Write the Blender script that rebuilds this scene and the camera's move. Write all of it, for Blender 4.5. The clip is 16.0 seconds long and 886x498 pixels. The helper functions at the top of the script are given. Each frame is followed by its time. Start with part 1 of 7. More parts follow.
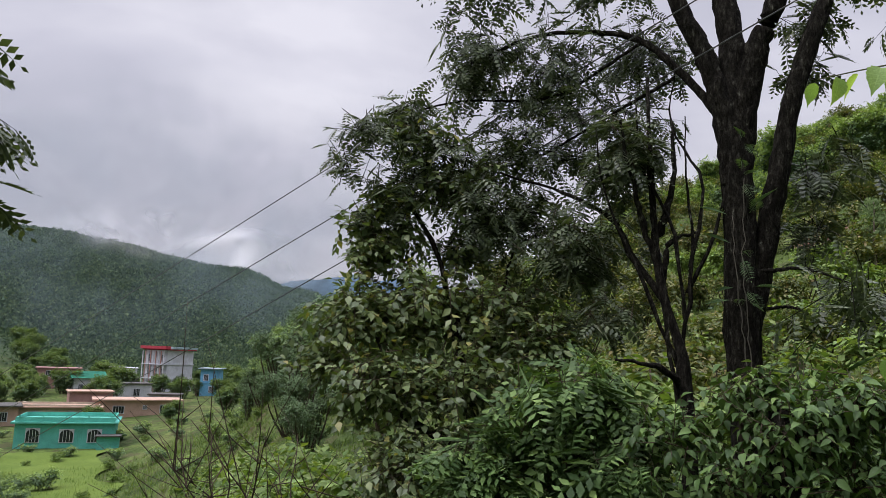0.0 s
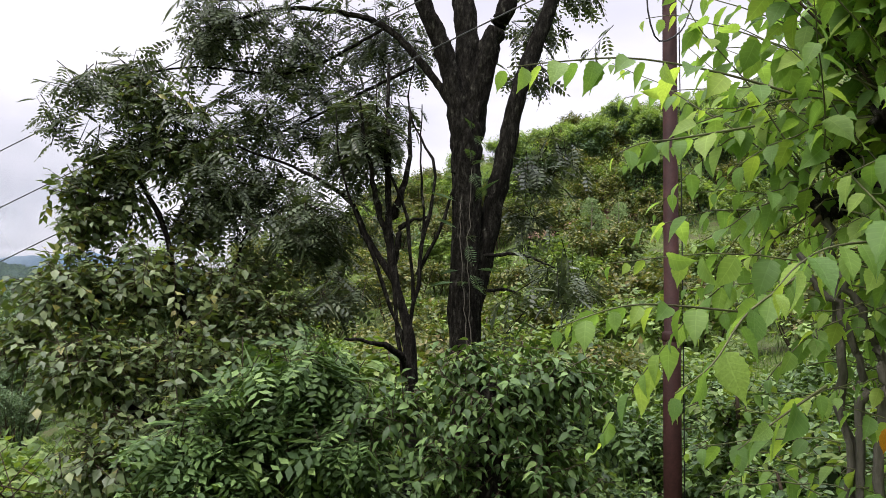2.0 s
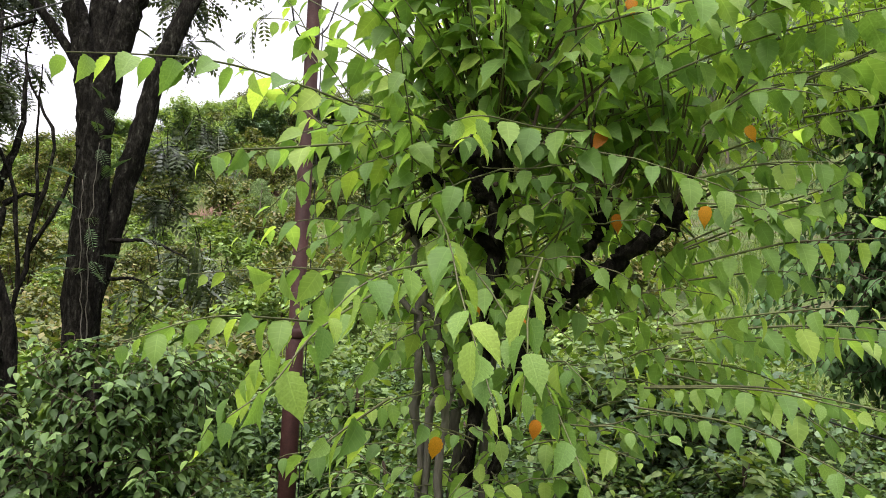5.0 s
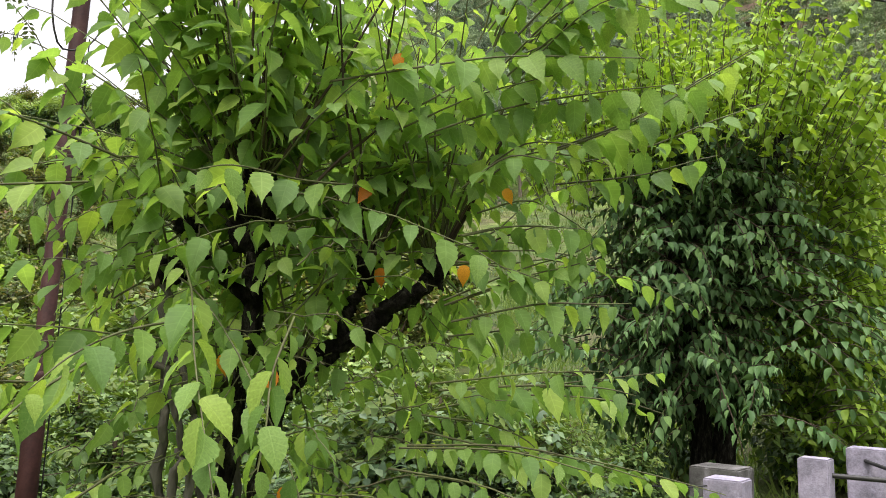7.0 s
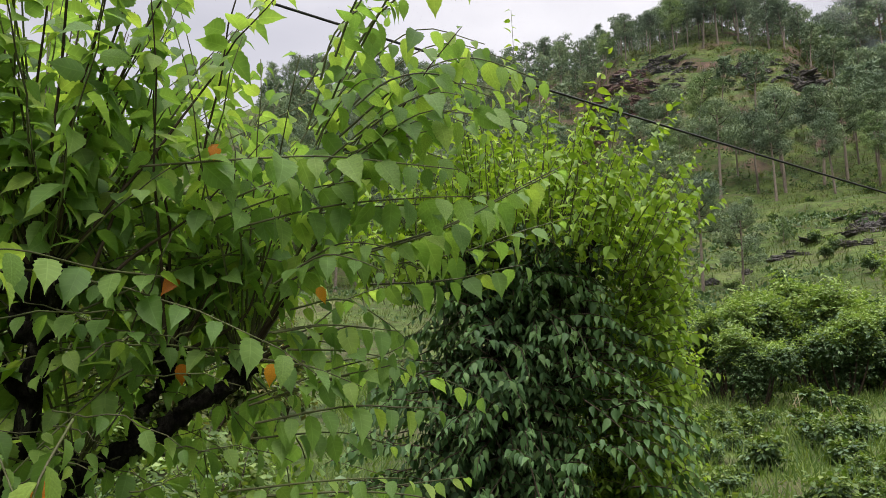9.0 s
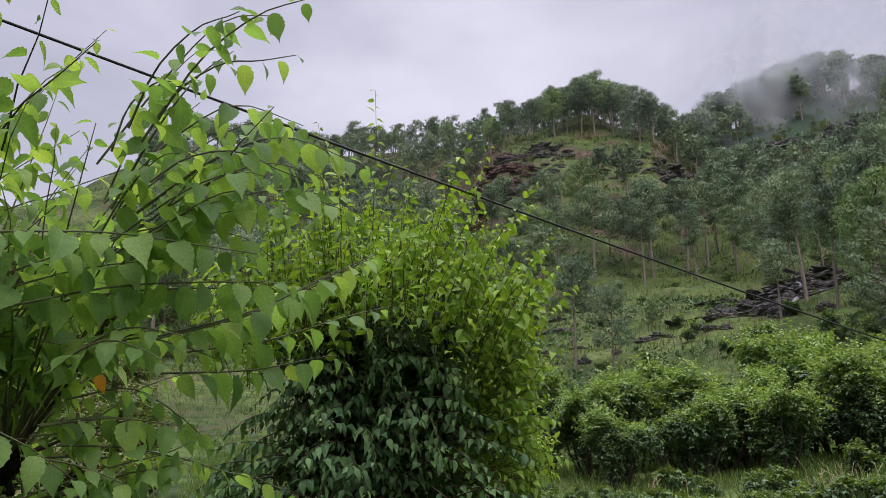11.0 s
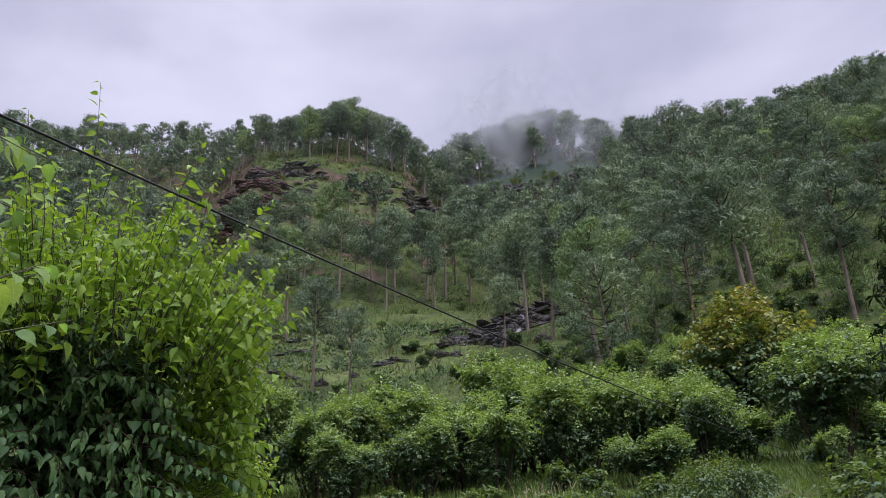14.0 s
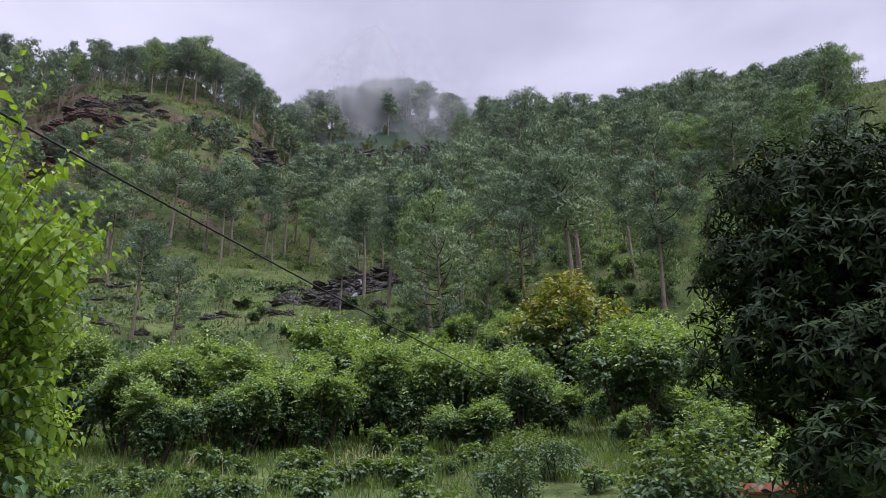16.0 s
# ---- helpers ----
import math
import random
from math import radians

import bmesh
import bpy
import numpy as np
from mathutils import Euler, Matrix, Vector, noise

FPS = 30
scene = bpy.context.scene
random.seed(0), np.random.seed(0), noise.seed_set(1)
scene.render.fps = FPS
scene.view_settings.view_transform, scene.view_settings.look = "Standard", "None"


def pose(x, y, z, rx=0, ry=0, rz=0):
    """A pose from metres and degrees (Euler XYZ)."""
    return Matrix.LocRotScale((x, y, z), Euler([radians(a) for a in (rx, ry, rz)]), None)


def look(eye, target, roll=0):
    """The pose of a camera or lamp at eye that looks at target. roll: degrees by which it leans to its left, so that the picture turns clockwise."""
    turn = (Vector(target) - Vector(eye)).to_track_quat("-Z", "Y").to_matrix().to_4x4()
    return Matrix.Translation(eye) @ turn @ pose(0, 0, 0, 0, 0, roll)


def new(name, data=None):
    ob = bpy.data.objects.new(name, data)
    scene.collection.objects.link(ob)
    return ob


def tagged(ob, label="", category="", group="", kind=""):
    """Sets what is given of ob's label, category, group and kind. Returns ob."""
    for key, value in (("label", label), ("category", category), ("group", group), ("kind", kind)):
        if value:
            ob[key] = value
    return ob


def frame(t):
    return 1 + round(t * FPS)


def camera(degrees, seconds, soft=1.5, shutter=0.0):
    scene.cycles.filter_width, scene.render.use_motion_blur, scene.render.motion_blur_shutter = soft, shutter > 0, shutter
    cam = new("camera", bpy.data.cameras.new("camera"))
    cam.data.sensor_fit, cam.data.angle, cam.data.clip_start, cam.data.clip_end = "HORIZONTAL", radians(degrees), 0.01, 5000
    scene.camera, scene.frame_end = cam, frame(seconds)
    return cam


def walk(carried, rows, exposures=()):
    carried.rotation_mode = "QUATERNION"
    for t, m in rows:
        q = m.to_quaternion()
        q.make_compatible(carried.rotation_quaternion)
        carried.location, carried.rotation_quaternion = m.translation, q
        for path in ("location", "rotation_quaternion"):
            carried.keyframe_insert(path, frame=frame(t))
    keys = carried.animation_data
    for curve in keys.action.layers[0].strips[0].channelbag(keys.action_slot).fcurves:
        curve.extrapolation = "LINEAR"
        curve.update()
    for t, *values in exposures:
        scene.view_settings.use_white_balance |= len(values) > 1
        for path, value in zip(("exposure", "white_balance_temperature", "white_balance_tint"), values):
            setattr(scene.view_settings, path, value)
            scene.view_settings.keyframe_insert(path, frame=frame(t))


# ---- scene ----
cam = camera(60.3, 16.0, 0.35)
PATH = [
    (0, (-0.143, 0.021, 1.407), (-0.045, 2.0, 1.682), 2.1),
    (0.5, (-0.121, 0.032, 1.42), (0.156, 1.995, 1.686), 2.0),
    (1, (-0.111, 0.06, 1.444), (0.307, 2.0, 1.698), 1.7),
    (1.5, (-0.079, 0.057, 1.421), (0.509, 1.952, 1.674), 1.7),
    (2, (0.02, 0.039, 1.378), (0.743, 1.886, 1.633), 1.8),
    (2.5, (0.051, 0.027, 1.366), (0.861, 1.838, 1.62), 1.7),
    (3, (0.057, 0.034, 1.351), (1.011, 1.773, 1.61), 1.8),
    (3.5, (0.1, 0.014, 1.349), (1.282, 1.605, 1.621), 1.9),
    (3.7, (0.115, 0.012, 1.341), (1.372, 1.542, 1.62), 2.0),
    (5.8, (0.356, -0.091, 1.586), (1.846, 1.223, 1.815), 2.5),
    (6, (0.364, -0.093, 1.594), (1.89, 1.178, 1.837), 2.7),
    (6.5, (0.388, -0.107, 1.6), (2.032, 0.995, 1.889), 2.4),
    (7, (0.426, -0.12, 1.615), (2.149, 0.848, 1.925), 1.9),
    (7.5, (0.441, -0.143, 1.616), (2.21, 0.708, 1.995), 1.7),
    (8, (0.45, -0.148, 1.624), (2.246, 0.63, 2.033), 1.8),
    (8.5, (0.463, -0.172, 1.641), (2.304, 0.439, 2.126), 1.5),
    (9, (0.462, -0.187, 1.657), (2.301, 0.377, 2.207), 1.8),
    (9.2, (0.466, -0.198, 1.656), (2.307, 0.337, 2.226), 1.6),
    (11.3, (0.613, -0.429, 1.761), (2.454, -0.225, 2.513), 1.1),
    (11.5, (0.621, -0.434, 1.764), (2.464, -0.272, 2.524), 0.9),
    (12, (0.636, -0.461, 1.774), (2.478, -0.43, 2.554), -0.3),
    (12.5, (0.647, -0.483, 1.782), (2.484, -0.586, 2.566), -1.4),
    (13, (0.665, -0.503, 1.787), (2.492, -0.721, 2.572), -1.6),
    (13.5, (0.658, -0.527, 1.784), (2.47, -0.837, 2.57), -1.7),
    (14, (0.645, -0.555, 1.776), (2.443, -0.946, 2.559), -2.2),
    (14.5, (0.662, -0.567, 1.776), (2.449, -1.017, 2.554), -1.6),
    (15, (0.631, -0.58, 1.79), (2.407, -1.088, 2.557), -0.7),
    (15.5, (0.675, -0.584, 1.777), (2.432, -1.218, 2.493), -0.4),
    (16, (0.824, -0.588, 1.797), (2.528, -1.377, 2.485), -1.0),
]
EXPOSURES = [(0.0, 0.15, 6500, 12), (1.0, 0.36, 6500, 12), (2.0, 0.78, 6700, 12), (3.5, 1.17, 6800, 12), (7.0, 1.0, 7000, 8), (8.0, 0.9, 7000, 8), (9.0, 0.42, 6800, 9), (11.5, 0.1, 6200, 18), (14.0, 0.08, 6000, 21), (16.0, 0.18, 6000, 22)]
walk(cam, [(t, look(eye, target, roll)) for t, eye, target, roll in PATH], EXPOSURES)

# ---- world and sun: bright overcast monsoon sky ----
SUN_EL, SUN_AZ = 52.0, 250.0
world = bpy.data.worlds.new("overcast_sky")
scene.world = world
world.use_nodes = True
wn, wl = world.node_tree.nodes, world.node_tree.links
wn.clear()
w_out = wn.new("ShaderNodeOutputWorld")
w_bg = wn.new("ShaderNodeBackground")
w_sky = wn.new("ShaderNodeTexSky")
w_sky.sky_type = "NISHITA"
w_sky.sun_disc = False
w_sky.sun_elevation = radians(SUN_EL)
w_sky.sun_rotation = radians(SUN_AZ)
w_dim = wn.new("ShaderNodeVectorMath")
w_dim.operation = "SCALE"
w_dim.inputs[3].default_value = 0.09
w_co = wn.new("ShaderNodeTexCoord")
w_map = wn.new("ShaderNodeMapping")
w_map.inputs["Location"].default_value = (0.3, 0.7, 0.1)
w_map.inputs["Rotation"].default_value = (0.0, 0.0, 0.5)
w_map.inputs["Scale"].default_value = (1.0, 1.0, 2.6)
w_n1 = wn.new("ShaderNodeTexNoise")
w_n1.inputs["Scale"].default_value = 2.3
w_n1.inputs["Detail"].default_value = 7.0
w_n1.inputs["Roughness"].default_value = 0.48
w_n1.inputs["Distortion"].default_value = 0.25
w_ramp = wn.new("ShaderNodeValToRGB")
w_ramp.color_ramp.elements[0].position = 0.30
w_ramp.color_ramp.elements[0].color = (0.49, 0.495, 0.58, 1)
w_ramp.color_ramp.elements[1].position = 0.68
w_ramp.color_ramp.elements[1].color = (0.78, 0.775, 0.85, 1)
w_mid = w_ramp.color_ramp.elements.new(0.47)
w_mid.color = (0.58, 0.58, 0.67, 1)
w_mix = wn.new("ShaderNodeMix")
w_mix.data_type = "RGBA"
w_mix.inputs[0].default_value = 0.9
wl.new(w_co.outputs["Generated"], w_map.inputs["Vector"])
wl.new(w_map.outputs["Vector"], w_n1.inputs["Vector"])
wl.new(w_n1.outputs["Fac"], w_ramp.inputs["Fac"])
wl.new(w_sky.outputs["Color"], w_dim.inputs[0])
wl.new(w_dim.outputs["Vector"], w_mix.inputs[6])
# overcast is brighter overhead; an added 8.5-times boost up there lights the foliage
w_sep = wn.new("ShaderNodeSeparateXYZ")
wl.new(w_co.outputs["Generated"], w_sep.inputs[0])
w_up = wn.new("ShaderNodeMapRange")
w_up.inputs["From Min"].default_value, w_up.inputs["From Max"].default_value = 0.72, 1.0
w_up.inputs["To Min"].default_value, w_up.inputs["To Max"].default_value = 1.0, 8.5
wl.new(w_sep.outputs["Z"], w_up.inputs["Value"])
w_zen = wn.new("ShaderNodeVectorMath")
w_zen.operation = "SCALE"
wl.new(w_ramp.outputs["Color"], w_zen.inputs[0])
w_low = wn.new("ShaderNodeMapRange")
w_low.inputs["From Min"].default_value, w_low.inputs["From Max"].default_value = 0.02, 0.34
w_low.inputs["To Min"].default_value, w_low.inputs["To Max"].default_value = 0.66, 1.0
wl.new(w_sep.outputs["Z"], w_low.inputs["Value"])
w_prod = wn.new("ShaderNodeMath")
w_prod.operation = "MULTIPLY"
wl.new(w_up.outputs["Result"], w_prod.inputs[0])
wl.new(w_low.outputs["Result"], w_prod.inputs[1])
wl.new(w_prod.outputs[0], w_zen.inputs[3])
wl.new(w_zen.outputs["Vector"], w_mix.inputs[7])
wl.new(w_mix.outputs[2], w_bg.inputs["Color"])
w_bg.inputs["Strength"].default_value = 1.0
wl.new(w_bg.outputs["Background"], w_out.inputs["Surface"])

sun_data = bpy.data.lights.new("sun", "SUN")
sun_data.energy = 1.9
sun_data.angle = radians(25)
sun_data.color = (1.0, 0.97, 0.92)
sun = new("sun", sun_data)
_az = radians(SUN_AZ)
sun.matrix_world = look((60 * math.sin(_az), 60 * math.cos(_az), 60 * math.tan(radians(SUN_EL))), (0, 0, 0))


# ---- materials ----
def node_mat(name):
    m = bpy.data.materials.new(name)
    m.use_nodes = True
    nt = m.node_tree
    nt.nodes.clear()
    out = nt.nodes.new("ShaderNodeOutputMaterial")
    return m, nt, out


def ramp_node(nt, source, stops):
    r = nt.nodes.new("ShaderNodeValToRGB")
    el = r.color_ramp.elements
    el[0].position, el[0].color = stops[0][0], (*stops[0][1], 1)
    el[1].position, el[1].color = stops[-1][0], (*stops[-1][1], 1)
    for p, c in stops[1:-1]:
        e = el.new(p)
        e.color = (*c, 1)
    nt.links.new(source, r.inputs["Fac"])
    return r.outputs["Color"]


def noise_node(nt, scale, detail=4.0, rough=0.55, distort=0.0, stretch=None):
    co = nt.nodes.new("ShaderNodeTexCoord")
    n = nt.nodes.new("ShaderNodeTexNoise")
    n.inputs["Scale"].default_value = scale
    n.inputs["Detail"].default_value = detail
    n.inputs["Roughness"].default_value = rough
    n.inputs["Distortion"].default_value = distort
    if stretch:
        mp = nt.nodes.new("ShaderNodeMapping")
        mp.inputs["Scale"].default_value = stretch
        nt.links.new(co.outputs["Object"], mp.inputs["Vector"])
        nt.links.new(mp.outputs["Vector"], n.inputs["Vector"])
    else:
        nt.links.new(co.outputs["Object"], n.inputs["Vector"])
    return n.outputs["Fac"]


def mix_col(nt, fac, a, b, blend="MIX"):
    m = nt.nodes.new("ShaderNodeMix")
    m.data_type = "RGBA"
    m.blend_type = blend
    for sock, v in ((m.inputs[0], fac), (m.inputs[6], a), (m.inputs[7], b)):
        if isinstance(v, (int, float)):
            sock.default_value = v
        elif isinstance(v, tuple):
            sock.default_value = (*v, 1)
        else:
            nt.links.new(v, sock)
    return m.outputs[2]


def surface(name, stops, scale=3.0, rough=0.85, fine=40.0, bump=0.3, bump_size=0.01, metal=0.0, stretch=None, spec=0.3, fine_amt=0.35):
    """A rough material: colour by broad noise, broken by fine noise, with relief."""
    m, nt, out = node_mat(name)
    b = nt.nodes.new("ShaderNodeBsdfPrincipled")
    base = ramp_node(nt, noise_node(nt, scale, 6.0, 0.6, 0.3, stretch), stops)
    grain = noise_node(nt, fine, 5.0, 0.65, 0.0, stretch)
    shade = ramp_node(nt, grain, [(0.3, (1 - fine_amt,) * 3), (0.7, (1.0, 1.0, 1.0))])
    nt.links.new(mix_col(nt, 1.0, base, shade, "MULTIPLY"), b.inputs["Base Color"])
    b.inputs["Roughness"].default_value = rough
    b.inputs["Metallic"].default_value = metal
    b.inputs["Specular IOR Level"].default_value = spec
    bp = nt.nodes.new("ShaderNodeBump")
    bp.inputs["Strength"].default_value = bump
    bp.inputs["Distance"].default_value = bump_size
    nt.links.new(grain, bp.inputs["Height"])
    nt.links.new(bp.outputs["Normal"], b.inputs["Normal"])
    nt.links.new(b.outputs["BSDF"], out.inputs["Surface"])
    return m


def leaf_mat(name, stops, by_object=False, translucent=0.35, rough=0.5, glow=(1.2, 1.25, 0.4), spec=0.2, tone=False):
    """Foliage: gloss above, light passing through the blade; each leaf takes its own shade."""
    m, nt, out = node_mat(name)
    if by_object:
        rnd = nt.nodes.new("ShaderNodeObjectInfo").outputs["Random"]
    else:
        rnd = nt.nodes.new("ShaderNodeNewGeometry").outputs["Random Per Island"]
    col = ramp_node(nt, rnd, stops)
    blotch = ramp_node(nt, noise_node(nt, 18.0, 3.0), [(0.3, (0.78, 0.8, 0.75)), (0.65, (1.05, 1.05, 1.05))])
    col = mix_col(nt, 1.0, col, blotch, "MULTIPLY")
    if tone:
        # tone and greenness that differ from tree to tree over the hillside
        pos = nt.nodes.new("ShaderNodeNewGeometry").outputs["Position"]
        n = nt.nodes.new("ShaderNodeTexNoise")
        n.inputs["Scale"].default_value = 0.16
        n.inputs["Detail"].default_value = 1.0
        nt.links.new(pos, n.inputs["Vector"])
        col = mix_col(nt, 1.0, col, ramp_node(nt, n.outputs["Fac"], [(0.32, (0.58, 0.63, 0.62)), (0.5, (0.95, 1.0, 0.9)), (0.68, (1.35, 1.35, 1.1))]), "MULTIPLY")
    b = nt.nodes.new("ShaderNodeBsdfPrincipled")
    b.inputs["Roughness"].default_value = rough
    b.inputs["Specular IOR Level"].default_value = spec
    nt.links.new(col, b.inputs["Base Color"])
    tr = nt.nodes.new("ShaderNodeBsdfTranslucent")
    nt.links.new(mix_col(nt, 1.0, col, glow, "MULTIPLY"), tr.inputs["Color"])
    mx = nt.nodes.new("ShaderNodeMixShader")
    mx.inputs[0].default_value = translucent
    nt.links.new(b.outputs["BSDF"], mx.inputs[1])
    nt.links.new(tr.outputs["BSDF"], mx.inputs[2])
    nt.links.new(mx.outputs[0], out.inputs["Surface"])
    return m


def veined(mat, depth=0.3):
    """Pale midrib and side veins along a blade, and relief between them."""
    nt = mat.node_tree
    uv = nt.nodes.new("ShaderNodeUVMap")
    uv.uv_map = "blade"
    sep = nt.nodes.new("ShaderNodeSeparateXYZ")
    nt.links.new(uv.outputs["UV"], sep.inputs[0])

    def op(kind, a, b):
        k = nt.nodes.new("ShaderNodeMath")
        k.operation = kind
        for sock, v in zip(k.inputs, (a, b)):
            if isinstance(v, float):
                sock.default_value = v
            else:
                nt.links.new(v, sock)
        return k.outputs[0]

    across = op("ABSOLUTE", sep.outputs["X"], 0.0)
    wave = op("SINE", op("MULTIPLY", op("SUBTRACT", sep.outputs["Y"], op("MULTIPLY", across, 0.16)), 44.0), 0.0)
    ribs = ramp_node(nt, op("ADD", op("MULTIPLY", wave, 0.5), 0.5), [(0.86, (0, 0, 0)), (1.0, (0.55, 0.55, 0.55))])
    mid = ramp_node(nt, across, [(0.02, (1, 1, 1)), (0.07, (0, 0, 0))])
    vein = mix_col(nt, 1.0, ribs, mid, "LIGHTEN")
    b = next(n for n in nt.nodes if n.type == "BSDF_PRINCIPLED")
    tr = next(n for n in nt.nodes if n.type == "BSDF_TRANSLUCENT")
    for sock in (b.inputs["Base Color"], tr.inputs["Color"]):
        src = sock.links[0].from_socket
        pale = mix_col(nt, 1.0, src, (1.25, 1.2, 1.3), "MULTIPLY")
        nt.links.new(mix_col(nt, vein, src, pale), sock)
    bp = nt.nodes.new("ShaderNodeBump")
    bp.inputs["Strength"].default_value = depth
    bp.inputs["Distance"].default_value = 0.003
    bp.invert = True
    nt.links.new(vein, bp.inputs["Height"])
    nt.links.new(bp.outputs["Normal"], b.inputs["Normal"])


M_BARK = surface("bark_dark", [(0.3, (0.007, 0.0065, 0.0055)), (0.48, (0.018, 0.016, 0.013)), (0.58, (0.036, 0.033, 0.027)), (0.65, (0.065, 0.062, 0.05)), (0.73, (0.17, 0.175, 0.145))], 30.0, 0.9, 70, 1.0, 0.03, stretch=(1, 1, 0.4), spec=0.06, fine_amt=0.8)
M_BARK_GREY = surface("bark_grey", [(0.3, (0.06, 0.055, 0.045)), (0.6, (0.14, 0.13, 0.11)), (0.75, (0.2, 0.2, 0.17))], 6.0, 0.9, 40, 0.7, 0.02, stretch=(1, 1, 0.3), spec=0.06)
M_BARK_PINE = surface("bark_pine", [(0.3, (0.13, 0.105, 0.085)), (0.6, (0.27, 0.225, 0.185)), (0.8, (0.38, 0.33, 0.28))], 2.0, 0.95, 9, 0.8, 0.05, stretch=(1, 1, 0.3), spec=0.06)
M_TWIG = surface("twig", [(0.3, (0.035, 0.025, 0.02)), (0.7, (0.1, 0.075, 0.055))], 8.0, 0.8, 60, 0.3, 0.003, spec=0.06)
M_SHOOT = surface("green_shoot", [(0.3, (0.07, 0.06, 0.035)), (0.7, (0.12, 0.14, 0.05))], 4.0, 0.7, 60, 0.2, 0.002)
MUL = [(0.0, (0.125, 0.225, 0.065)), (0.35, (0.175, 0.3, 0.085)), (0.75, (0.245, 0.375, 0.105)), (1.0, (0.35, 0.47, 0.11))]
M_MUL = leaf_mat("mulberry_leaf", MUL, False, 0.58, 0.55, glow=(1.3, 1.3, 0.6), spec=0.3)
M_MUL_OB = leaf_mat("mulberry_leaf_single", MUL, True, 0.58, 0.55, glow=(1.3, 1.3, 0.6), spec=0.3)
veined(M_MUL)
veined(M_MUL_OB)
M_ORANGE = leaf_mat("withered_leaf", [(0.0, (0.5, 0.16, 0.02)), (1.0, (0.62, 0.3, 0.03))], True, 0.4, glow=(1.1, 0.9, 0.4))
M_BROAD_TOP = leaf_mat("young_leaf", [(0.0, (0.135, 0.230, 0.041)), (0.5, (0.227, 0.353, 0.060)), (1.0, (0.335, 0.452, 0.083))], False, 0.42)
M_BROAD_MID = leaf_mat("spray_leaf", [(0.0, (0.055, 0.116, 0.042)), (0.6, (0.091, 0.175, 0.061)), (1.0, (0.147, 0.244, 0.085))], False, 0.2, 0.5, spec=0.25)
# dark leaves; on the second mulberry this colour also holds the crown's shade
M_BROAD_DARK = leaf_mat("dark_or_shaded_leaf", [(0.0, (0.025, 0.058, 0.019)), (0.6, (0.049, 0.102, 0.034)), (1.0, (0.115, 0.185, 0.067))], False, 0.1, 0.55, spec=0.15)
M_PINNATE = leaf_mat("pinnate_leaf", [(0.0, (0.036, 0.052, 0.028)), (0.6, (0.074, 0.1, 0.052)), (1.0, (0.14, 0.17, 0.1))], False, 0.25, 0.4, spec=0.42)
M_KACH = leaf_mat("two_lobed_leaf", [(0.0, (0.059, 0.092, 0.038)), (0.6, (0.118, 0.163, 0.065)), (0.92, (0.195, 0.242, 0.100)), (1.0, (0.330, 0.295, 0.094))], False, 0.3, 0.42, spec=0.4)
M_UNDER = leaf_mat("undergrowth_leaf", [(0.0, (0.029, 0.057, 0.019)), (0.5, (0.071, 0.126, 0.040)), (0.85, (0.122, 0.198, 0.064)), (1.0, (0.190, 0.276, 0.089))], False, 0.22)
M_SLOPE = leaf_mat("hillside_leaf", [(0.0, (0.045, 0.065, 0.024)), (0.45, (0.095, 0.12, 0.04)), (0.8, (0.18, 0.195, 0.065)), (1.0, (0.23, 0.18, 0.085))], False, 0.3)
M_FIELD = leaf_mat("meadow_leaf", [(0.0, (0.069, 0.122, 0.034)), (0.5, (0.115, 0.180, 0.049)), (1.0, (0.193, 0.245, 0.074))], False, 0.35)
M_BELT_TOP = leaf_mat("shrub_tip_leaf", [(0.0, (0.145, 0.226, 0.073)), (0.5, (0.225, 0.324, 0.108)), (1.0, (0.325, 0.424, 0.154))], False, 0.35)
# belt trees' lower leaves: shade put into a darker copy of shrub_leaf
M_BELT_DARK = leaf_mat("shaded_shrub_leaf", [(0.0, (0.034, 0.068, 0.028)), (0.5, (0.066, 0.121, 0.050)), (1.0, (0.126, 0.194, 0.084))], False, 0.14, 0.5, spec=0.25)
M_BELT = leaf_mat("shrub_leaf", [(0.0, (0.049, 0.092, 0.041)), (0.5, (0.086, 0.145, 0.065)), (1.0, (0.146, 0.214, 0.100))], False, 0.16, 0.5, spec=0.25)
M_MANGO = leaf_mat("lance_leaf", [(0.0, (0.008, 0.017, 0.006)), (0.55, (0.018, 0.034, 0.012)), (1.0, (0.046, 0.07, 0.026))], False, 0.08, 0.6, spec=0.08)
M_YELLOW = leaf_mat("blossom_leaf", [(0.0, (0.11, 0.16, 0.04)), (0.5, (0.25, 0.27, 0.06)), (0.9, (0.4, 0.37, 0.11)), (1.0, (0.4, 0.27, 0.13))], False, 0.3)
M_NEEDLE = leaf_mat("pine_needle", [(0.0, (0.115, 0.15, 0.105)), (0.5, (0.17, 0.215, 0.15)), (1.0, (0.245, 0.3, 0.205))], False, 0.15, 0.7, glow=(1.0, 1.1, 0.8), spec=0.07, tone=True)
M_NEEDLE_GREEN = leaf_mat("fresh_pine_needle", [(0.0, (0.13, 0.18, 0.09)), (0.5, (0.19, 0.255, 0.125)), (1.0, (0.27, 0.345, 0.17))], False, 0.2, 0.7, glow=(1.0, 1.1, 0.7), spec=0.07, tone=True)
M_HILLGRASS = leaf_mat("hill_grass", [(0.0, (0.06, 0.1, 0.025)), (0.5, (0.095, 0.135, 0.035)), (1.0, (0.16, 0.165, 0.06))], False, 0.3, 0.7, spec=0.1)
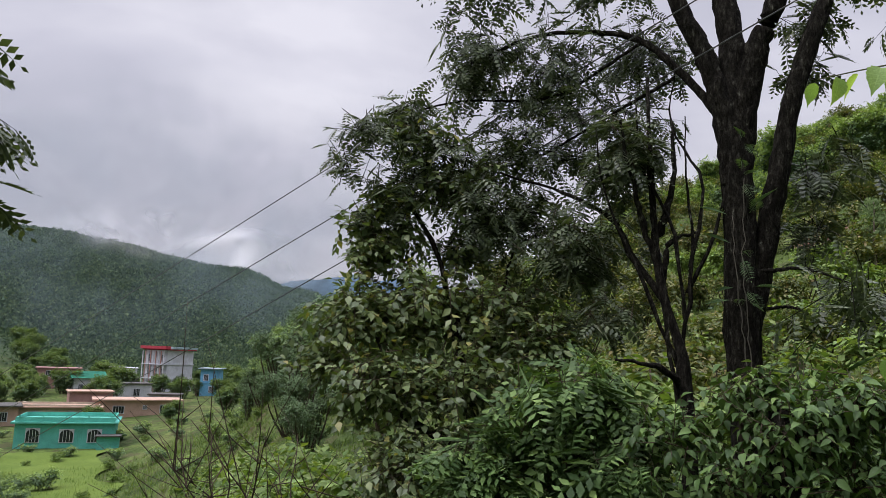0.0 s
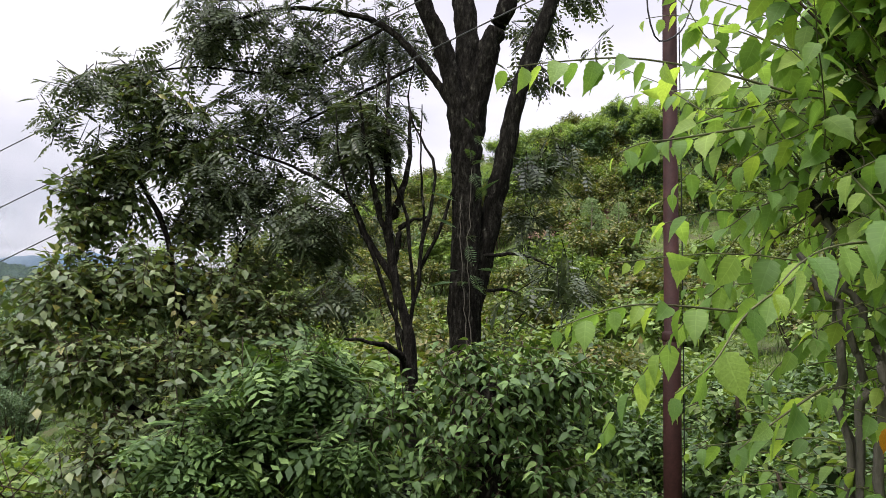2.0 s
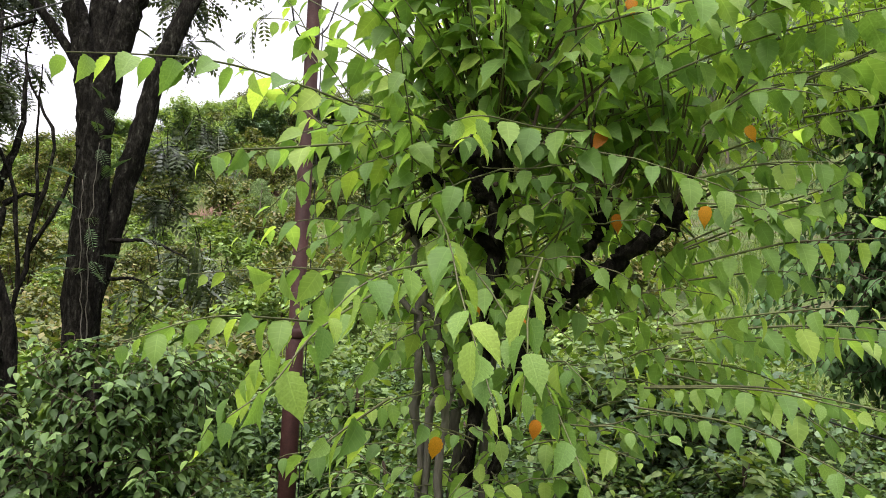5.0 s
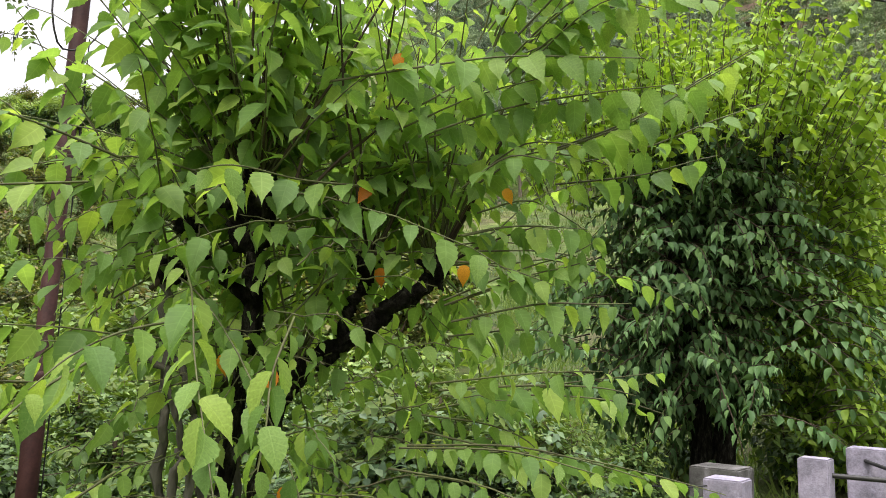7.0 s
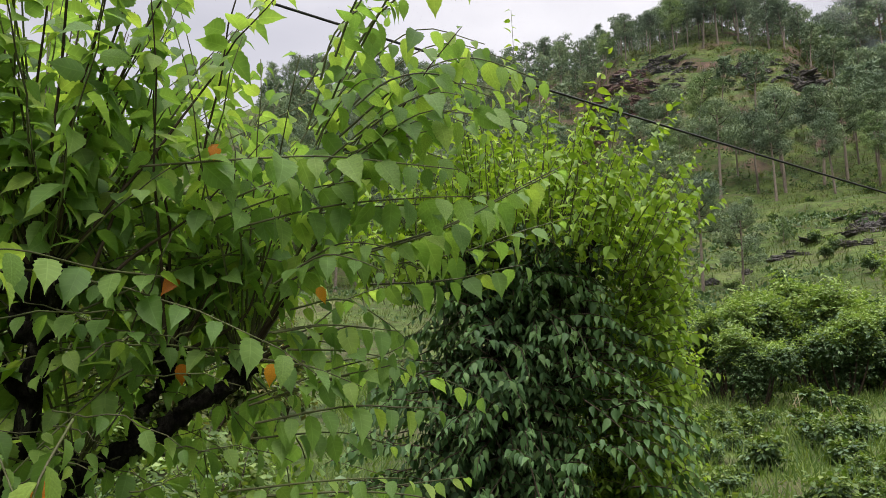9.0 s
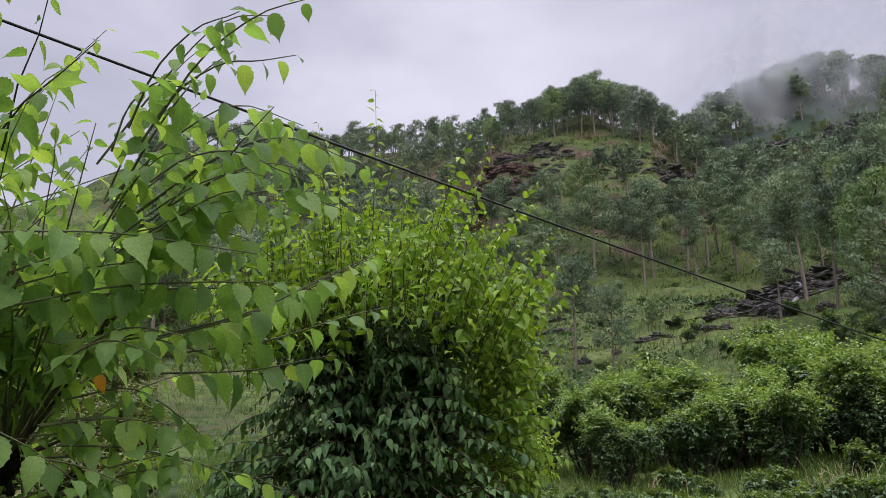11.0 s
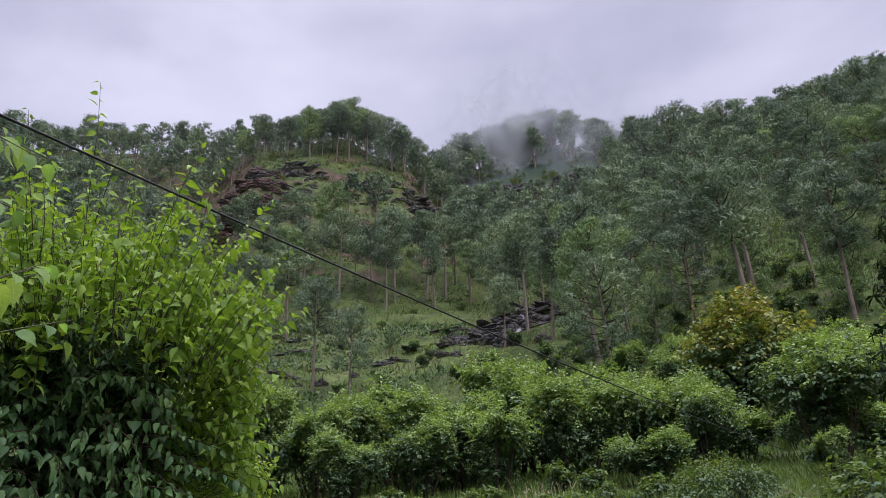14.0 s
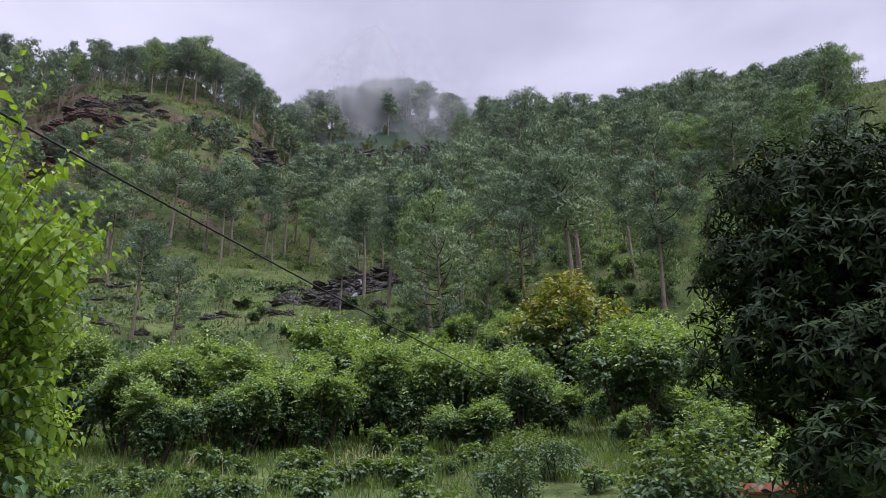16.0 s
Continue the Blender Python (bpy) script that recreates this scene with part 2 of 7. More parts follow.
M_FARLEAF = leaf_mat("far_wood_leaf", [(0.0, (0.04, 0.068, 0.045)), (0.5, (0.07, 0.105, 0.065)), (1.0, (0.12, 0.155, 0.085))], False, 0.2, 0.7, glow=(1, 1.1, 0.8), spec=0.1, tone=True)
M_ROCK = surface("rock", [(0.3, (0.032, 0.031, 0.03)), (0.48, (0.08, 0.075, 0.069)), (0.6, (0.13, 0.115, 0.105)), (0.72, (0.2, 0.19, 0.18))], 0.35, 0.95, 1.6, 0.9, 0.4)
M_RED_ROCK = surface("red_rock", [(0.3, (0.04, 0.032, 0.03)), (0.48, (0.1, 0.065, 0.055)), (0.6, (0.17, 0.095, 0.08)), (0.75, (0.2, 0.16, 0.14))], 0.3, 0.95, 1.8, 0.9, 0.4)
M_WATER = surface("falling_water", [(0.35, (0.08, 0.08, 0.085)), (0.7, (0.24, 0.24, 0.26))], 0.8, 0.35, 3.0, 0.5, 0.1, stretch=(1, 1, 0.2))
M_CONCRETE = surface("concrete", [(0.3, (0.15, 0.138, 0.175)), (0.5, (0.31, 0.285, 0.36)), (0.75, (0.42, 0.385, 0.475))], 5.0, 0.9, 70, 0.5, 0.006)
M_OLDCON = surface("mossy_concrete", [(0.3, (0.03, 0.03, 0.028)), (0.55, (0.11, 0.105, 0.1)), (0.75, (0.26, 0.25, 0.26))], 6.0, 0.92, 50, 0.6, 0.01)
M_IRON = surface("black_iron", [(0.3, (0.012, 0.012, 0.013)), (0.7, (0.03, 0.028, 0.027))], 9.0, 0.55, 80, 0.3, 0.003, spec=0.4)
M_POLE = surface("rust_red_paint", [(0.3, (0.024, 0.01, 0.009)), (0.6, (0.045, 0.018, 0.016)), (0.8, (0.07, 0.032, 0.027))], 7.0, 0.65, 60, 0.4, 0.004, spec=0.15)
M_WIRE_PALE = surface("aluminium_wire", [(0.3, (0.06, 0.06, 0.06)), (0.7, (0.11, 0.11, 0.11))], 8.0, 0.4, 50, 0.1, 0.001, metal=0.5)
M_WIRE = surface("black_cable", [(0.3, (0.012, 0.012, 0.012)), (0.7, (0.03, 0.03, 0.03))], 8.0, 0.6, 50, 0.1, 0.001)


# ---- mesh helpers ----
def np_mesh(name, verts, faces, smooth=True):
    """A mesh from an (n, 3) array of corners and an (m, k) array of faces with k corners each."""
    verts, faces = np.asarray(verts, np.float32), np.asarray(faces, np.int32)
    me = bpy.data.meshes.new(name)
    me.vertices.add(len(verts))
    me.vertices.foreach_set("co", verts.ravel())
    n, k = faces.shape
    me.loops.add(n * k)
    me.loops.foreach_set("vertex_index", faces.ravel())
    me.polygons.add(n)
    me.polygons.foreach_set("loop_start", np.arange(0, n * k, k, dtype=np.int32))
    me.polygons.foreach_set("use_smooth", np.full(n, smooth, bool))
    me.update(calc_edges=True)
    return me


def part(name, data, material, parent=None, label="", kind=""):
    """Links a mesh or bmesh as one object, under a thing or a part."""
    if isinstance(data, bmesh.types.BMesh):
        me = bpy.data.meshes.new(name)
        data.to_mesh(me)
        data.free()
        data = me
    if material is not None and not data.materials:
        data.materials.append(material)
    ob = new(name, data)
    if parent is not None:
        ob.parent = parent
    return tagged(ob, label, "", "", kind)


def thing(name, m, label, category, group=""):
    ob = new(name)
    ob.empty_display_size = 0.2
    ob.matrix_basis = m
    return tagged(ob, label, category, group)


def unit(a):
    return a / np.maximum(np.linalg.norm(a, axis=-1, keepdims=True), 1e-9)


def leaves(P, D, N, S, tmpl):
    """Arrays of corners and triangles: the leaf tmpl set at each point P, along D, facing N, sized S."""
    tv, tf = tmpl
    Y = unit(np.asarray(D, float))
    X = unit(np.cross(Y, N))
    Z = np.cross(X, Y)
    S = np.asarray(S, float).reshape(-1, 1, 1)
    V = np.asarray(P, float)[:, None, :] + S * (tv[None, :, 0:1] * X[:, None] + tv[None, :, 1:2] * Y[:, None] + tv[None, :, 2:3] * Z[:, None])
    Fc = tf[None] + (np.arange(len(V)) * len(tv))[:, None, None]
    return V.reshape(-1, 3), Fc.reshape(-1, 3)


def join(chunks):
    vs, fs, o = [], [], 0
    for v, f in chunks:
        vs.append(v)
        fs.append(f + o)
        o += len(v)
    return np.concatenate(vs), np.concatenate(fs)


def strip_leaf(ys, ws, fold=0.18, curl=0.12):
    """A leaf blade folded along its midrib, from widths at steps along it."""
    v, f = [], []
    for y, w in zip(ys, ws):
        z = -curl * y * y
        v += [(-w, y, z + fold * w), (0, y, z), (w, y, z + fold * w)]
    for i in range(len(ys) - 1):
        a, b = 3 * i, 3 * i + 3
        for s in (0, 1):
            q = (a + s, a + s + 1, b + s + 1, b + s)
            f += [(q[0], q[1], q[2]), (q[0], q[2], q[3])]
    return np.array(v, float), np.array(f, int)


HEART_B = strip_leaf([0, 0.1, 0.32, 0.58, 0.8, 0.92, 1.0], [0.02, 0.18, 0.29, 0.23, 0.11, 0.04, 0.003], 0.4, 0.35)
TOOTHED = strip_leaf([0, 0.02, 0.09, 0.14, 0.21, 0.27, 0.34, 0.4, 0.48, 0.55, 0.63, 0.69, 0.78, 0.87, 1.0], [0.02, 0.1, 0.23, 0.215, 0.29, 0.265, 0.31, 0.275, 0.29, 0.235, 0.21, 0.145, 0.085, 0.035, 0.003], 0.2, 0.25)
TOOTHED_B = strip_leaf([0, 0.03, 0.12, 0.18, 0.28, 0.35, 0.45, 0.52, 0.62, 0.69, 0.78, 0.86, 1.0], [0.02, 0.12, 0.25, 0.235, 0.31, 0.28, 0.3, 0.255, 0.235, 0.17, 0.12, 0.055, 0.003], 0.38, 0.34)
OVAL = strip_leaf([0, 0.42, 1.0], [0.03, 0.32, 0.01], 0.2, 0.2)
BLADE = (np.array([(0, 0, 0), (-0.25, 0.22, 0.07), (-0.27, 0.55, 0.06), (0, 1, -0.12), (0.27, 0.55, 0.06), (0.25, 0.22, 0.07)], float), np.array([(0, 1, 2), (0, 2, 3), (0, 3, 4), (0, 4, 5)]))
LANCE = strip_leaf([0, 0.5, 1.0], [0.02, 0.14, 0.005], 0.25, 0.25)
SMALL = (np.array([(0, 0, 0), (-0.3, 0.45, 0.06), (0, 1, -0.08), (0.3, 0.45, 0.06)], float), np.array([(0, 1, 2), (0, 2, 3)]))


def blade_span(tmpl):
    """Across (-1 to 1) and along (0 to 1) a leaf blade, for each corner."""
    v = tmpl[0]
    return np.stack([np.tile((-1.0, 0.0, 1.0), len(v) // 3), v[:, 1]], -1)


def blade_uv(me, span):
    uv = me.uv_layers.new(name="blade")
    idx = np.zeros(len(me.loops), np.int32)
    me.loops.foreach_get("vertex_index", idx)
    uv.data.foreach_set("uv", span[idx].astype(np.float32).ravel())


def pinnate(pairs, leaflet=0.34, width=0.11, droop=0.35):
    """A feather leaf: paired leaflets on a drooping stalk."""
    v, f = [], []
    for i in range(pairs + 1):
        y = 0.16 + 0.84 * i / pairs
        z = -droop * y * y
        L = leaflet * (1 - 0.45 * abs(2 * i / pairs - 0.9))
        sides = (-1, 1) if i < pairs else (0,)
        for s in sides:
            d = np.array((s * 0.92, 0.42 if s else 1.0, -0.28))
            d /= np.linalg.norm(d)
            p = np.array((0, y, z))
            w = np.cross(d, (0, 0, 1))
            w /= np.linalg.norm(w)
            o = len(v)
            v += [p, p + d * L * 0.45 + w * L * width / 0.34 * 0.55, p + d * L, p + d * L * 0.45 - w * L * width / 0.34 * 0.55]
            f += [(o, o + 1, o + 2), (o, o + 2, o + 3)]
    o = len(v)
    v += [np.array((-0.008, 0, 0)), np.array((0.008, 0, 0)), np.array((0, 0.55, -droop * 0.3)), np.array((0, 1.0, -droop))]
    f += [(o, o + 1, o + 2), (o, o + 2, o + 3)]
    return np.array(v, float), np.array(f, int)


FEATHER = pinnate(5, 0.36, 0.15)
FEATHER_FINE = pinnate(9, 0.26, 0.07, 0.4)


def tube(pts, r0, r1, sides=6, power=1.0):
    """Corners and triangles of a tapering limb along points."""
    pts = np.asarray(pts, float)
    n = len(pts)
    t = np.gradient(pts, axis=0)
    t = unit(t)
    ref = np.where(np.abs(t[:, 2:3]) > 0.9, np.array([[1.0, 0, 0]]), np.array([[0, 0, 1.0]]))
    a = unit(np.cross(t, ref))
    b = np.cross(t, a)
    rad = r0 + (r1 - r0) * np.linspace(0, 1, n) ** power
    ang = np.linspace(0, 2 * np.pi, sides, endpoint=False)
    ring = np.cos(ang)[None, :, None] * a[:, None] + np.sin(ang)[None, :, None] * b[:, None]
    v = (pts[:, None] + rad[:, None, None] * ring).reshape(-1, 3)
    i, j = np.meshgrid(np.arange(n - 1), np.arange(sides), indexing="ij")
    j2 = (j + 1) % sides
    q = np.stack([i * sides + j, i * sides + j2, (i + 1) * sides + j2, (i + 1) * sides + j], -1).reshape(-1, 4)
    tri = np.concatenate([q[:, [0, 1, 2]], q[:, [0, 2, 3]]])
    cap = np.array([((n - 1) * sides, (n - 1) * sides + k, (n - 1) * sides + k + 1) for k in range(1, sides - 1)])
    return v, np.concatenate([tri, cap])


def rough_tube(pts, r0, r1, sides, seed, amount=0.12):
    """A limb with uneven bark."""
    rng = np.random.default_rng(seed)
    v, f = tube(pts, r0, r1, sides)
    c = np.repeat(np.asarray(pts, float), sides, 0)
    v = c + (v - c) * (1 + rng.normal(0, amount, (len(v), 1)))
    return v, f


def curve_pts(ctrl, n=10, wob=0.0, rng=None):
    """A smooth line through control points."""
    c = np.asarray(ctrl, float)
    if len(c) == 2:
        out = c[0] + np.linspace(0, 1, n)[:, None] * (c[1] - c[0])
    else:
        k = np.concatenate([[2 * c[0] - c[1]], c, [2 * c[-1] - c[-2]]])
        seg = len(c) - 1
        out = []
        for u in np.linspace(0, seg - 1e-6, n):
            i = int(u)
            s = u - i
            p0, p1, p2, p3 = k[i:i + 4]
            out.append(0.5 * (2 * p1 + (p2 - p0) * s + (2 * p0 - 5 * p1 + 4 * p2 - p3) * s * s + (3 * p1 - p0 - 3 * p2 + p3) * s ** 3))
        out = np.array(out)
    if wob and rng is not None:
        w = rng.normal(0, wob, out.shape)
        w[0] = w[-1] = 0
        out = out + w
    return out


def blob_twigs(rng, blobs, n, length, up=0.25, inner=0.55):
    """Twig lines that reach the surface of lumpy crown lobes: starts, ends."""
    vol = np.array([b[3] * b[4] * b[5] for b in blobs]) ** 0.8
    pick = rng.choice(len(blobs), n, p=vol / vol.sum())
    B = np.array(blobs)[pick]
    u = unit(rng.normal(size=(n, 3)) + (0, 0, up))
    rho = inner + (1 - inner) * rng.random(n) ** 0.55
    lump = 1 + 0.18 * np.sin(5 * u[:, 0] + 3 * u[:, 2] + pick) + rng.normal(0, 0.07, n)
    end = B[:, :3] + B[:, 3:6] * u * (rho * lump)[:, None]
    out = unit(u / B[:, 3:6] * B[:, 3:6].mean(1, keepdims=True) + rng.normal(0, 0.35, (n, 3)))
    L = length * rng.uniform(0.6, 1.3, n)
    start = end - out * L[:, None]
    return start, end, out


def twig_leaves(rng, start, end, per, size, tmpl, droop=0.5, spread=1.0, facing=0.9):
    """Leaves in two ranks along straight twigs."""
    n = len(start)
    s = (np.arange(per) + 0.6) / per
    P = start[:, None] + (end - start)[:, None] * s[None, :, None]
    ax = unit(end - start)
    side = unit(np.cross(ax, (0, 0, 1)) + rng.normal(0, 0.15, (n, 3)))
    sign = np.where(np.arange(per) % 2, 1.0, -1.0)
    D = ax[:, None] * 0.6 + side[:, None] * sign[None, :, None] * spread + np.array((0, 0, -droop)) + rng.normal(0, 0.28, (n, per, 3))
    N = np.array((0, 0, facing)) + ax[:, None] * 0.25 + rng.normal(0, 0.35, (n, per, 3))
    S = size * rng.uniform(0.65, 1.2, (n, per))
    return leaves(P.reshape(-1, 3), D.reshape(-1, 3), N.reshape(-1, 3), S.reshape(-1), tmpl)


def twig_tubes(start, end, r=0.006, sides=3):
    return join([tube((a, b), r, r * 0.4, sides) for a, b in zip(start, end)])


# ---- ground: one sheet from the terrace to the horizon ----
RADII = np.array([0, 3, 10, 25, 45, 90, 130, 175, 215, 330, 600, 1000, 1700, 4900.0])
BEARINGS, HEIGHTS = [], []


def profile(bearing, *z):
    """Heights of the ground along one bearing (degrees from ahead, clockwise), at RADII past the terrace."""
    BEARINGS.append(bearing)
    HEIGHTS.append((0.0, *z))


profile(-130, 0, 0, 0, 0, 2, 6, 12, 16, 20, 25, 30, 30, 0)
profile(-60, 0, -1, -5, -9, -12, -11, -9, -9, -9, 20, 110, 100, 0)
profile(-30, 0, -1.8, -6, -10, -12.2, -11, -9.6, -7, 6, 0, 125, 95, 0)
profile(-21, 0, -1.8, -6, -9.5, -12, -11, -9.6, -9.5, -9, -2, 113, 90, 0)
profile(-12, 0, -1.6, -4.5, -6.5, -8, -9, -9, -9, -9, -4, 93, 60, 0)
profile(-8, 0, -1.5, -4, -4.6, -2.2, -3, -7, -9, -9, -5, 72, 55, 0)
profile(-3, 0, -1.4, -3, -3.6, -1.5, -2.5, -6, -8, -9, -6, 50, 50, 0)
profile(9, 0, -1.2, -1, 2, 10.5, 13, 10, 4, -5, 0, 30, 40, 0)
profile(20, 0, -1.0, 0, 4, 18.5, 27, 28, 24, 10, 5, 30, 40, 0)
profile(33, 0, -0.6, 1, 6.5, 25, 39, 48, 45, 24, 10, 30, 40, 0)
profile(48, 0, 0, 2, 6.5, 25, 43, 63, 78, 62, 20, 30, 40, 0)
profile(62, 0, 0.3, 3, 7, 24, 44, 76, 109, 92, 40, 40, 40, 0)
profile(78.7, 0.1, 0.6, 3.5, 7.5, 24.5, 45, 77, 119, 106, 60, 40, 40, 0)
profile(83.2, 0.1, 0.7, 3.5, 7.5, 24.5, 46, 82, 121, 108, 60, 40, 40, 0)
profile(87.7, 0.2, 0.8, 3.6, 7.5, 24.5, 49, 97, 123, 112, 70, 40, 40, 0)
profile(93.7, 0.2, 0.8, 3.6, 7.5, 25.5, 51, 99.5, 128, 125, 80, 40, 40, 0)
profile(98.7, 0.2, 0.9, 3.7, 7.8, 27, 50, 95, 122, 140, 80, 40, 40, 0)
profile(103.7, 0.2, 0.9, 3.8, 8, 28, 48, 80, 100, 175, 100, 40, 40, 0)
profile(111.7, 0.3, 1, 3.9, 8, 29, 52, 75, 101, 187, 120, 40, 40, 0)
profile(120.7, 0.3, 1.1, 4, 9, 33, 57, 84, 116, 160, 120, 40, 40, 0)
profile(127.7, 0.3, 1.1, 4, 9.5, 34, 59, 85, 114, 150, 120, 40, 40, 0)
profile(134.7, 0.2, 0.3, 0.8, 7, 34, 59, 85, 114, 140, 120, 40, 40, 0)
profile(160, 0.1, 0.2, 1, 8, 38, 64, 90, 110, 130, 120, 60, 40, 0)
profile(230, 0, 0, 0, 0, 2, 6, 12, 16, 20, 25, 30, 30, 0)
HB, HZ = np.array(BEARINGS, float), np.array(HEIGHTS, float)


def fbm(x, y, octaves=5, gain=0.5):
    """Smooth value noise built from turned sine lattices, for whole arrays."""
    z, a = np.zeros_like(x), 1.0
    for k in range(octaves):
        c, s = math.cos(1.1 + 2.3 * k), math.sin(1.1 + 2.3 * k)
        u, v = c * x - s * y + 3.1 * k, s * x + c * y - 1.7 * k
        z = z + a * (np.sin(u + 1.3 * np.sin(0.73 * v + k)) * np.cos(v + 0.9 * np.sin(0.61 * u)))
        x, y, a = x * 2.03, y * 2.03, a * gain
    return z


def ground_z(x, y):
    x, y = np.asarray(x, float), np.asarray(y, float)
    r = np.hypot(x, y)
    b = np.degrees(np.arctan2(x, y))
    b = np.where(b < -130, b + 360, b)
    i = np.clip(np.searchsorted(HB, b, "right") - 1, 0, len(HB) - 2)
    f = np.clip((b - HB[i]) / (HB[i + 1] - HB[i]), 0, 1)
    f = f * f * (3 - 2 * f)
    j = np.clip(np.searchsorted(RADII, r, "right") - 1, 0, len(RADII) - 2)
    g = np.clip((r - RADII[j]) / (RADII[j + 1] - RADII[j]), 0, 1)

    def column(i):
        jm, jp = np.maximum(j - 1, 0), np.minimum(j + 2, len(RADII) - 1)
        h = RADII[j + 1] - RADII[j]
        s0 = (HZ[i, j + 1] - HZ[i, jm]) / (RADII[j + 1] - RADII[jm]) * h
        s1 = (HZ[i, jp] - HZ[i, j]) / (RADII[jp] - RADII[j]) * h
        return HZ[i, j] * (1 + 2 * g) * (1 - g) ** 2 + s0 * g * (1 - g) ** 2 + HZ[i, j + 1] * g * g * (3 - 2 * g) + s1 * g * g * (g - 1)

    z = column(i) * (1 - f) + column(i + 1) * f
    steep = np.clip((r - 60) / 40, 0, 1) * np.clip((260 - r) / 40, 0, 1) * np.clip((b - 30) / 25, 0, 1)
    z = z + steep * (1.5 * fbm(x / 14, y / 14, 4) + 0.3 * np.sin(z * 1.05 + 2 * fbm(x / 20, y / 20, 2)) + 0.5 * fbm(x / 4.2, y / 4.2, 3))
    z = z + 0.10 * np.clip((r - 4) / 8, 0, 1) * fbm(x / 1.7, y / 1.7, 3) * np.where(r < 300, 1, 0)
    far = np.clip((r - 550) / 300, 0, 1) * np.clip((3000 - r) / 1500, 0, 1)
    z = z + far * (9 * fbm(x / 90, y / 90, 5))
    return z


def gz(x, y):
    return float(ground_z(np.array([x]), np.array([y]))[0])


def polar(bearing, r):
    """The place on the ground at a bearing and distance."""
    x, y = r * math.sin(radians(bearing)), r * math.cos(radians(bearing))
    return Vector((x, y, gz(x, y)))


def build_ground():
    ang = np.concatenate([np.arange(-36, 150, 0.4), np.arange(150, 324, 4.0)])
    r = np.concatenate([np.linspace(0.3, 8, 16), np.geomspace(8.6, 60, 60), np.linspace(61.2, 235, 140), np.geomspace(240, 4900, 60)])
    A, R = np.meshgrid(np.radians(ang), r, indexing="ij")
    x, y = R * np.sin(A), R * np.cos(A)
    v = np.stack([x, y, ground_z(x, y)], -1).reshape(-1, 3)
    na, nr = len(ang), len(r)
    i, j = np.meshgrid(np.arange(na), np.arange(nr - 1), indexing="ij")
    i2 = (i + 1) % na
    q = np.stack([i * nr + j, i * nr + j + 1, i2 * nr + j + 1, i2 * nr + j], -1).reshape(-1, 4)
    hub = len(v)
    v = np.concatenate([v, [[0, 0, 0]]])
    tri = np.stack([np.full(na, hub), np.arange(na) * nr, ((np.arange(na) + 1) % na) * nr], -1)
    tri = np.concatenate([tri, q[:, [0, 1, 2]], q[:, [0, 2, 3]]])
    me = np_mesh("ground", v, tri[:, ::-1])
    m, nt, out = node_mat("hill_ground")
    b = nt.nodes.new("ShaderNodeBsdfPrincipled")
    b.inputs["Roughness"].default_value = 0.95
    b.inputs["Specular IOR Level"].default_value = 0.1
    grass = ramp_node(nt, noise_node(nt, 0.12, 8.0, 0.62), [(0.28, (0.032, 0.05, 0.017)), (0.43, (0.062, 0.095, 0.026)), (0.54, (0.1, 0.14, 0.038)), (0.63, (0.125, 0.145, 0.05)), (0.72, (0.095, 0.085, 0.045))])
    tuft = ramp_node(nt, noise_node(nt, 1.1, 6.0, 0.7), [(0.34, (0.3, 0.32, 0.3)), (0.58, (1.0, 1.0, 1.0))])
    grass = mix_col(nt, 1.0, grass, tuft, "MULTIPLY")
    steps = ramp_node(nt, noise_node(nt, 0.42, 5.0, 0.65, 0.4, (1, 1, 3.5)), [(0.5, (0, 0, 0)), (0.62, (1, 1, 1))])
    grass = mix_col(nt, steps, grass, (0.07, 0.07, 0.034))
    earth = ramp_node(nt, noise_node(nt, 0.5, 6.0, 0.6), [(0.3, (0.045, 0.036, 0.03)), (0.55, (0.11, 0.075, 0.055)), (0.72, (0.19, 0.12, 0.09))])
    geo = nt.nodes.new("ShaderNodeNewGeometry")
    sep = nt.nodes.new("ShaderNodeSeparateXYZ")
    nt.links.new(geo.outputs["True Normal"], sep.inputs[0])
    add = nt.nodes.new("ShaderNodeMath")
    add.operation = "MULTIPLY_ADD"
    add.inputs[1].default_value = 0.42
    nt.links.new(noise_node(nt, 0.22, 5.0, 0.65), add.inputs[0])
    nt.links.new(sep.outputs["Z"], add.inputs[2])
    bare = ramp_node(nt, add.outputs[0], [(0.72, (1, 1, 1)), (0.84, (0, 0, 0))])
    ln = nt.nodes.new("ShaderNodeVectorMath")
    ln.operation = "LENGTH"
    nt.links.new(geo.outputs["Position"], ln.inputs[0])
    cover = nt.nodes.new("ShaderNodeMapRange")
    cover.inputs["From Min"].default_value, cover.inputs["From Max"].default_value = 215.0, 300.0
    nt.links.new(ln.outputs["Value"], cover.inputs["Value"])
    wood = ramp_node(nt, noise_node(nt, 0.02, 8.0, 0.7), [(0.3, (0.02, 0.036, 0.024)), (0.55, (0.034, 0.054, 0.034)), (0.72, (0.06, 0.08, 0.045))])
    land = mix_col(nt, bare, grass, earth)
    nt.links.new(mix_col(nt, cover.outputs["Result"], land, wood), b.inputs["Base Color"])
    bp = nt.nodes.new("ShaderNodeBump")
    bp.inputs["Strength"].default_value = 0.6
    bp.inputs["Distance"].default_value = 0.25
    nt.links.new(noise_node(nt, 2.4, 6.0, 0.7), bp.inputs["Height"])
    nt.links.new(bp.outputs["Normal"], b.inputs["Normal"])
    nt.links.new(b.outputs["BSDF"], out.inputs["Surface"])
    ob = part("ground", me, m, kind="structure")
    return tagged(ob, "grassy slopes and terraces rising to a hillside", "ground")


build_ground()


